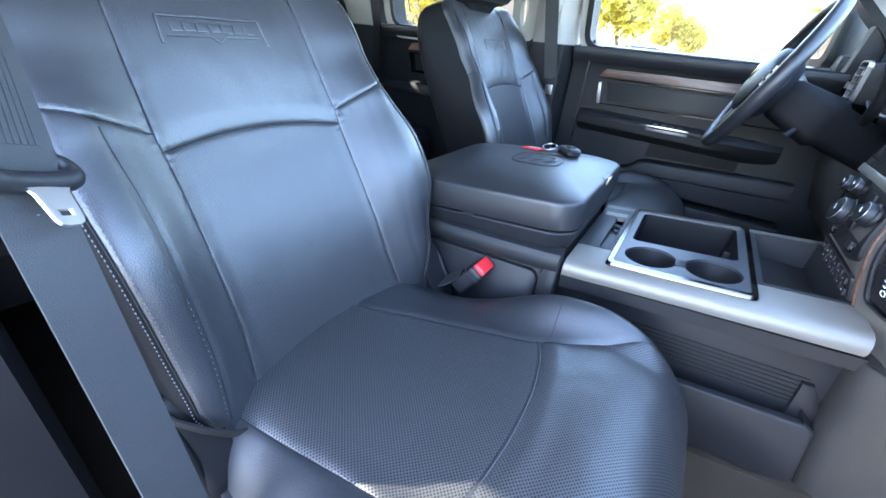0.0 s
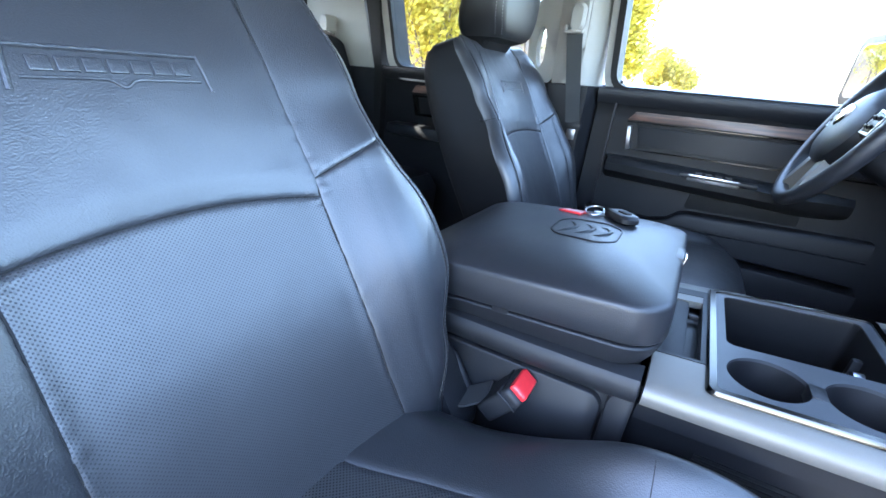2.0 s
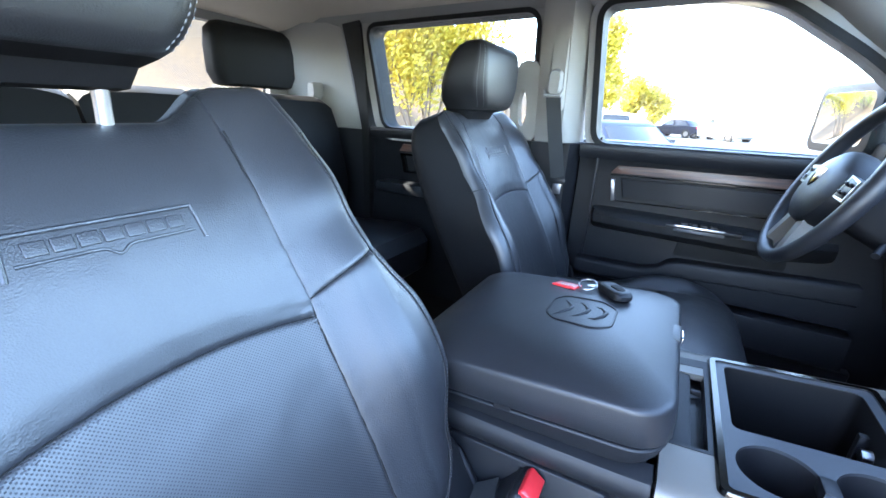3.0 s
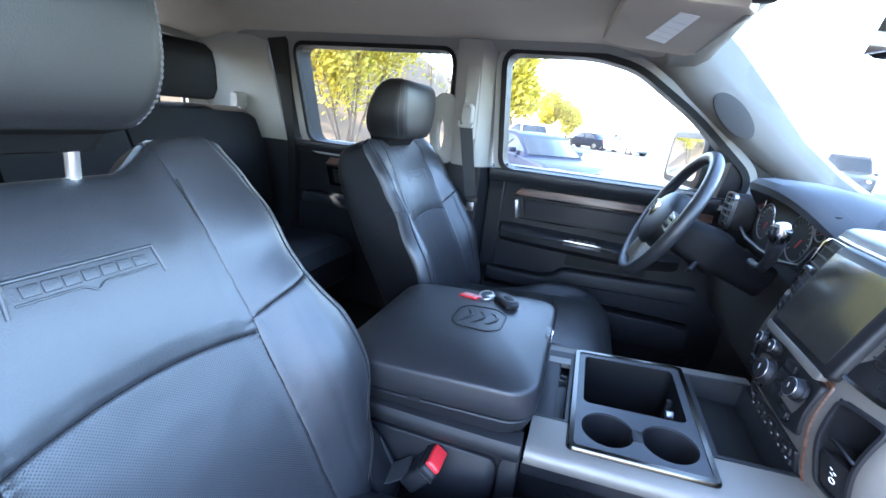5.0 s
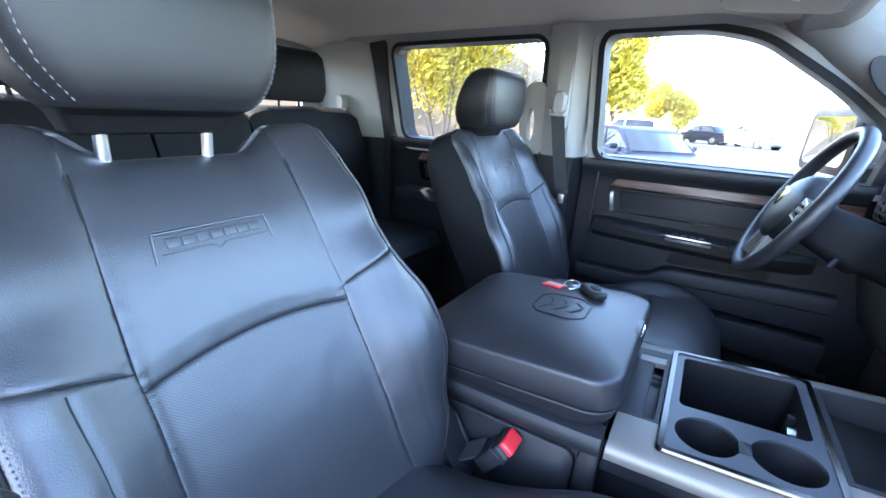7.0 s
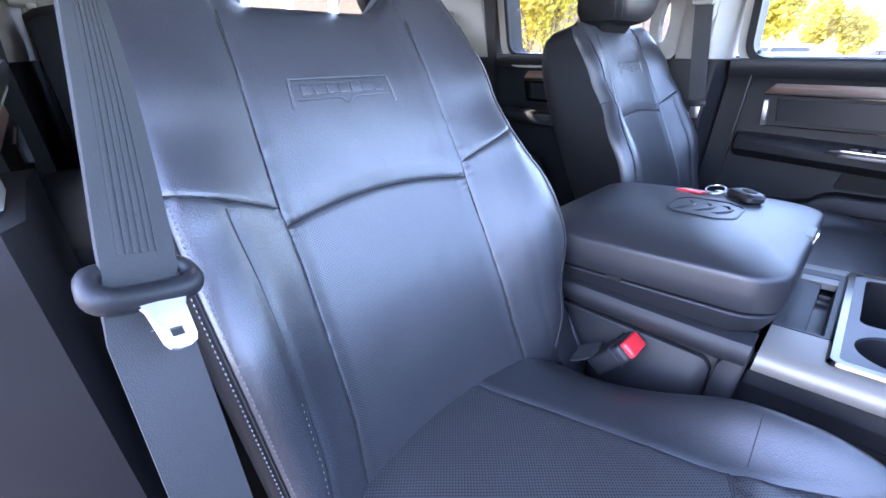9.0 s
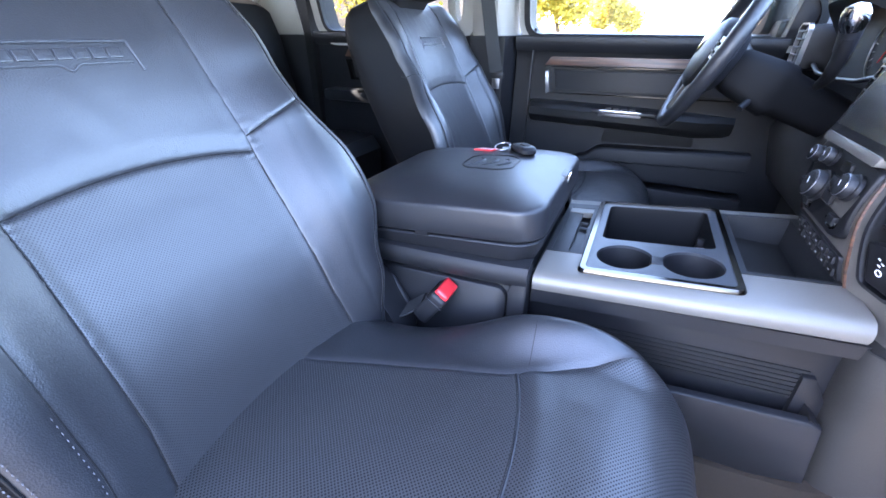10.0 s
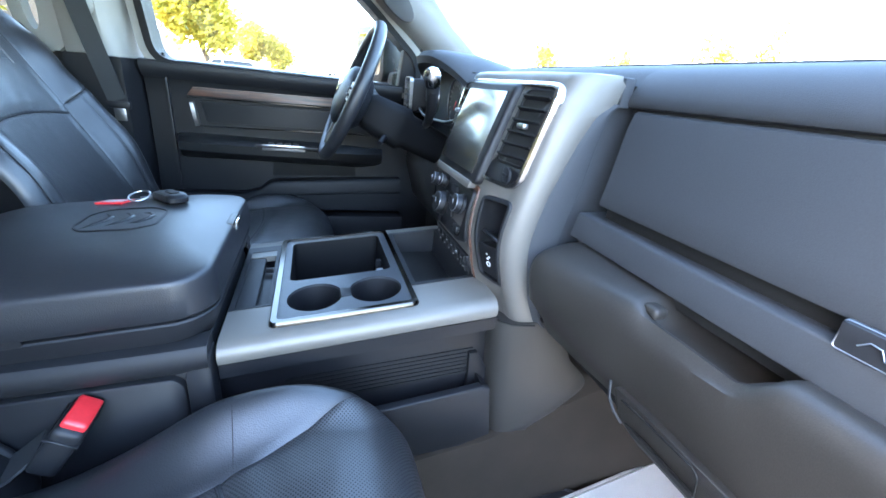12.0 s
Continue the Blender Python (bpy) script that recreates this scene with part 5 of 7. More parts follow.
        part("tongue", boxed(low + Vector((0, -0.004, -0.028)), (0.03, 0.003, 0.036), 0.001), STEEL, b, "bright steel tongue")
        part("lap_webbing", strap([low, low + Vector((0, 0.01, -0.3)), low + Vector((0.02, 0.01, -0.55))], (1, 0, 0), 0.047), WEB, b)
    return b


shoulder_belt(-1, "passenger_seat_belt", "grey shoulder belt with steel tongue hanging beside the seat", 0.0)
shoulder_belt(1, "driver_seat_belt", "grey shoulder belt with steel tongue on the middle pillar", 0.04)


# ---- dashboard ----
BASE = [(1.08, 0.350), (1.12, 0.336), (1.18, 0.315), (1.25, 0.302), (1.33, 0.316), (1.40, 0.338), (1.47, 0.362), (1.505, 0.380)]
FLARE = [(1.08, 0.030), (1.20, 0.026), (1.35, 0.024), (1.48, 0.012)]
EDGE_X = [(1.085, 0.425), (1.11, 0.402), (1.16, 0.379), (1.22, 0.365), (1.266, 0.363), (1.331, 0.376), (1.362, 0.388), (1.406, 0.404), (1.44, 0.421), (1.466, 0.438), (1.505, 0.455)]
EDGE_Y = [(1.085, 0.196), (1.20, 0.202), (1.35, 0.204), (1.44, 0.2045), (1.505, 0.2035)]


def face_x(y, z):
    return flow(BASE, z) + lerp_table(FLARE, z) * smooth(0.09, 0.20, abs(y))


def F(y, z, d=0.0):
    return Vector((face_x(y, z) - d, y, z))


def panel_on_face(outline, lo, hi, inset=0.0, step=0.012):
    return solid(dense(outline, step), lo, hi, F, inset)


def centre_stack(d):
    zs = [1.088 + 0.405 * i / 108 for i in range(109)]
    def section(z):
        """Half of the surround's cross-section: flat face, round shoulder, side running back."""
        w, xe = flow(EDGE_Y, z), flow(EDGE_X, z) + 0.012 * smooth(1.448, 1.470, z)
        pts = [F(-0.168 * i / 48, z) for i in range(49)]
        p0 = pts[-1]
        for i in range(1, 13):
            a = math.pi / 2 * i / 12
            pts.append(Vector((xe - (xe - p0.x) * math.cos(a) ** 0.75, p0.y - (w - 0.168) * math.sin(a) ** 0.8, z)))
        pts.append(Vector((xe + 0.010, 0.006 - w, z)))
        return pts
    rows = []
    for z in zs:
        half = section(z)
        rows.append([Vector((p.x, -p.y, p.z)) for p in half[:0:-1]] + half)
    for dz, dx in ((0.006, 0.003), (0.0105, 0.011), (0.012, 0.03), (0.012, 0.07)):
        rows.append([Vector((min(max(p.x + dx, 0.36), 0.56 - 0.104 * smooth(0.17, 0.198, abs(p.y))), p.y * (1 - 0.12 * dx), zs[-1] + dz)) for p in rows[len(zs) - 1]])
    sv, sf = loft(rows, cap=False, closed=False)
    cut = [(-0.181, 1.171), (-0.127, 1.175), (-0.117, 1.309), (-0.181, 1.313)]
    def within(y, z):
        return all((b[0] - a[0]) * (z - a[1]) - (b[1] - a[1]) * (y - a[0]) > 0 for a, b in zip(cut, cut[1:] + cut[:1]))
    sf = [f for f in sf if not within(sum(sv[i][1] for i in f) / 4, sum(sv[i][2] for i in f) / 4)]
    part("silver_surround", (sv, sf), SILVER, d, "satin silver centre stack surround")
    part("stack_corner", boxed((0.470, -0.1985, 1.484), (0.018, 0.010, 0.040), 0.003), DASH, d)
    RIDGE_X = [(1.24, 0.408), (1.295, 0.416), (1.342, 0.428), (1.408, 0.437), (1.45, 0.447), (1.475, 0.458)]
    for q in (-1, 1):
        cheek = []
        for z in [1.10 + 0.368 * i / 30 for i in range(31)]:
            a = section(z)[-2]
            xr = max(flow(RIDGE_X, z), a.x + 0.012)
            cheek.append([Vector((x, q * y, z)) for x, y in ((a.x - 0.003, -a.y - 0.003), (a.x + 0.004, -a.y + 0.001), ((a.x + xr) / 2 + 0.002, 0.2065), (xr - 0.004, 0.2065), (xr, 0.2050), (xr + 0.003, 0.200), (xr + 0.006, 0.185), (0.56, 0.185))])
        part("stack_cheek", loft(cheek, cap=False, closed=False), DASH, d)
    ring_o = round_corners([(-0.183, 1.330), (-0.095, 1.334), (-0.088, 1.3345), (0.095, 1.334), (0.183, 1.330), (0.190, 1.489), (-0.190, 1.489)], 0.030, 8)
    ring_o = dense(ring_o, 0.010)
    ring_i = shrink(ring_o, 0.007)
    part("chrome_ring", plate(ring_o, ring_i, -0.01, 0.007, F, 0.003), CHROME, d, "chrome ring round screen and vents")
    part("field", solid(ring_i, -0.01, 0.002, F), PLASTIC_DK, d)
    # screen
    sc = part("screen", solid(dense(round_corners([(-0.100, 1.320), (0.112, 1.320), (0.106, 1.484), (-0.094, 1.484)], 0.012), 0.012), -0.01, 0.014, F, 0.006), PLASTIC_DK, d, "touch screen, switched off")
    part("display", panel_on_face([(-0.078, 1.336), (0.098, 1.336), (0.095, 1.470), (-0.074, 1.470)], 0.0, 0.0152), SCREEN, sc, "dark glossy display")
    part("lower_bar", solid(dense(round_corners([(-0.084, 1.311), (0.108, 1.311), (0.110, 1.324), (-0.086, 1.324)], 0.004), 0.012), -0.01, 0.016, F, 0.003), SILVER, sc, "satin silver bar")
    # vents
    for q in (-1, 1):
        frame_o = dense(round_corners([(q * 0.112, 1.366), (q * 0.174, 1.364), (q * 0.178, 1.480), (q * 0.110, 1.480)], 0.012))
        vent = part("air_vent", plate(frame_o, shrink(frame_o, 0.004), -0.01, 0.004, F, 0.001), PLASTIC_DK, d, "black air vent with slats")
        part("well", solid(frame_o, -0.02, 0.0025, F), RUBBER, vent)
        for k in range(6):
            z = 1.379 + 0.0175 * k
            part("slat", loft([[F(q * y, z + b, a) for a, b in ((0.001, -0.005), (0.009, 0.0005), (0.009, 0.0025), (0.001, -0.001))] for y in (0.114, 0.130, 0.146, 0.161, 0.175)]), PLASTIC, vent)
        part("vent_tab", boxed(F(q * 0.146, 1.424, 0.010), (0.010, 0.022, 0.008), 0.003), STEEL, vent, "small steel tab")
        part("vent_dial", tube([F(q * 0.148, 1.350, 0.001), F(q * 0.148, 1.350, 0.005), F(q * 0.148, 1.350, 0.006)], [0.013, 0.013, 0.011], 18), PLASTIC, d)
        part("dial_mark", boxed(F(q * 0.148, 1.350, 0.006), (0.002, 0.016, 0.006), 0.001, 1), PLASTIC_DK, d)
    # climate panel, knobs and buttons
    cp = part("climate_panel", solid(dense(round_corners([(-0.092, 1.215), (-0.05, 1.200), (0.08, 1.200), (0.115, 1.215), (0.115, 1.309), (-0.092, 1.309)], 0.012)), -0.01, 0.006, F, 0.004), PLASTIC_DK, d)
    def knob(y, z, r, deep):
        c0, ax = F(y, z, 0.005), Vector((-0.97, 0, 0.24))
        p = [c0, c0 + ax * deep * 0.3, c0 + ax * deep * 0.35, c0 + ax * deep * 0.88, c0 + ax * deep * 0.97, c0 + ax * deep]
        kb = part("knob", tube(p, [r * 1.12, r * 1.1, r, r * 0.94, r * 0.86, r * 0.70], 28), PLASTIC, d, "black rotary knob with bright collar")
        part("collar", tube([c0 + ax * 0.001, c0 + ax * deep * 0.30], [r * 1.15, r * 1.12], 28), PLASTIC_DK, kb)
        part("cap_ring", tube([c0 + ax * (deep * 0.9) + Vector((0, r * 0.9 * math.cos(t), 0)) + Vector((0.24, 0, 0.97)) * r * 0.9 * math.sin(t) for t in [math.tau * i / 24 for i in range(24)]], 0.0008, 6, True), STEEL, kb)
        part("mark", boxed(c0 + ax * (deep + 0.0003), (0.001, 0.0016, r * 0.7), 0.0003, 1), MARK, kb)
    knob(0.092, 1.286, 0.013, 0.016)
    knob(0.028, 1.252, 0.022, 0.020)
    knob(-0.060, 1.276, 0.017, 0.018)
    knob(0.045, 1.293, 0.0125, 0.016)
    for y, z in ((0.062, 1.218), (-0.048, 1.226), (0.100, 1.238)):
        pts = [F(y + 0.017 * math.cos(a), z + 0.012 * math.sin(a), 0.007) for a in [math.pi + math.pi * i / 10 for i in range(11)]]
        part("bright_crescent", tube(pts, 0.0018, 8), CHROME, cp)
        part("button", boxed(F(y, z, 0.006), (0.008, 0.024, 0.014), 0.003), PLASTIC, cp)
    for k in range(3):
        part("button", boxed(F(-0.012, 1.292 - 0.022 * k, 0.0065), (0.006, 0.030, 0.015), 0.003), PLASTIC, cp)
    wo = dense(round_corners([(-0.104, 1.128), (0.112, 1.128), (0.126, 1.20), (0.126, 1.312), (-0.101, 1.318), (-0.108, 1.22)], 0.010))
    part("wood_panel", solid(wo, -0.012, 0.003, F, 0.002), WOOD, d, "dark walnut veneer")
    part("button_strip", solid(dense(round_corners([(-0.090, 1.148), (0.092, 1.148), (0.102, 1.190), (-0.094, 1.190)], 0.006)), -0.01, 0.0055, F, 0.002), PLASTIC_DK, d)
    for k in range(6):
        for j in range(2):
            part("button", boxed(F(-0.072 + 0.029 * k, 1.160 + 0.018 * j, 0.0065), (0.005, 0.022, 0.012), 0.002), PLASTIC, d)
            part("button_mark", boxed(F(-0.072 + 0.029 * k, 1.160 + 0.018 * j, 0.0092), (0.0006, 0.005, 0.0018), 0, 1), MARK, d)
    # small bin and power outlet beside the wood
    so = dense(round_corners([(-0.180, 1.168), (-0.128, 1.172), (-0.116, 1.312), (-0.184, 1.316)], 0.014))
    si = shrink(so, 0.006)
    part("cubby_rim", plate(so, si, -0.012, 0.005, F, 0.003), PLASTIC, d)
    part("cubby_back", solid(si, -0.085, -0.075, F), RUBBER, d)
    part("cubby_wall", loft([[F(*p, 0.002) for p in si], [F(*p, -0.08) for p in si]], cap=False), PLASTIC_DK, d)
    part("cubby_shelf", boxed(F(-0.152, 1.244, -0.020), (0.05, 0.052, 0.005), 0.002, 1, Matrix.Rotation(radians(25), 4, "Y")), PLASTIC, d)
    part("outlet_cover", solid(dense(round_corners([(-0.174, 1.177), (-0.134, 1.180), (-0.129, 1.234), (-0.176, 1.236)], 0.006)), -0.02, 0.001, F, 0.003), PLASTIC_DK, d, "black power outlet cover")
    for k, (y, z, w, h) in enumerate(((-0.150, 1.218, 0.006, 0.0016), (-0.155, 1.214, 0.006, 0.0016), (-0.151, 1.210, 0.007, 0.0016))):
        part("outlet_mark", boxed(F(y, z, 0.0014), (0.0008, w, h), 0, 1), PRINT, d)
    pts = [F(-0.153 + 0.0038 * math.cos(math.tau * i / 16), 1.201 + 0.0038 * math.sin(math.tau * i / 16), 0.002) for i in range(16)]
    part("outlet_mark", tube(pts, 0.0007, 6, True), PRINT, d)


def dashboard():
    d = thing("dashboard", "charcoal dashboard with silver centre stack and closed glovebox", "dashboard", (0.6, 0, 0.9))
    # passenger side, by its profile in x and z
    def swept(profile, y0, y1, n=8, bow=0.012):
        rows = []
        for i in range(n + 1):
            y = y0 + (y1 - y0) * i / n
            rows.append([Vector((x + bow * ((y - y0) / (y1 - y0)) ** 2, y, z)) for x, z in profile])
        return loft(rows)
    roof_line = [(0.99, 1.43), (0.96, 1.475), (0.80, 1.515), (0.66, 1.535), (0.60, 1.535), (0.55, 1.531), (0.515, 1.522)]
    part("top_pad", swept(roof_line + [(0.496, 1.511), (0.484, 1.497), (0.477, 1.483), (0.4745, 1.472), (0.476, 1.4675), (0.484, 1.465), (0.55, 1.45), (0.9, 1.40)], -0.203, -0.86), DASH, d, "padded charcoal dash top")
    part("top_pad_middle", swept(roof_line + [(0.500, 1.512), (0.49, 1.495), (0.52, 1.45), (0.9, 1.40)], 0.262, -0.2025, 6, 0.0), DASH, d, "padded charcoal dash top")
    for x, z in ((0.545, 1.5305), (0.558, 1.5322)):
        part("top_seam", tube([(x, 0.25, z), (x, -0.24, z), (x + 0.003, -0.5, z), (x + 0.012, -0.85, z)], 0.0012, 8), PIPING, d)
    part("glove_gap", swept([(0.52, 1.4655), (0.482, 1.4655), (0.482, 1.460), (0.52, 1.460)], -0.207, -0.86), RUBBER, d)
    door_face = [(0.52, 1.4615), (0.480, 1.4625), (0.474, 1.459), (0.468, 1.440), (0.459, 1.40), (0.451, 1.365), (0.4440, 1.335), (0.4455, 1.330), (0.52, 1.324)]
    rows = []
    for i in range(13):
        y = -0.845 + 0.634 * i / 12
        rows.append([Vector((x + 0.012 * ((y + 0.212) / 0.64) ** 2, y - 0.011 * (i / 12) ** 8 - 0.012 * smooth(1.46, 1.33, z) * (i / 12) ** 4, z)) for x, z in door_face])
    last = rows[-1]
    for ex, ey in ((0.0015, 0.006), (0.006, 0.011), (0.014, 0.0145), (0.026, 0.016)):
        rows.append([p + Vector((ex if p.x < 0.5 else 0, ey - 0.011, 0)) for p in last])
    glove = part("glovebox_door", loft(rows), DASH, d, "closed charcoal glovebox door")
    part("shelf_recess", swept([(0.52, 1.331), (0.460, 1.331), (0.460, 1.309), (0.52, 1.307)], -0.236, -0.86), RUBBER, d)
    part("shelf_trim", swept([(0.52, 1.3125), (0.452, 1.3115), (0.4380, 1.3105), (0.4360, 1.3095), (0.4350, 1.3075), (0.4285, 1.2765), (0.4290, 1.2735), (0.4320, 1.2725), (0.52, 1.2725)], -0.2068, -0.86), DASH, d)
    part("shelf_gap", swept([(0.52, 1.275), (0.446, 1.275), (0.446, 1.255), (0.52, 1.25)], -0.2068, -0.86), RUBBER, d)
    lean_g = Matrix.Rotation(radians(-11), 4, "Y")
    badge = part("glove_badge", boxed((0.440, -0.583, 1.321), (0.010, 0.084, 0.026), 0.003, 2, lean_g), INSERT, glove, "small silver badge plate")
    part("badge_rim", tube([Vector((0.4355, -0.583 + a, 1.3215 + b)) for a, b in rounded(0.082, 0.025, 0.003, 3)], 0.0006, 6, True), STEEL, badge)
    part("badge_zigzag", tube([Vector((0.4335, y, z)) for y, z in ((-0.556, 1.319), (-0.562, 1.325), (-0.569, 1.324), (-0.573, 1.317), (-0.581, 1.318), (-0.588, 1.325), (-0.600, 1.324))], 0.0008, 6), STEEL, badge)
    # big lower roll with a grip hollow
    prof = [(0.55, 1.270), (0.452, 1.269), (0.428, 1.2675), (0.413, 1.2650), (0.404, 1.2610), (0.3975, 1.2550), (0.3935, 1.2480), (0.3915, 1.240), (0.3912, 1.230), (0.3918, 1.215), (0.400, 1.175), (0.414, 1.135), (0.428, 1.110), (0.445, 1.098), (0.52, 1.092), (0.60, 1.095)]
    rows = []
    for i in range(97):
        y = -0.212 - 0.648 * i / 96
        dip = smooth(-0.388, -0.415, y) * smooth(-0.545, -0.505, y)
        near = smooth(0.46, 0.215, -y)
        tip = 1 - math.sqrt(max(0.0, 1 - (max(0.0, 0.236 + y) / 0.024) ** 2))
        row = []
        for x, z in prof:
            xx = x - near * (0.034 if z > 1.15 else 0.016) * (1 if x < 0.46 else 0)
            zz = z + (0.014 * smooth(0.40, 0.56, -y) - 0.008 * near) * smooth(1.15, 1.24, z) * smooth(0.46, 0.40, x)
            if x < 0.46:
                ramp = max(0.0, min(1.0, (-0.40 - y) / 0.115))
                xx += 0.004 * dip * smooth(1.222, 1.250, z)
                zz -= dip * ((0.002 + 0.016 * ramp) * smooth(1.225, 1.248, z) + 0.024 * smooth(0.399, 0.413, x) * smooth(1.24, 1.26, z))
            row.append(Vector((xx + (0.016 * tip if x < 0.46 else 0) + 0.012 * ((y + 0.22) / 0.64) ** 2, y, zz - (0.010 * tip * smooth(1.2, 1.25, z)))))
        rows.append(row)
    roll = part("lower_roll", loft(rows), DASH_LO, d, "rounded lower dash roll with grip hollow")
    part("grip_catch", boxed((0.415, -0.402, 1.256), (0.020, 0.022, 0.014), 0.006, 3), DASH_LO, roll, "small catch")
    FLAP = [(1.068, 0.440), (1.080, 0.430), (1.098, 0.4185), (1.110, 0.4125), (1.135, 0.4040), (1.152, 0.4030)]
    flap = lambda y, z, t: Vector((lerp_table(FLAP, z) + 0.012 * ((y + 0.22) / 0.64) ** 2 - 0.016 * smooth(0.46, 0.215, -y) - t, y, z))
    part("lower_flap", solid(dense(round_corners([(-0.396, 1.146), (-0.410, 1.092), (-0.428, 1.071), (-0.80, 1.071), (-0.80, 1.146)], 0.006, 3), 0.012), -0.02, 0.003, flap, 0.002), DASH_LO, roll, "lower flap panel")
    part("flap_slot", solid(dense(round_corners([(-0.414, 1.101), (-0.424, 1.087), (-0.520, 1.086), (-0.514, 1.101)], 0.003, 2), 0.012), 0.0, 0.0038, flap), RUBBER, roll, "dark finger slot")
    part("flap_groove", tube([flap(-0.412 - 0.012 * k, 1.137 + 0.0005 * k, 0.0032) for k in range(9)] + [flap(-0.514, 1.139, 0.0032), flap(-0.518, 1.133, 0.0032), flap(-0.517, 1.118, 0.0032), flap(-0.516, 1.103, 0.0032)], 0.0011, 6), RUBBER, roll)
    part("flap_edge", tube([flap(-0.390, 1.149, 0.003), flap(-0.395, 1.128, 0.006), flap(-0.402, 1.108, 0.006), flap(-0.411, 1.096, 0.005)], 0.0018, 8), INSERT, roll)
    # column under the stack
    foot = []
    for k in range(25):
        z = 1.108 - 0.25 * k / 24
        xf, xb = lerp_table([(0.858, 0.362), (0.95, 0.350), (1.05, 0.341), (1.108, 0.338)], z), flow([(0.858, 0.45), (0.89, 0.50), (0.95, 0.555), (1.02, 0.50), (1.108, 0.47)], z)
        half = [(xf + 0.0, 0.168), (xf + 0.004, 0.184), (xf + 0.014, 0.195), (xf + 0.03, 0.200), (xb - 0.02, 0.2025), (xb, 0.198)]
        foot.append([Vector((x, -y, z)) for x, y in half] + [Vector((x, y, z)) for x, y in half[::-1]])
    foot += [[Vector((p.x + 0.02, p.y * 0.97, p.z - 0.008)) for p in foot[-1]]]
    part("stack_foot", loft(foot), DASH_LO, d, "dark plastic stack foot")
    part("foot_seam", tube([(0.339, -0.170, 1.1085), (0.345, -0.188, 1.1085), (0.362, -0.2015, 1.1085), (0.405, -0.203, 1.104)], 0.0016, 6), RUBBER, d)
    part("inner_body", boxed((0.68, 0, 1.22), (0.34, 1.70, 0.42), 0.02), PLASTIC_DK, d)
    centre_stack(d)
    # driver side
    part("driver_pad", swept([(0.99, 1.43), (0.96, 1.475), (0.80, 1.515), (0.66, 1.535), (0.56, 1.532), (0.50, 1.51), (0.47, 1.47), (0.46, 1.40), (0.47, 1.30), (0.50, 1.22), (0.62, 1.15), (0.9, 1.15)], 0.245, 0.86), DASH, d, "padded charcoal dash top")
    hood, seam = [], []
    for i in range(33):
        t = i / 32
        y, e = 0.262 + 0.445 * t, abs(2 * t - 1)
        z, x = 1.552 - 0.085 * e ** 3.2, 0.336 + 0.10 * e ** 2.6
        hood.append([Vector((a, y, b)) for a, b in ((0.64, 1.50), (0.58, z - 0.012), (0.47, z + 0.006), (x + 0.045, z + 0.006), (x + 0.012, z + 0.001), (x, z - 0.012), (x + 0.005, z - 0.030), (x + 0.03, z - 0.036), (0.47, z - 0.048), (0.50, 1.43))])
        seam.append(Vector((x + 0.047, y, z + 0.0068)))
    part("cluster_hood", loft(hood), DASH, d, "padded hood over the gauges")
    part("hood_stitching", stitches(seam, 0.0006, 0.003, 0.004), PIPING, d)
    cl = part("gauge_panel", boxed((0.43, 0.484, 1.435), (0.02, 0.38, 0.15), 0.02), RUBBER, d, "gauge cluster, switched off")
    part("cluster_trim", tube([(0.405, 0.275, 1.44), (0.395, 0.29, 1.392), (0.388, 0.36, 1.378), (0.386, 0.484, 1.374), (0.388, 0.60, 1.378), (0.395, 0.68, 1.392)], 0.005, 10), PLASTIC_DK, d)
    for y, z, r in ((0.392, 1.434, 0.056), (0.592, 1.434, 0.050), (0.312, 1.474, 0.026), (0.655, 1.476, 0.022)):
        ring = [Vector((0.418, y + r * math.cos(math.tau * i / 36), z + r * math.sin(math.tau * i / 36))) for i in range(36)]
        part("gauge_ring", tube(ring, 0.0018, 8, True), STEEL, cl, "chrome gauge ring")
        for k in range(15):
            a = radians(-45 + 19.3 * k)
            part("gauge_tick", boxed((0.4195, y + 0.8 * r * math.cos(a), z + 0.8 * r * math.sin(a)), (0.001, 0.0016, 0.2 * r), 0, 1, Matrix.Rotation(a + math.pi / 2, 4, "X")), TRIM, cl)
        part("needle", boxed((0.4175, y - 0.15 * r, z - 0.2 * r), (0.002, 0.0014, 0.5 * r), 0, 1, Matrix.Rotation(0.6, 4, "X")), RED, cl)
    vent = part("side_vent", boxed((0.42, 0.745, 1.43), (0.10, 0.09, 0.11), 0.02), PLASTIC, d, "silver edged side vent")
    part("vent_trim", plate(rounded(0.09, 0.115, 0.02, 4, 0.745, 1.43), rounded(0.082, 0.107, 0.018, 4, 0.745, 1.43), 0, 0.010, lambda y, z, t: Vector((0.372 - t, y, z))), STEEL, vent)
    for k in range(5):
        part("slat", boxed((0.366, 0.745, 1.392 + 0.019 * k), (0.01, 0.076, 0.004), 0.001, 1), PLASTIC_DK, vent)
    part("knee_panel", solid([(0.40, 1.30), (0.36, 1.20), (0.40, 1.06), (0.50, 1.00), (0.62, 1.05), (0.62, 1.30)], 0.225, 0.84, lambda x, z, t: Vector((x + 0.03, t, z)), 0.02), DASH_LO, d)
    return d


dashboard()


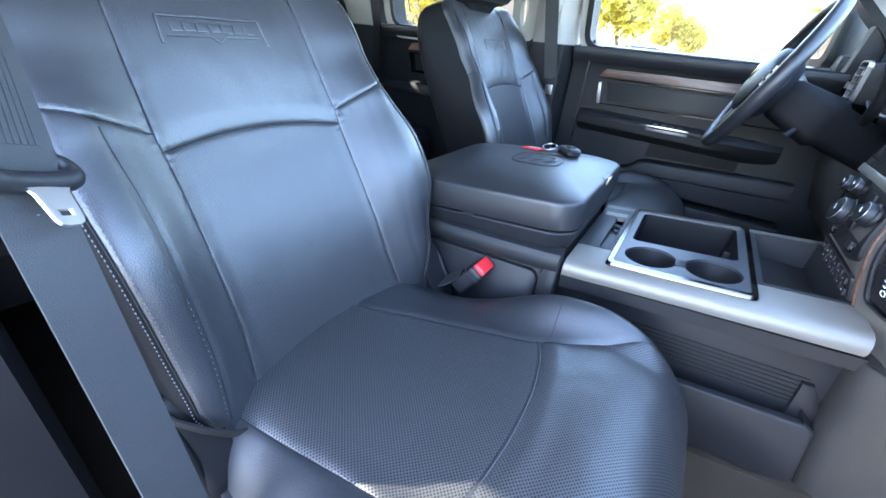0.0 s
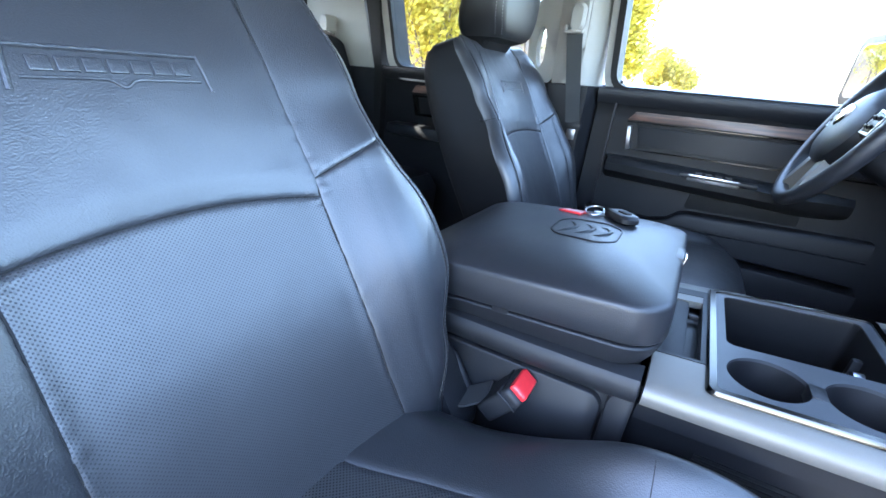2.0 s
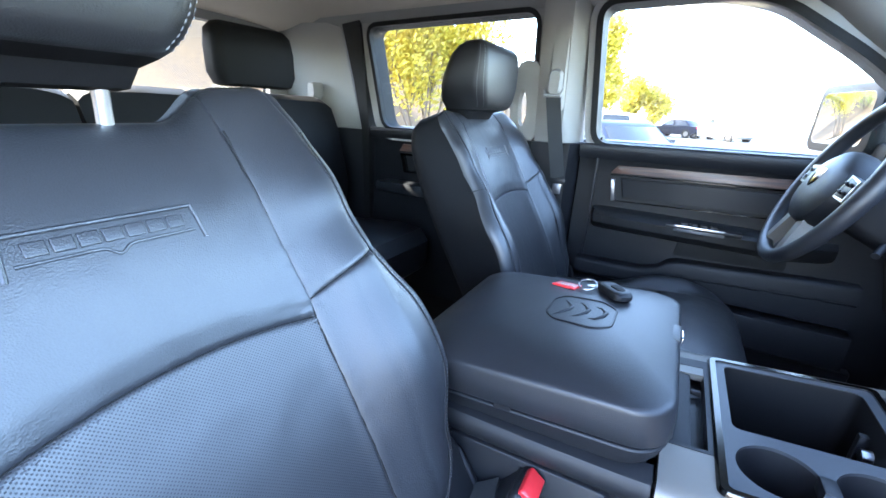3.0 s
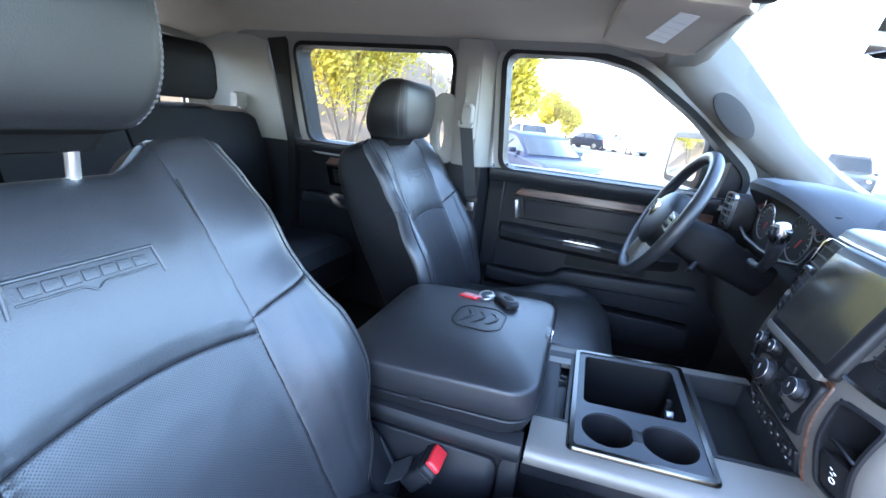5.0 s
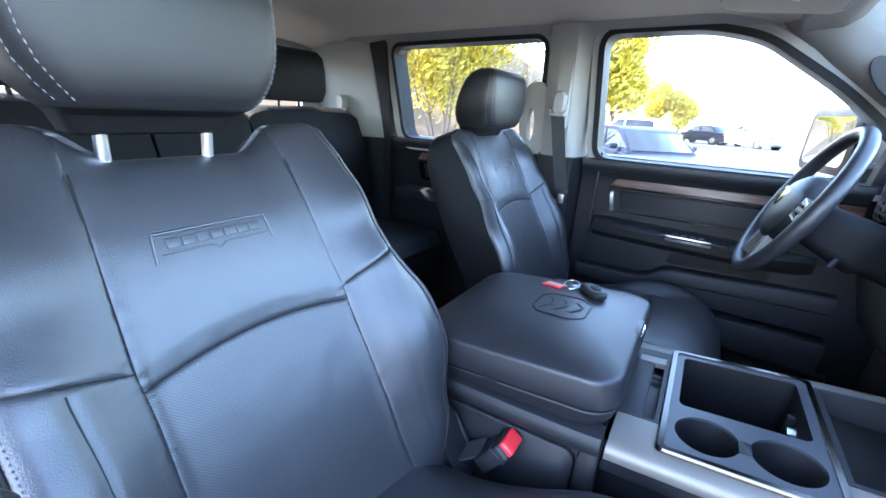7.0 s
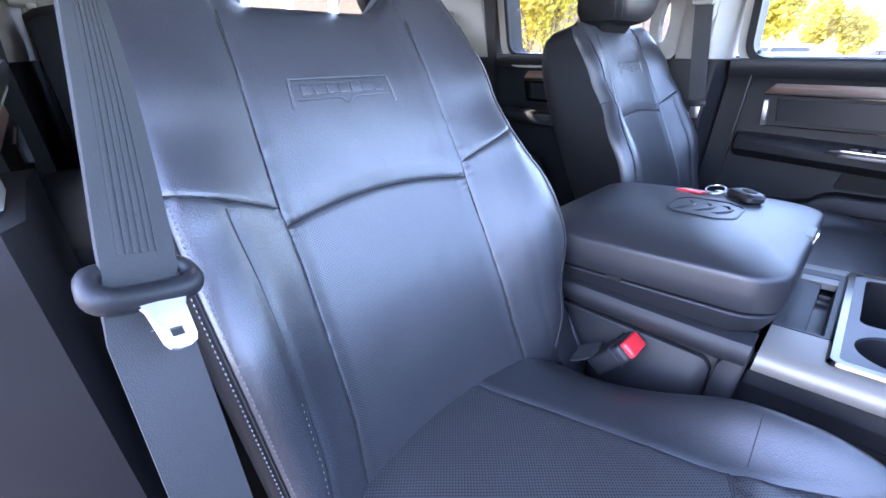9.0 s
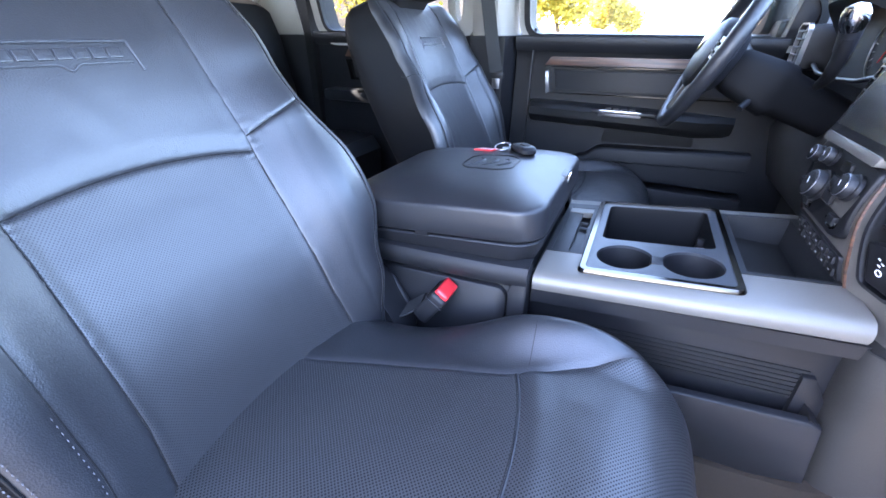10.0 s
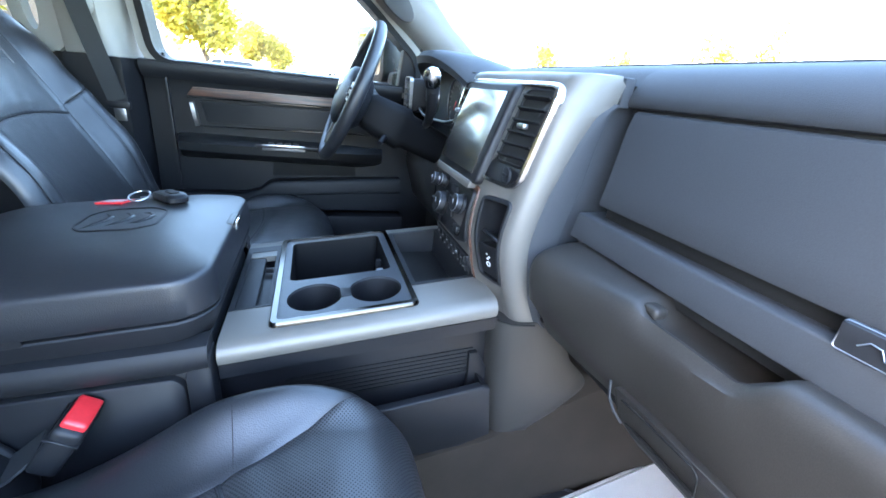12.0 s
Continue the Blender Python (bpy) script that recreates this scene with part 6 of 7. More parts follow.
# ---- steering ----
def steering():
    s = thing("steering_wheel", "black leather steering wheel with silver spokes", "steering wheel", (0.15, 0.484, 1.42))
    c, ax = Vector((0.148, 0.484, 1.425)), Vector((-0.92, 0, 0.39)).normalized()
    r, u = Vector((0, -1, 0)), Vector((0.39, 0, 0.92)).normalized()
    def W(a, b, d=0.0):
        return c + r * a + u * b + ax * d
    R = 0.182
    ring = [W(R * math.cos(math.tau * i / 64), R * math.sin(math.tau * i / 64)) for i in range(64)]
    rim = part("rim", tube(ring, [0.0155 + 0.002 * abs(math.cos(math.tau * i / 64)) ** 6 for i in range(64)], 16, True), LEATHER_SIDE, s, "black leather rim")
    hub = []
    for k, d in ((0.75, -0.05), (1.0, -0.03), (1.0, -0.005), (0.93, 0.012), (0.75, 0.022), (0.4, 0.028), (0.05, 0.029)):
        hub.append([W(a * k, b * k - 0.012, d + 0.004) for a, b in [(0.106 * math.cos(t) * (1 + 0.10 * math.sin(t)), 0.084 * math.sin(t) - 0.012 * abs(math.cos(t))) for t in [math.tau * i / 32 for i in range(32)]]])
    part("hub", loft(hub), PLASTIC, s, "black padded hub")
    badge = [(0, 0.022), (0.016, 0.018), (0.018, 0.0), (0.010, -0.016), (0, -0.024), (-0.010, -0.016), (-0.018, 0.0), (-0.016, 0.018)]
    part("badge", solid(badge, 0.02, 0.037, lambda a, b, d: W(a, b + 0.002, d), 0.003), CHROME, s, "plain chrome shield badge")
    for q in (-1, 1):
        sp = solid([(q * 0.06, 0.030), (q * 0.165, 0.018), (q * 0.176, -0.005), (q * 0.165, -0.025), (q * 0.06, -0.022)], -0.02, 0.010, W, 0.004)
        spoke = part("spoke", sp, PLASTIC, s)
        part("switch_pad", solid([(q * 0.104, 0.022), (q * 0.150, 0.016), (q * 0.153, -0.018), (q * 0.104, -0.016)], 0.0, 0.014, W, 0.003), PLASTIC_DK, spoke)
        part("pad_trim", plate([(q * 0.100, 0.026), (q * 0.155, 0.020), (q * 0.158, -0.022), (q * 0.100, -0.020)], [(q * 0.104, 0.022), (q * 0.150, 0.016), (q * 0.153, -0.018), (q * 0.104, -0.016)], 0.0, 0.0145, W), STEEL, spoke)
        for k in range(4):
            part("key", boxed(W(q * (0.117 + 0.022 * (k % 2)), 0.009 - 0.017 * (k // 2), 0.0155), (0.004, 0.018, 0.010), 0.002, 1, Matrix.Rotation(radians(-23), 4, "Y")), PLASTIC, spoke)
        low = [(q * 0.020, -0.06), (q * 0.052, -0.052), (q * 0.078, -0.163), (q * 0.055, -0.172)]
        part("lower_spoke", solid(low, -0.016, 0.008, W, 0.003), SILVER, s, "satin silver lower spoke")
    col = thing("steering_column", "black plastic steering column cover", "steering column", (0.3, 0.484, 1.35))
    rings = []
    for d, w, h in ((-0.045, 0.040, 0.04), (-0.06, 0.050, 0.050), (-0.14, 0.055, 0.058), (-0.165, 0.054, 0.060), (-0.18, 0.046, 0.050), (-0.30, 0.042, 0.045)):
        rings.append([W(a, b - 0.020, d) for a, b in rounded(2 * w, 2 * h, 0.028, 5)])
    part("cover", loft(rings), FLANK, col)
    part("tilt_lever", tube([W(0.07, -0.06, -0.12), W(0.10, -0.08, -0.11)], 0.007, 10), PLASTIC_DK, col)
    part("turn_stalk", tube([W(-0.07, 0.02, -0.09), W(-0.15, 0.04, -0.07), W(-0.18, 0.045, -0.06)], [0.008, 0.008, 0.010], 10), PLASTIC_DK, col)
    sh = thing("gear_lever", "column gear lever with chrome tipped knob", "gear lever", (0.30, 0.33, 1.38))
    part("stem", tube([(0.335, 0.37, 1.365), (0.315, 0.29, 1.375), (0.30, 0.215, 1.39), (0.293, 0.175, 1.42), (0.288, 0.158, 1.455)], [0.008, 0.009, 0.010, 0.011, 0.011], 14), PLASTIC_DK, sh, "black curved stem")
    part("sleeve", tube([(0.292, 0.172, 1.435), (0.287, 0.156, 1.468)], [0.013, 0.015], 16), LEATHER_SIDE, sh)
    part("knob", tube([(0.287, 0.156, 1.466), (0.284, 0.152, 1.475), (0.281, 0.148, 1.487), (0.279, 0.145, 1.496), (0.278, 0.144, 1.500)], [0.015, 0.0175, 0.0175, 0.013, 0.003], 20), CHROME, sh, "chrome knob cap")


steering()


# ---- rear seat ----
def rear_bench():
    b = thing("rear_bench", "black leather rear bench seat in shade, empty", "car seat", (-1.4, 0, 0.66))
    part("cushion", loft([[Vector((x, y, z)) for x, z in ((-1.62, 0.80), (-1.12, 0.80), (-1.05, 0.86), (-1.04, 0.98), (-1.08, 1.03), (-1.2, 1.04), (-1.55, 1.01), (-1.62, 0.98))] for y in (-0.78, -0.7, -0.26, -0.25, 0.25, 0.26, 0.70, 0.78)]), LEATHER, b)
    # Backrests and headrests carry the rear cabin's shade in a darker material.
    for y0, y1 in ((-0.76, -0.18), (-0.17, 0.17), (0.18, 0.76)):
        rings = []
        for t in (0, 0.04, 0.12, 0.5, 0.88, 0.96, 1.0):
            y, k = y0 + (y1 - y0) * t, 1 - 0.25 * (2 * t - 1) ** 8
            h = 1.575 - 0.03 * (2 * t - 1) ** 8
            rings.append([Vector((x, y, z)) for x, z in ((-1.66, 0.98), (-1.50 - 0.02 / k, 0.98), (-1.50 + 0.01 * k, 1.2), (-1.545 + 0.012 * k, 1.42), (-1.58, h - 0.02), (-1.62, h), (-1.69, h - 0.005), (-1.72, h - 0.05))])
        part("backrest", loft(rings), FLANK, b)
    for y in (-0.41, 0.39):
        rings = []
        for z, w, dp in ((1.592, 0.26, 0.07), (1.598, 0.30, 0.095), (1.635, 0.335, 0.11), (1.72, 0.335, 0.11), (1.775, 0.32, 0.095), (1.797, 0.28, 0.055), (1.802, 0.24, 0.02)):
            rings.append([Vector((-1.60 + a, y + c, z)) for a, c in rounded(dp, w, min(dp, w) * 0.36, 5)])
        hr = part("headrest", loft(rings), FLANK, b, "black padded rear headrest")
        for q in (-1, 1):
            part("post", tube([(-1.62, y + q * 0.05, 1.56), (-1.61, y + q * 0.05, 1.63)], 0.006, 10), CHROME, hr)
    return b


rear_bench()
for sign in (-1, 1):
    rb = thing("rear_seat_belt", "grey rear shoulder belt on the pillar", "seat belt", (-1.66, sign * 0.76, 1.2), group="rear seat belts")
    part("ring_cap", loft([[Vector((-1.665 + a * k, sign * (0.755 - d), 1.60 + c * k)) for a, c in rounded(0.05, 0.075, 0.02, 5)] for k, d in ((1.0, -0.02), (1.0, 0.025), (0.8, 0.035))]), TRIM, rb, "pale grey belt ring cap")
    part("ring_bar", boxed((-1.665, sign * 0.735, 1.565), (0.07, 0.02, 0.014), 0.004), TRIM, rb)
    part("webbing", strap([(-1.665, sign * 0.738, 1.565), (-1.645, sign * 0.745, 1.40), (-1.60, sign * 0.76, 1.20), (-1.56, sign * 0.77, 1.0)], (1, 0, 0), 0.047), WEB, rb, "dark woven webbing")


# ---- visor, mirror, grilles ----
def visor():
    v = thing("sun_visor", "beige cloth sun visor folded up with label", "sun visor", (0.0, 0.42, 1.87))
    w = lambda x, y, d: Vector((x, y, 1.872 - 0.10 * x - d))
    out = [(-0.10, 0.60), (-0.115, 0.56), (-0.075, 0.16), (-0.05, 0.14), (0.12, 0.14), (0.14, 0.17), (0.13, 0.58), (0.11, 0.62), (-0.06, 0.625)]
    part("panel", solid(dense(out, 0.03), -0.012, 0.012, w, 0.006), CLOTH, v, "beige cloth covered panel")
    lab = part("label", solid([(-0.012, 0.458), (0.037, 0.495), (0.062, 0.223), (0.025, 0.21)], 0.0, 0.0135, w), PRINT, v, "white warning label with unreadable lines")
    for k in range(4):
        t = (k + 0.8) / 5.0
        a, b = Vector((-0.006, 0.452)).lerp(Vector((0.027, 0.22)), t), Vector((0.036, 0.482)).lerp(Vector((0.058, 0.232)), t)
        part("label_line", solid([tuple(a), tuple(b), tuple(b + Vector((0, -0.0011))), tuple(a + Vector((0, -0.0011)))], 0.012, 0.0138, w), MARK, lab)
    part("pivot", tube([(0.125, 0.66, 1.868), (0.125, 0.56, 1.852), (0.13, 0.18, 1.85)], 0.006, 10), TRIM, v)
    part("clip", boxed((0.135, 0.12, 1.862), (0.035, 0.03, 0.02), 0.006), PLASTIC, v)
    return v


visor()
m = thing("rear_view_mirror", "black framed rear view mirror on the windscreen", "mirror", (0.36, 0.0, 1.78))
turn = Matrix.Rotation(radians(14), 4, "Z") @ Matrix.Rotation(radians(10), 4, "Y")
part("shell", boxed((0.31, -0.065, 1.805), (0.035, 0.26, 0.085), 0.018, 3, turn), PLASTIC_DK, m)
part("glass", boxed((0.2915, -0.0695, 1.8015), (0.004, 0.243, 0.070), 0.0015, 1, turn), MIRROR, m, "mirror glass")
part("arm", tube([(0.32, -0.05, 1.82), (0.30, -0.04, 1.85), (0.27, -0.03, 1.87)], 0.009, 10), PLASTIC_DK, m)

sp = []
for z in range(24):
    t = math.tau * z / 24
    a, b = 0.088 * math.cos(t), 0.036 * math.sin(t)
    sp.append((0.302 + 0.72 * a + 0.62 * b, 1.712 - 0.66 * a + 0.72 * b))
grille = solo("speaker_grille", solid(sp, 0.080, 0.0935, lambda x, z, d: Vector((x, lean(x, z) - d, z)), 0.003), principled("grey_grille", (0.05, 0.048, 0.046), 0.8, vary=0.1, fine=900, bump=1.0, bump_scale=600), "oval grey speaker grille on the front pillar", "speaker grille")

om = thing("wing_mirror", "black wing mirror outside the driver window", "mirror", (0.40, 1.0, 1.45))
mt = Matrix.Translation((0.285, 1.105, 1.56)) @ Matrix.Rotation(radians(15), 4, "Z")
part("shell", loft([[mt @ Vector((x, a * k, b * k)) for a, b in rounded(0.30, 0.21, 0.035, 5)] for x, k in ((-0.016, 0.94), (-0.014, 0.97), (0.0, 1.0), (0.006, 1.0), (0.06, 0.98), (0.10, 0.8), (0.12, 0.5))]), PLASTIC_DK, om)
part("glass", loft([[mt @ Vector((x, a * k, b * k)) for a, b in rounded(0.245, 0.155, 0.025, 5)] for x, k in ((-0.012, 1.0), (-0.0175, 1.0), (-0.018, 0.98))]), MIRROR, om, "mirror glass")
part("foot", boxed((0.37, 0.96, 1.47), (0.08, 0.14, 0.06), 0.02), PLASTIC_DK, om)
solo("trim_mirror_sail", solid(dense([(0.345, 1.445), (0.60, 1.445), (0.60, 1.50), (0.45, 1.63), (0.375, 1.665), (0.36, 1.60)], 0.04), 0.0, 0.05, lambda x, z, d: Vector((x, lean(x, z) - d + 0.02, z)), 0.006), PLASTIC_DK, "black mirror corner trim", "wall trim", "structure")


mat_spin = Matrix.Translation((0.72, -0.487, 0.010)) @ Matrix.Rotation(radians(7), 4, "Z")
lower_mat = thing("floor_mat", "dark ribbed rubber floor mat with pale edge in the footwell", "floor mat", (0.45, -0.5, 0.66))
mat_line = round_corners([(0.16, -0.205), (0.29, -0.195), (0.505, -0.168), (0.606, -0.239), (0.68, -0.30), (0.70, -0.76), (0.16, -0.76)], 0.03, 4)
part("sheet", solid(mat_line, 0.0, 0.009, lambda x, y, d: Vector((x, y, 0.661 + d)), 0.003), principled("dark_mat_rubber", (0.030, 0.032, 0.036), 0.45, vary=0.3, coarse=9, fine=400, bump=0.4), lower_mat)
part("raised_edge", tube([Vector((x, y, 0.6695)) for x, y in shrink(mat_line, 0.006)], 0.0035, 8, True), INSERT, lower_mat, "rounded paler edge")
mat = thing("floor_mat", "white paper floor mat in the passenger footwell", "floor mat", (0.62, -0.5, 0.66))
part("sheet", loft([[mat_spin @ Vector((a * k, b * k, z)) for a, b in rounded(0.46, 0.53, 0.01, 5)] for z, k in ((0.661, 1.0), (0.672, 1.0), (0.674, 0.985))]), principled("white_paper_mat", (0.72, 0.72, 0.71), 0.85, vary=0.15, coarse=9, fine=500, bump=0.6), mat)
part("raised_edge", tube([mat_spin @ Vector((p, q, 0.675)) for p, q in rounded(0.44, 0.51, 0.01, 5)], 0.002, 8, True), TRIM, mat)


def pedal(name, label, y, w, h, z):
    p = thing(name, label, "pedal", (0.66, y, z))
    tilt = Matrix.Rotation(radians(-32), 4, "Y")
    part("pad", boxed((0.64, y, z), (0.014, w, h), 0.005, 2, tilt), RUBBER, p, "black rubber pad")
    for k in range(4):
        part("rib", boxed((0.633, y, z - 0.35 * h + 0.7 * h * k / 3), (0.008, w * 0.85, 0.006), 0.002, 1, tilt), RUBBER, p)
    part("arm", tube([(0.65, y, z), (0.70, y, z + 0.10), (0.72, y, z + 0.24)], 0.009, 10), PLASTIC_DK, p)


pedal("brake_pedal", "black rubber brake pedal in the driver footwell", 0.46, 0.12, 0.06, 0.86)
pedal("accelerator_pedal", "black rubber accelerator pedal in the driver footwell", 0.30, 0.06, 0.13, 0.82)


# ---- outside ----
solo("ground", boxed((0, 0, -0.05), (900, 900, 0.1), 0), ASPHALT, "pale sunlit asphalt car park", "ground", "structure")


def hill():
    verts, faces = [], []
    n = 36
    for i in range(n + 1):
        for j in range(n + 1):
            x, y = -8 - 130 * (i / n) ** 2, -90 + 170 * j / n
            z = -0.02 + 13 * smooth(-7, -31, x) * (0.75 + 0.25 * math.sin(y * 0.05)) + 0.5 * noise.noise((x * 0.1, y * 0.1, 0))
            verts.append((x, y, max(-0.03, z) if i else -0.06))
    for i in range(n):
        for j in range(n):
            a = i * (n + 1) + j
            faces.append((a, a + 1, a + n + 2, a + n + 1))
    return verts, faces


solo("ground_hill", hill(), DRYGRASS, "golden dry grass slope behind the truck", "hill", "structure")


def parked_car(at, heading, paint, label, high=1.45, long=4.6, wide=1.82, suv=False):
    """A parked car: lofted body, glass house, wheels, lamps. heading: degrees, 0 faces +x."""
    c = thing("parked_car", label, "car", at, group="parked cars")
    m = pose(*at, 0, 0, heading)
    hl, hw = long / 2, wide / 2
    bonnet = 0.98 if suv else 0.86
    deck = bonnet + 0.05 if suv else 0.98
    body = [(-hl, 0.45), (-hl + 0.03, 0.75), (-hl + 0.1, deck), (-0.9 if not suv else -hl + 0.15, deck + 0.02), (0.75, bonnet + 0.06), (hl - 0.5, bonnet - 0.03), (hl - 0.12, bonnet - 0.16), (hl, 0.62), (hl - 0.02, 0.34), (hl - 0.35, 0.24), (-hl + 0.35, 0.24)]
    rings = []
    for t, k, dz in ((-1.0, 0.90, 0.04), (-0.97, 0.97, 0.02), (-0.85, 1.0, 0), (0.85, 1.0, 0), (0.97, 0.97, 0.02), (1.0, 0.90, 0.04)):
        rings.append([m @ Vector((x * k, t * hw, z - dz if z > 0.5 else z + dz)) for x, z in body])
    part("body", loft(rings), paint, c)
    if suv:
        house = [(-hl + 0.12, deck - 0.05), (-hl + 0.32, high - 0.06), (-hl + 0.6, high), (0.25, high - 0.01), (0.45, high - 0.07), (1.02, bonnet + 0.03)]
    else:
        house = [(-1.55, deck - 0.03), (-1.05, high - 0.08), (-0.6, high), (0.1, high - 0.01), (0.35, high - 0.07), (1.05, bonnet + 0.04)]
    cab = [[m @ Vector((x * (1 - 0.03 * a), t * hw * (0.98 - 0.20 * (z - 0.95) / (high - 0.95)) , z)) for x, z in house] for t, a in ((-0.94, 1), (-0.90, 0), (0.90, 0), (0.94, 1))]
    part("cabin", loft(cab), paint, c)
    for q in (-1, 1):
        lo, hi = 0.2, 0.86
        pts = []
        for x, z in house:
            z2 = deck + (z - deck) * 0.84 if z > deck else deck + 0.02
            pts.append((x * 0.9, z2))
        part("side_window", solid(pts, 0.0, 0.012, lambda x, z, d: m @ Vector((x, q * (hw * (0.925 - 0.19 * (z - 0.95) / (high - 0.95)) + d), z)), 0.004), CARGLASS, c, "dark side windows")
        part("pillar", boxed(m @ Vector((-0.1, q * hw * 0.9, (deck + high) / 2)), (0.08, 0.03, high - deck), 0.01, 1, Matrix.Rotation(radians(heading), 4, "Z")), paint, c)
        for x in (-hl + 0.85, hl - 0.85):
            n = 24
            ctr = m @ Vector((x, q * (hw - 0.09), 0.33))
            axis = (m.to_3x3() @ Vector((0, q, 0)))
            wh = part("wheel", tube([ctr - axis * 0.10, ctr - axis * 0.09, ctr + axis * 0.09, ctr + axis * 0.10], [0.28, 0.33, 0.33, 0.28], n), RUBBER, c)
            part("rim", tube([ctr + axis * 0.095, ctr + axis * 0.108], [0.22, 0.19], n), STEEL, wh)
            part("wheel_arch", tube([ctr - axis * 0.06, ctr + axis * 0.096], [0.385, 0.375], n), RUBBER, c)
        part("headlamp", boxed(m @ Vector((hl - 0.22, q * (hw - 0.26), 0.70)), (0.34, 0.30, 0.13), 0.05, 2, Matrix.Rotation(radians(heading - q * 22), 4, "Z")), principled("lamp_glass", (0.7, 0.72, 0.75), 0.1, vary=0.05, bump=0, coat=1.0), c, "clear headlamp")
        part("tail_lamp", boxed(m @ Vector((-hl + 0.08, q * (hw - 0.18), 0.85)), (0.12, 0.26, 0.16), 0.03, 2, Matrix.Rotation(radians(heading), 4, "Z")), RED, c)
        part("door_mirror", boxed(m @ Vector((0.62, q * (hw + 0.08), 1.02)), (0.12, 0.18, 0.12), 0.04, 2, Matrix.Rotation(radians(heading), 4, "Z")), paint, c)
        part("door_handle", boxed(m @ Vector((-0.35, q * (hw + 0.005), 0.86)), (0.18, 0.02, 0.03), 0.008, 1, Matrix.Rotation(radians(heading), 4, "Z")), CHROME, c)
    g = part("grille", boxed(m @ Vector((hl - 0.02, 0, 0.66)), (0.08, wide * 0.46, 0.20), 0.03, 2, Matrix.Rotation(radians(heading), 4, "Z")), PLASTIC_DK, c)
    for k in range(3):
        part("grille_bar", boxed(m @ Vector((hl + 0.022, 0, 0.60 + 0.06 * k)), (0.012, wide * 0.44, 0.016), 0.004, 1, Matrix.Rotation(radians(heading), 4, "Z")), CHROME, g)
    part("bumper_slot", boxed(m @ Vector((hl - 0.03, 0, 0.40)), (0.08, wide * 0.55, 0.10), 0.03, 2, Matrix.Rotation(radians(heading), 4, "Z")), PLASTIC_DK, c)
    ws = [(-0.72 * hw, 0), (0.72 * hw, 0), (0.82 * hw, 1), (-0.82 * hw, 1)]
    x0, z0, x1, z1 = house[4][0], house[4][1], house[5][0], house[5][1]
    part("windscreen", solid([(a, 0.12 + 0.78 * b) for a, b in ws], 0.0, 0.012, lambda y, t, d: m @ Vector((x0 + (x1 - x0) * t + d, y, z0 + (z1 - z0) * t + d)), 0.004), CARGLASS, c, "dark windscreen")
    return c


parked_car((-1.55, 10.2, 0), -50, PAINT_B, "blue saloon car parked beside the truck", 1.44, 4.6)
parked_car((-5.2, 29.5, 0), 178, PAINT_W, "white off-roader parked across the lane", 1.75, 4.6, 1.85, True)
parked_car((2.3, 39.0, 0), 135, PAINT_W, "white minivan parked across the lane", 1.75, 4.9, 1.9, True)
parked_car((-0.8, 41.0, 0), 150, PAINT_B, "blue car parked behind the minivan", 1.5, 4.4, 1.8)
parked_car((11.6, 24.5, 0), 250, PAINT_K, "dark off-roader with chrome grille facing the truck", 1.80, 4.8, 1.95, True)


def tree(at, high, spread, leaf, label, seed, leaves=2600, base=0.25, stems=1, size=0.09, slim=1.0):
    """A tapered trunk with limbs and a ragged crown of separate leaves."""
    rnd = random.Random(seed)
    t = thing("tree", label, "tree", at, group="trees round the car park")
    o = Vector(at)
    tips, wv, wf = [], [], []
    def limb(p, way, length, r, depth):
        pts, rad = [p], [r]
        q, w = p.copy(), way.copy()
        k = 5
        for i in range(k):
            w = (w + Vector((rnd.uniform(-1, 1), rnd.uniform(-1, 1), rnd.uniform(-0.3, 0.5))) * 0.16).normalized()
            q = q + w * length / k
            pts.append(q.copy())
            rad.append(max(0.006, r * (1 - 0.62 * (i + 1) / k)))
        v, f = tube(pts, rad, 7)
        n = len(wv)
        wv.extend(v)
        wf.extend(tuple(i + n for i in g) for g in f)
        if depth <= 1:
            tips.extend(pts[2:])
        if depth:
            for _ in range(4 if depth > 1 else 3):
                s = rnd.randint(2, k)
                a = rnd.uniform(0, math.tau)
                out = Vector((math.cos(a) * spread / high, math.sin(a) * spread / high, rnd.uniform(0.25, 0.9) * slim)).normalized()
                limb(pts[s], (w * 0.4 + out).normalized(), length * rnd.uniform(0.45, 0.68), rad[s] * 0.65, depth - 1)
    for k in range(stems):
        a = math.tau * k / max(1, stems)
        off = Vector((math.cos(a), math.sin(a), 0)) * (0.18 if stems > 1 else 0)
        limb(o + off - Vector((0, 0, 0.1)), Vector((off.x * 0.9, off.y * 0.9, 1)).normalized(), high * (0.55 if stems == 1 else 0.62), 0.022 * high / (1 if stems == 1 else 2.2), 2)
    part("trunk", (wv, wf), BARK, t, "brown branching trunk")
    lv, lf = [], []
    for _ in range(leaves):
        c = rnd.choice(tips) + Vector((rnd.gauss(0, 1), rnd.gauss(0, 1), rnd.gauss(0, 0.9))) * 0.075 * high * 0.8
        if c.z < base * high:
            continue
        n1 = Vector((rnd.gauss(0, 1), rnd.gauss(0, 1), rnd.gauss(0, 1))).normalized()
        a = n1.orthogonal().normalized()
        b = n1.cross(a)
        s = size * rnd.uniform(0.6, 1.4)
        k = len(lv)
        lv += [c - a * s, c + b * s * 0.45, c + a * s, c - b * s * 0.45]
        lf.append((k, k + 1, k + 2, k + 3))
    part("crown", (lv, lf), leaf, t, "loose crown of separate leaves")
    return t


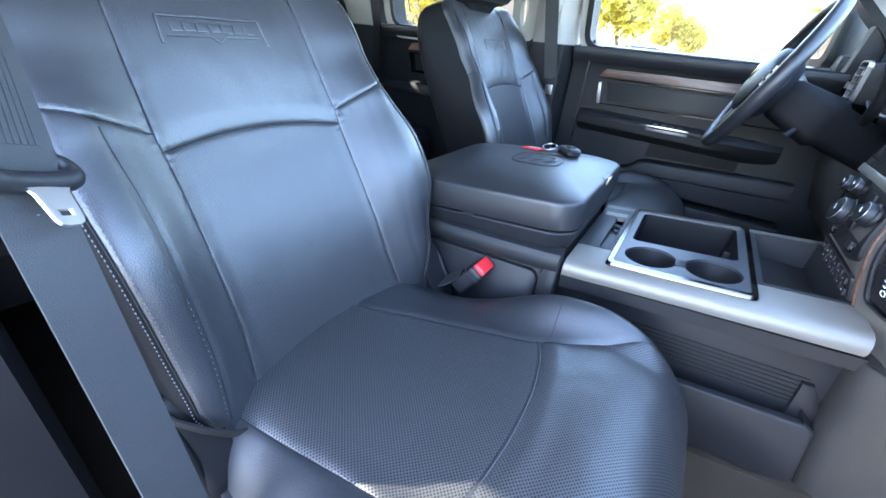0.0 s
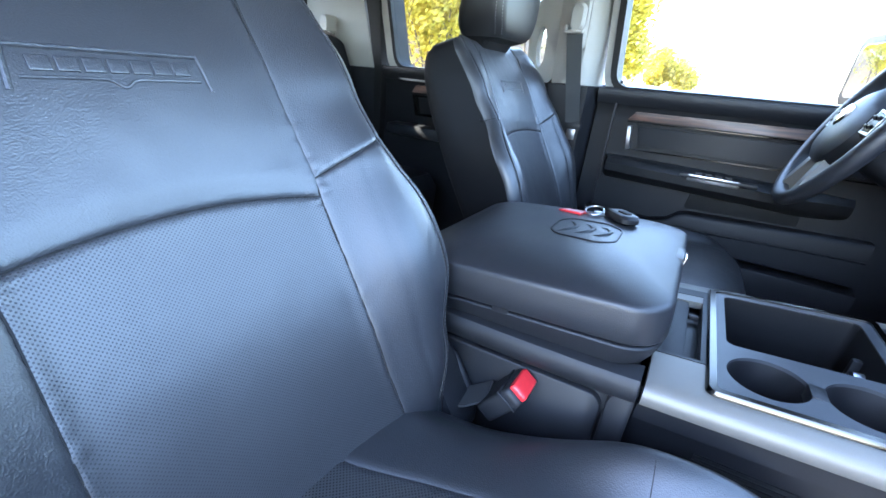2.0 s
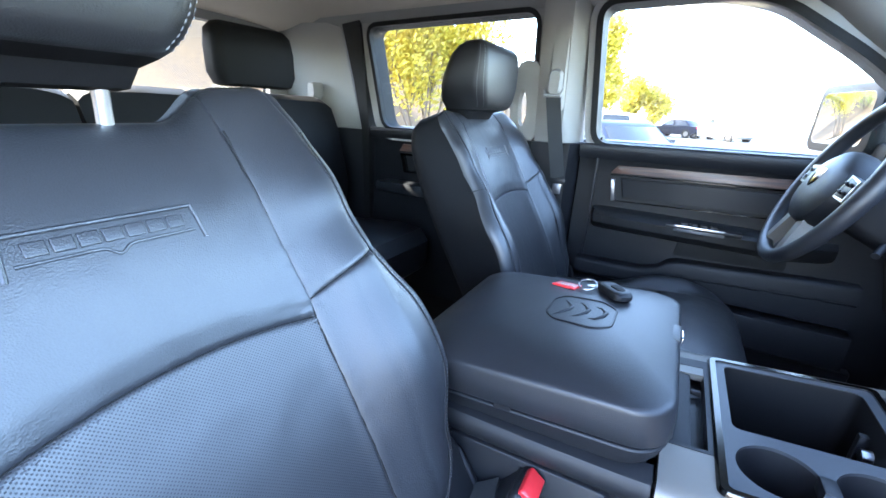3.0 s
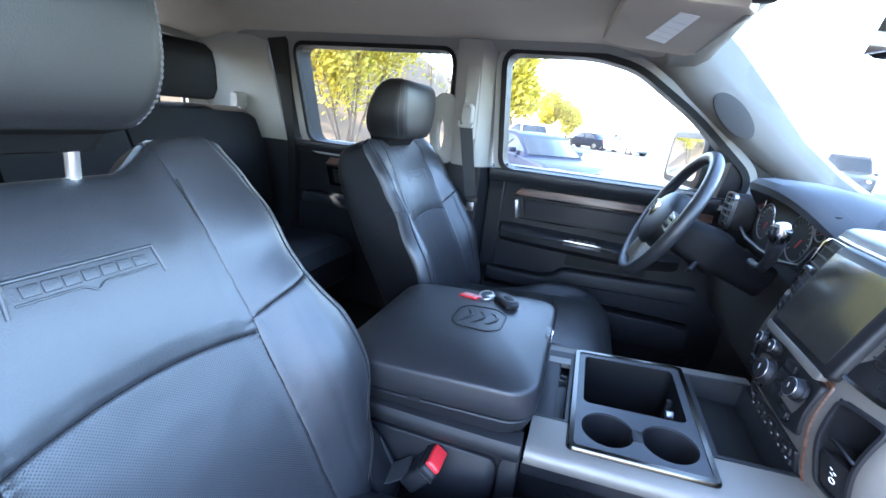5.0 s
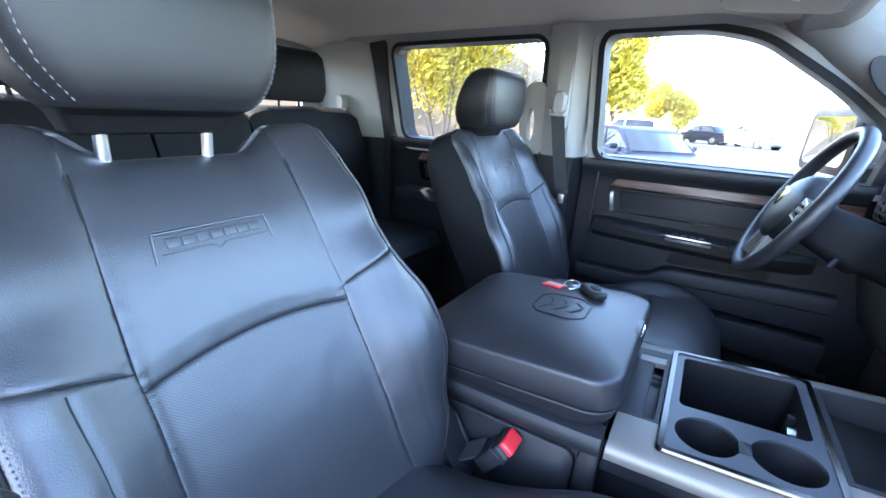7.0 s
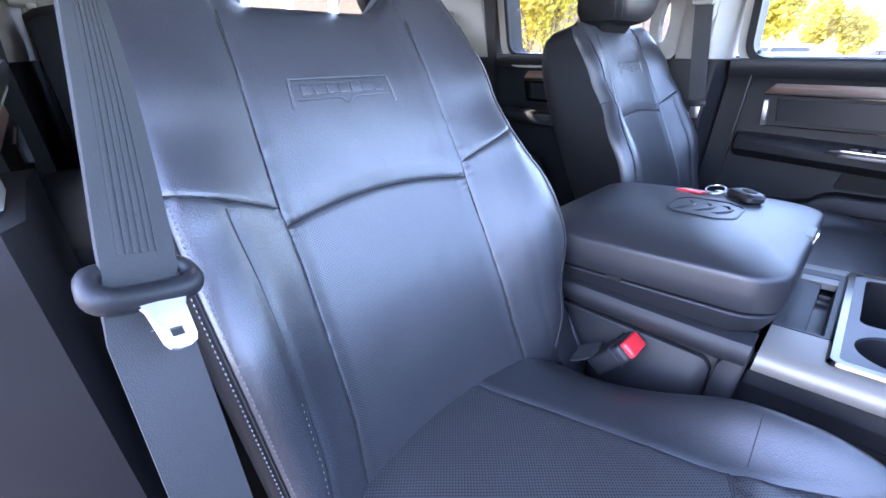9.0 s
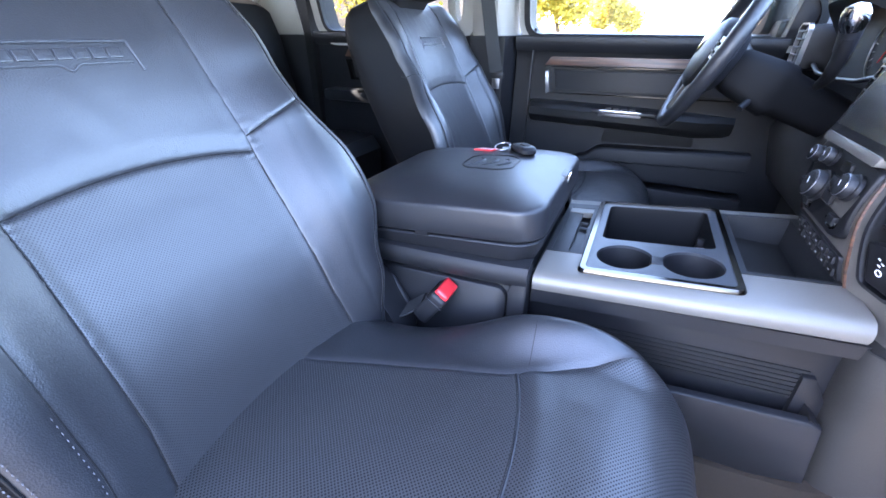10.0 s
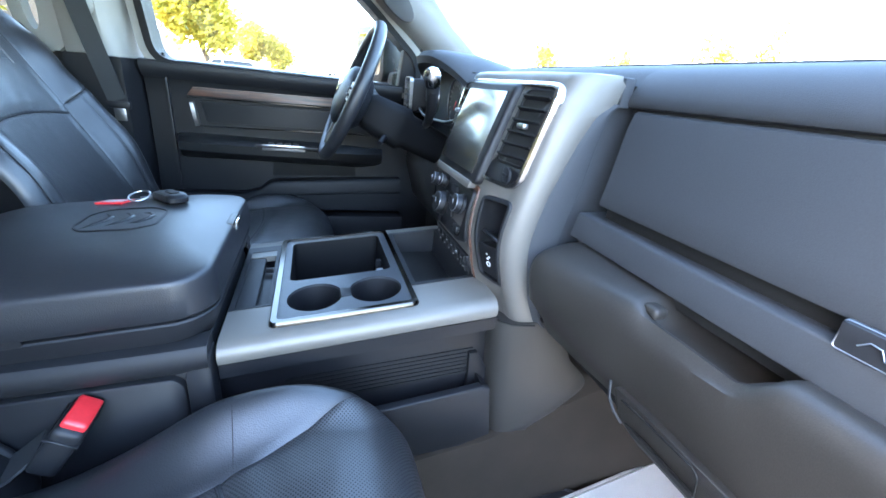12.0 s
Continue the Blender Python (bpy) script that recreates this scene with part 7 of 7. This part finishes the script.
tree((-8.3, 11.6, 0), 5.6, 3.6, LEAF_Y, "many-stemmed yellow-green shrub tree in the planting bed", 3, 15000, 0.10, 6, 0.085, 1.6)
tree((-6.4, 15.5, 0), 7.0, 3.2, LEAF_G, "sparse autumn tree with bare twigs", 5, 1500, 0.3, 2, 0.08)
tree((-14.0, 13.0, 0), 7.0, 3.0, LEAF_G, "sparse autumn tree with bare twigs", 15, 1600, 0.3, 1, 0.08)
tree((-6.6, 33.0, 0), 9.0, 6.0, LEAF_Y, "rounded yellow-green street tree", 7, 20000, 0.15, 1, 0.18)
tree((-4.2, 39.0, 0), 4.7, 3.2, LEAF_Y, "small yellow-green street tree", 10, 8000, 0.2, 1, 0.15)
tree((-2.7, 39.0, 0), 5.2, 2.2, LEAF_Y, "slender yellow street tree", 9, 6000, 0.12, 1, 0.14, 2.0)
tree((15.0, 25.0, 0), 5.4, 2.6, LEAF_Y, "yellow tree beyond the car park", 8, 2200, 0.1, 1, 0.15)
tree((21.5, 25.0, 0), 6.2, 3.0, LEAF_Y, "yellow tree beyond the car park", 11, 2200, 0.1, 1, 0.15)
tree((29.5, 25.5, 0), 7.0, 4.0, LEAF_Y, "yellow tree beyond the car park", 12, 2800, 0.08, 2, 0.16)
tree((34.0, 25.0, 0), 10.2, 2.0, LEAF_Y, "tall slender yellow tree beyond the car park", 13, 2600, 0.1, 1, 0.17, 2.2)
tree((30.0, 12.0, 0), 4.6, 3.0, LEAF_G, "low green tree beyond the car park", 14, 2200, 0.08, 2, 0.16)
for k, (x, y, h, lf) in enumerate(((-24.0, 12.0, 6.5, LEAF_G), (-40.0, -2.0, 7.0, LEAF_Y), (-20.0, 24.0, 6.0, LEAF_Y), (-46.0, -16.0, 7.0, LEAF_G), (-46.0, -30.0, 8.0, LEAF_G), (-44.0, 8.0, 7.0, LEAF_G))):
    tree((x, y, 13 * smooth(-7, -31, x) * 0.75), h, 3.2, lf, "autumn tree on the grass slope", 21 + k, 2200, 0.2, 1, 0.15)


# ---- plain outer body of the pickup, which carries the cab ----
def pickup_body():
    p = thing("pickup_body", "dark painted pickup body standing on four wheels", "pickup truck", (0, 0, 0))
    hood = [[Vector((x, y, z)) for x, z in ((1.06, 1.22), (1.06, 0.55), (2.25, 0.50), (2.42, 0.62), (2.42, 1.0), (2.30, 1.13), (1.7, 1.20))] for y in (-0.98, -0.90, 0.90, 0.98)]
    part("hood", loft(hood), PAINT_K, p)
    part("grille", boxed((2.42, 0, 0.86), (0.05, 1.2, 0.36), 0.03), CHROME, p)
    part("chassis", boxed((-0.9, 0, 0.50), (4.4, 1.3, 0.20), 0.03), RUBBER, p)
    for q in (-1, 1):
        part("bed_side", boxed((-2.95, q * 0.93, 0.95), (2.0, 0.08, 0.62), 0.03), PAINT_K, p)
        part("rocker", boxed((-0.5, q * 0.97, 0.56), (2.9, 0.05, 0.16), 0.02), PAINT_K, p)
        for x in (1.75, -2.85):
            c = Vector((x, q * 0.84, 0.40))
            wh = part("wheel", tube([c - Vector((0, 0.13, 0)), c - Vector((0, 0.11, 0)), c + Vector((0, 0.11, 0)), c + Vector((0, 0.13, 0))], [0.34, 0.40, 0.40, 0.34], 28), RUBBER, p)
            part("rim", tube([c + Vector((0, q * 0.12, 0)), c + Vector((0, q * 0.135, 0))], [0.26, 0.22], 24), STEEL, wh)
    part("bed_floor", boxed((-2.95, 0, 0.67), (2.0, 1.80, 0.06), 0.01), PAINT_K, p)
    part("tailgate", boxed((-3.93, 0, 0.95), (0.06, 1.80, 0.62), 0.02), PAINT_K, p)
    left = part("door_skin", boxed((-0.47, 0.955, 1.05), (2.75, 0.05, 0.82), 0.02), PAINT_K, p)
    right = part("door_skin", boxed((-1.17, -0.955, 1.05), (1.38, 0.05, 0.82), 0.02), PAINT_K, p)
    return p


pickup_body()
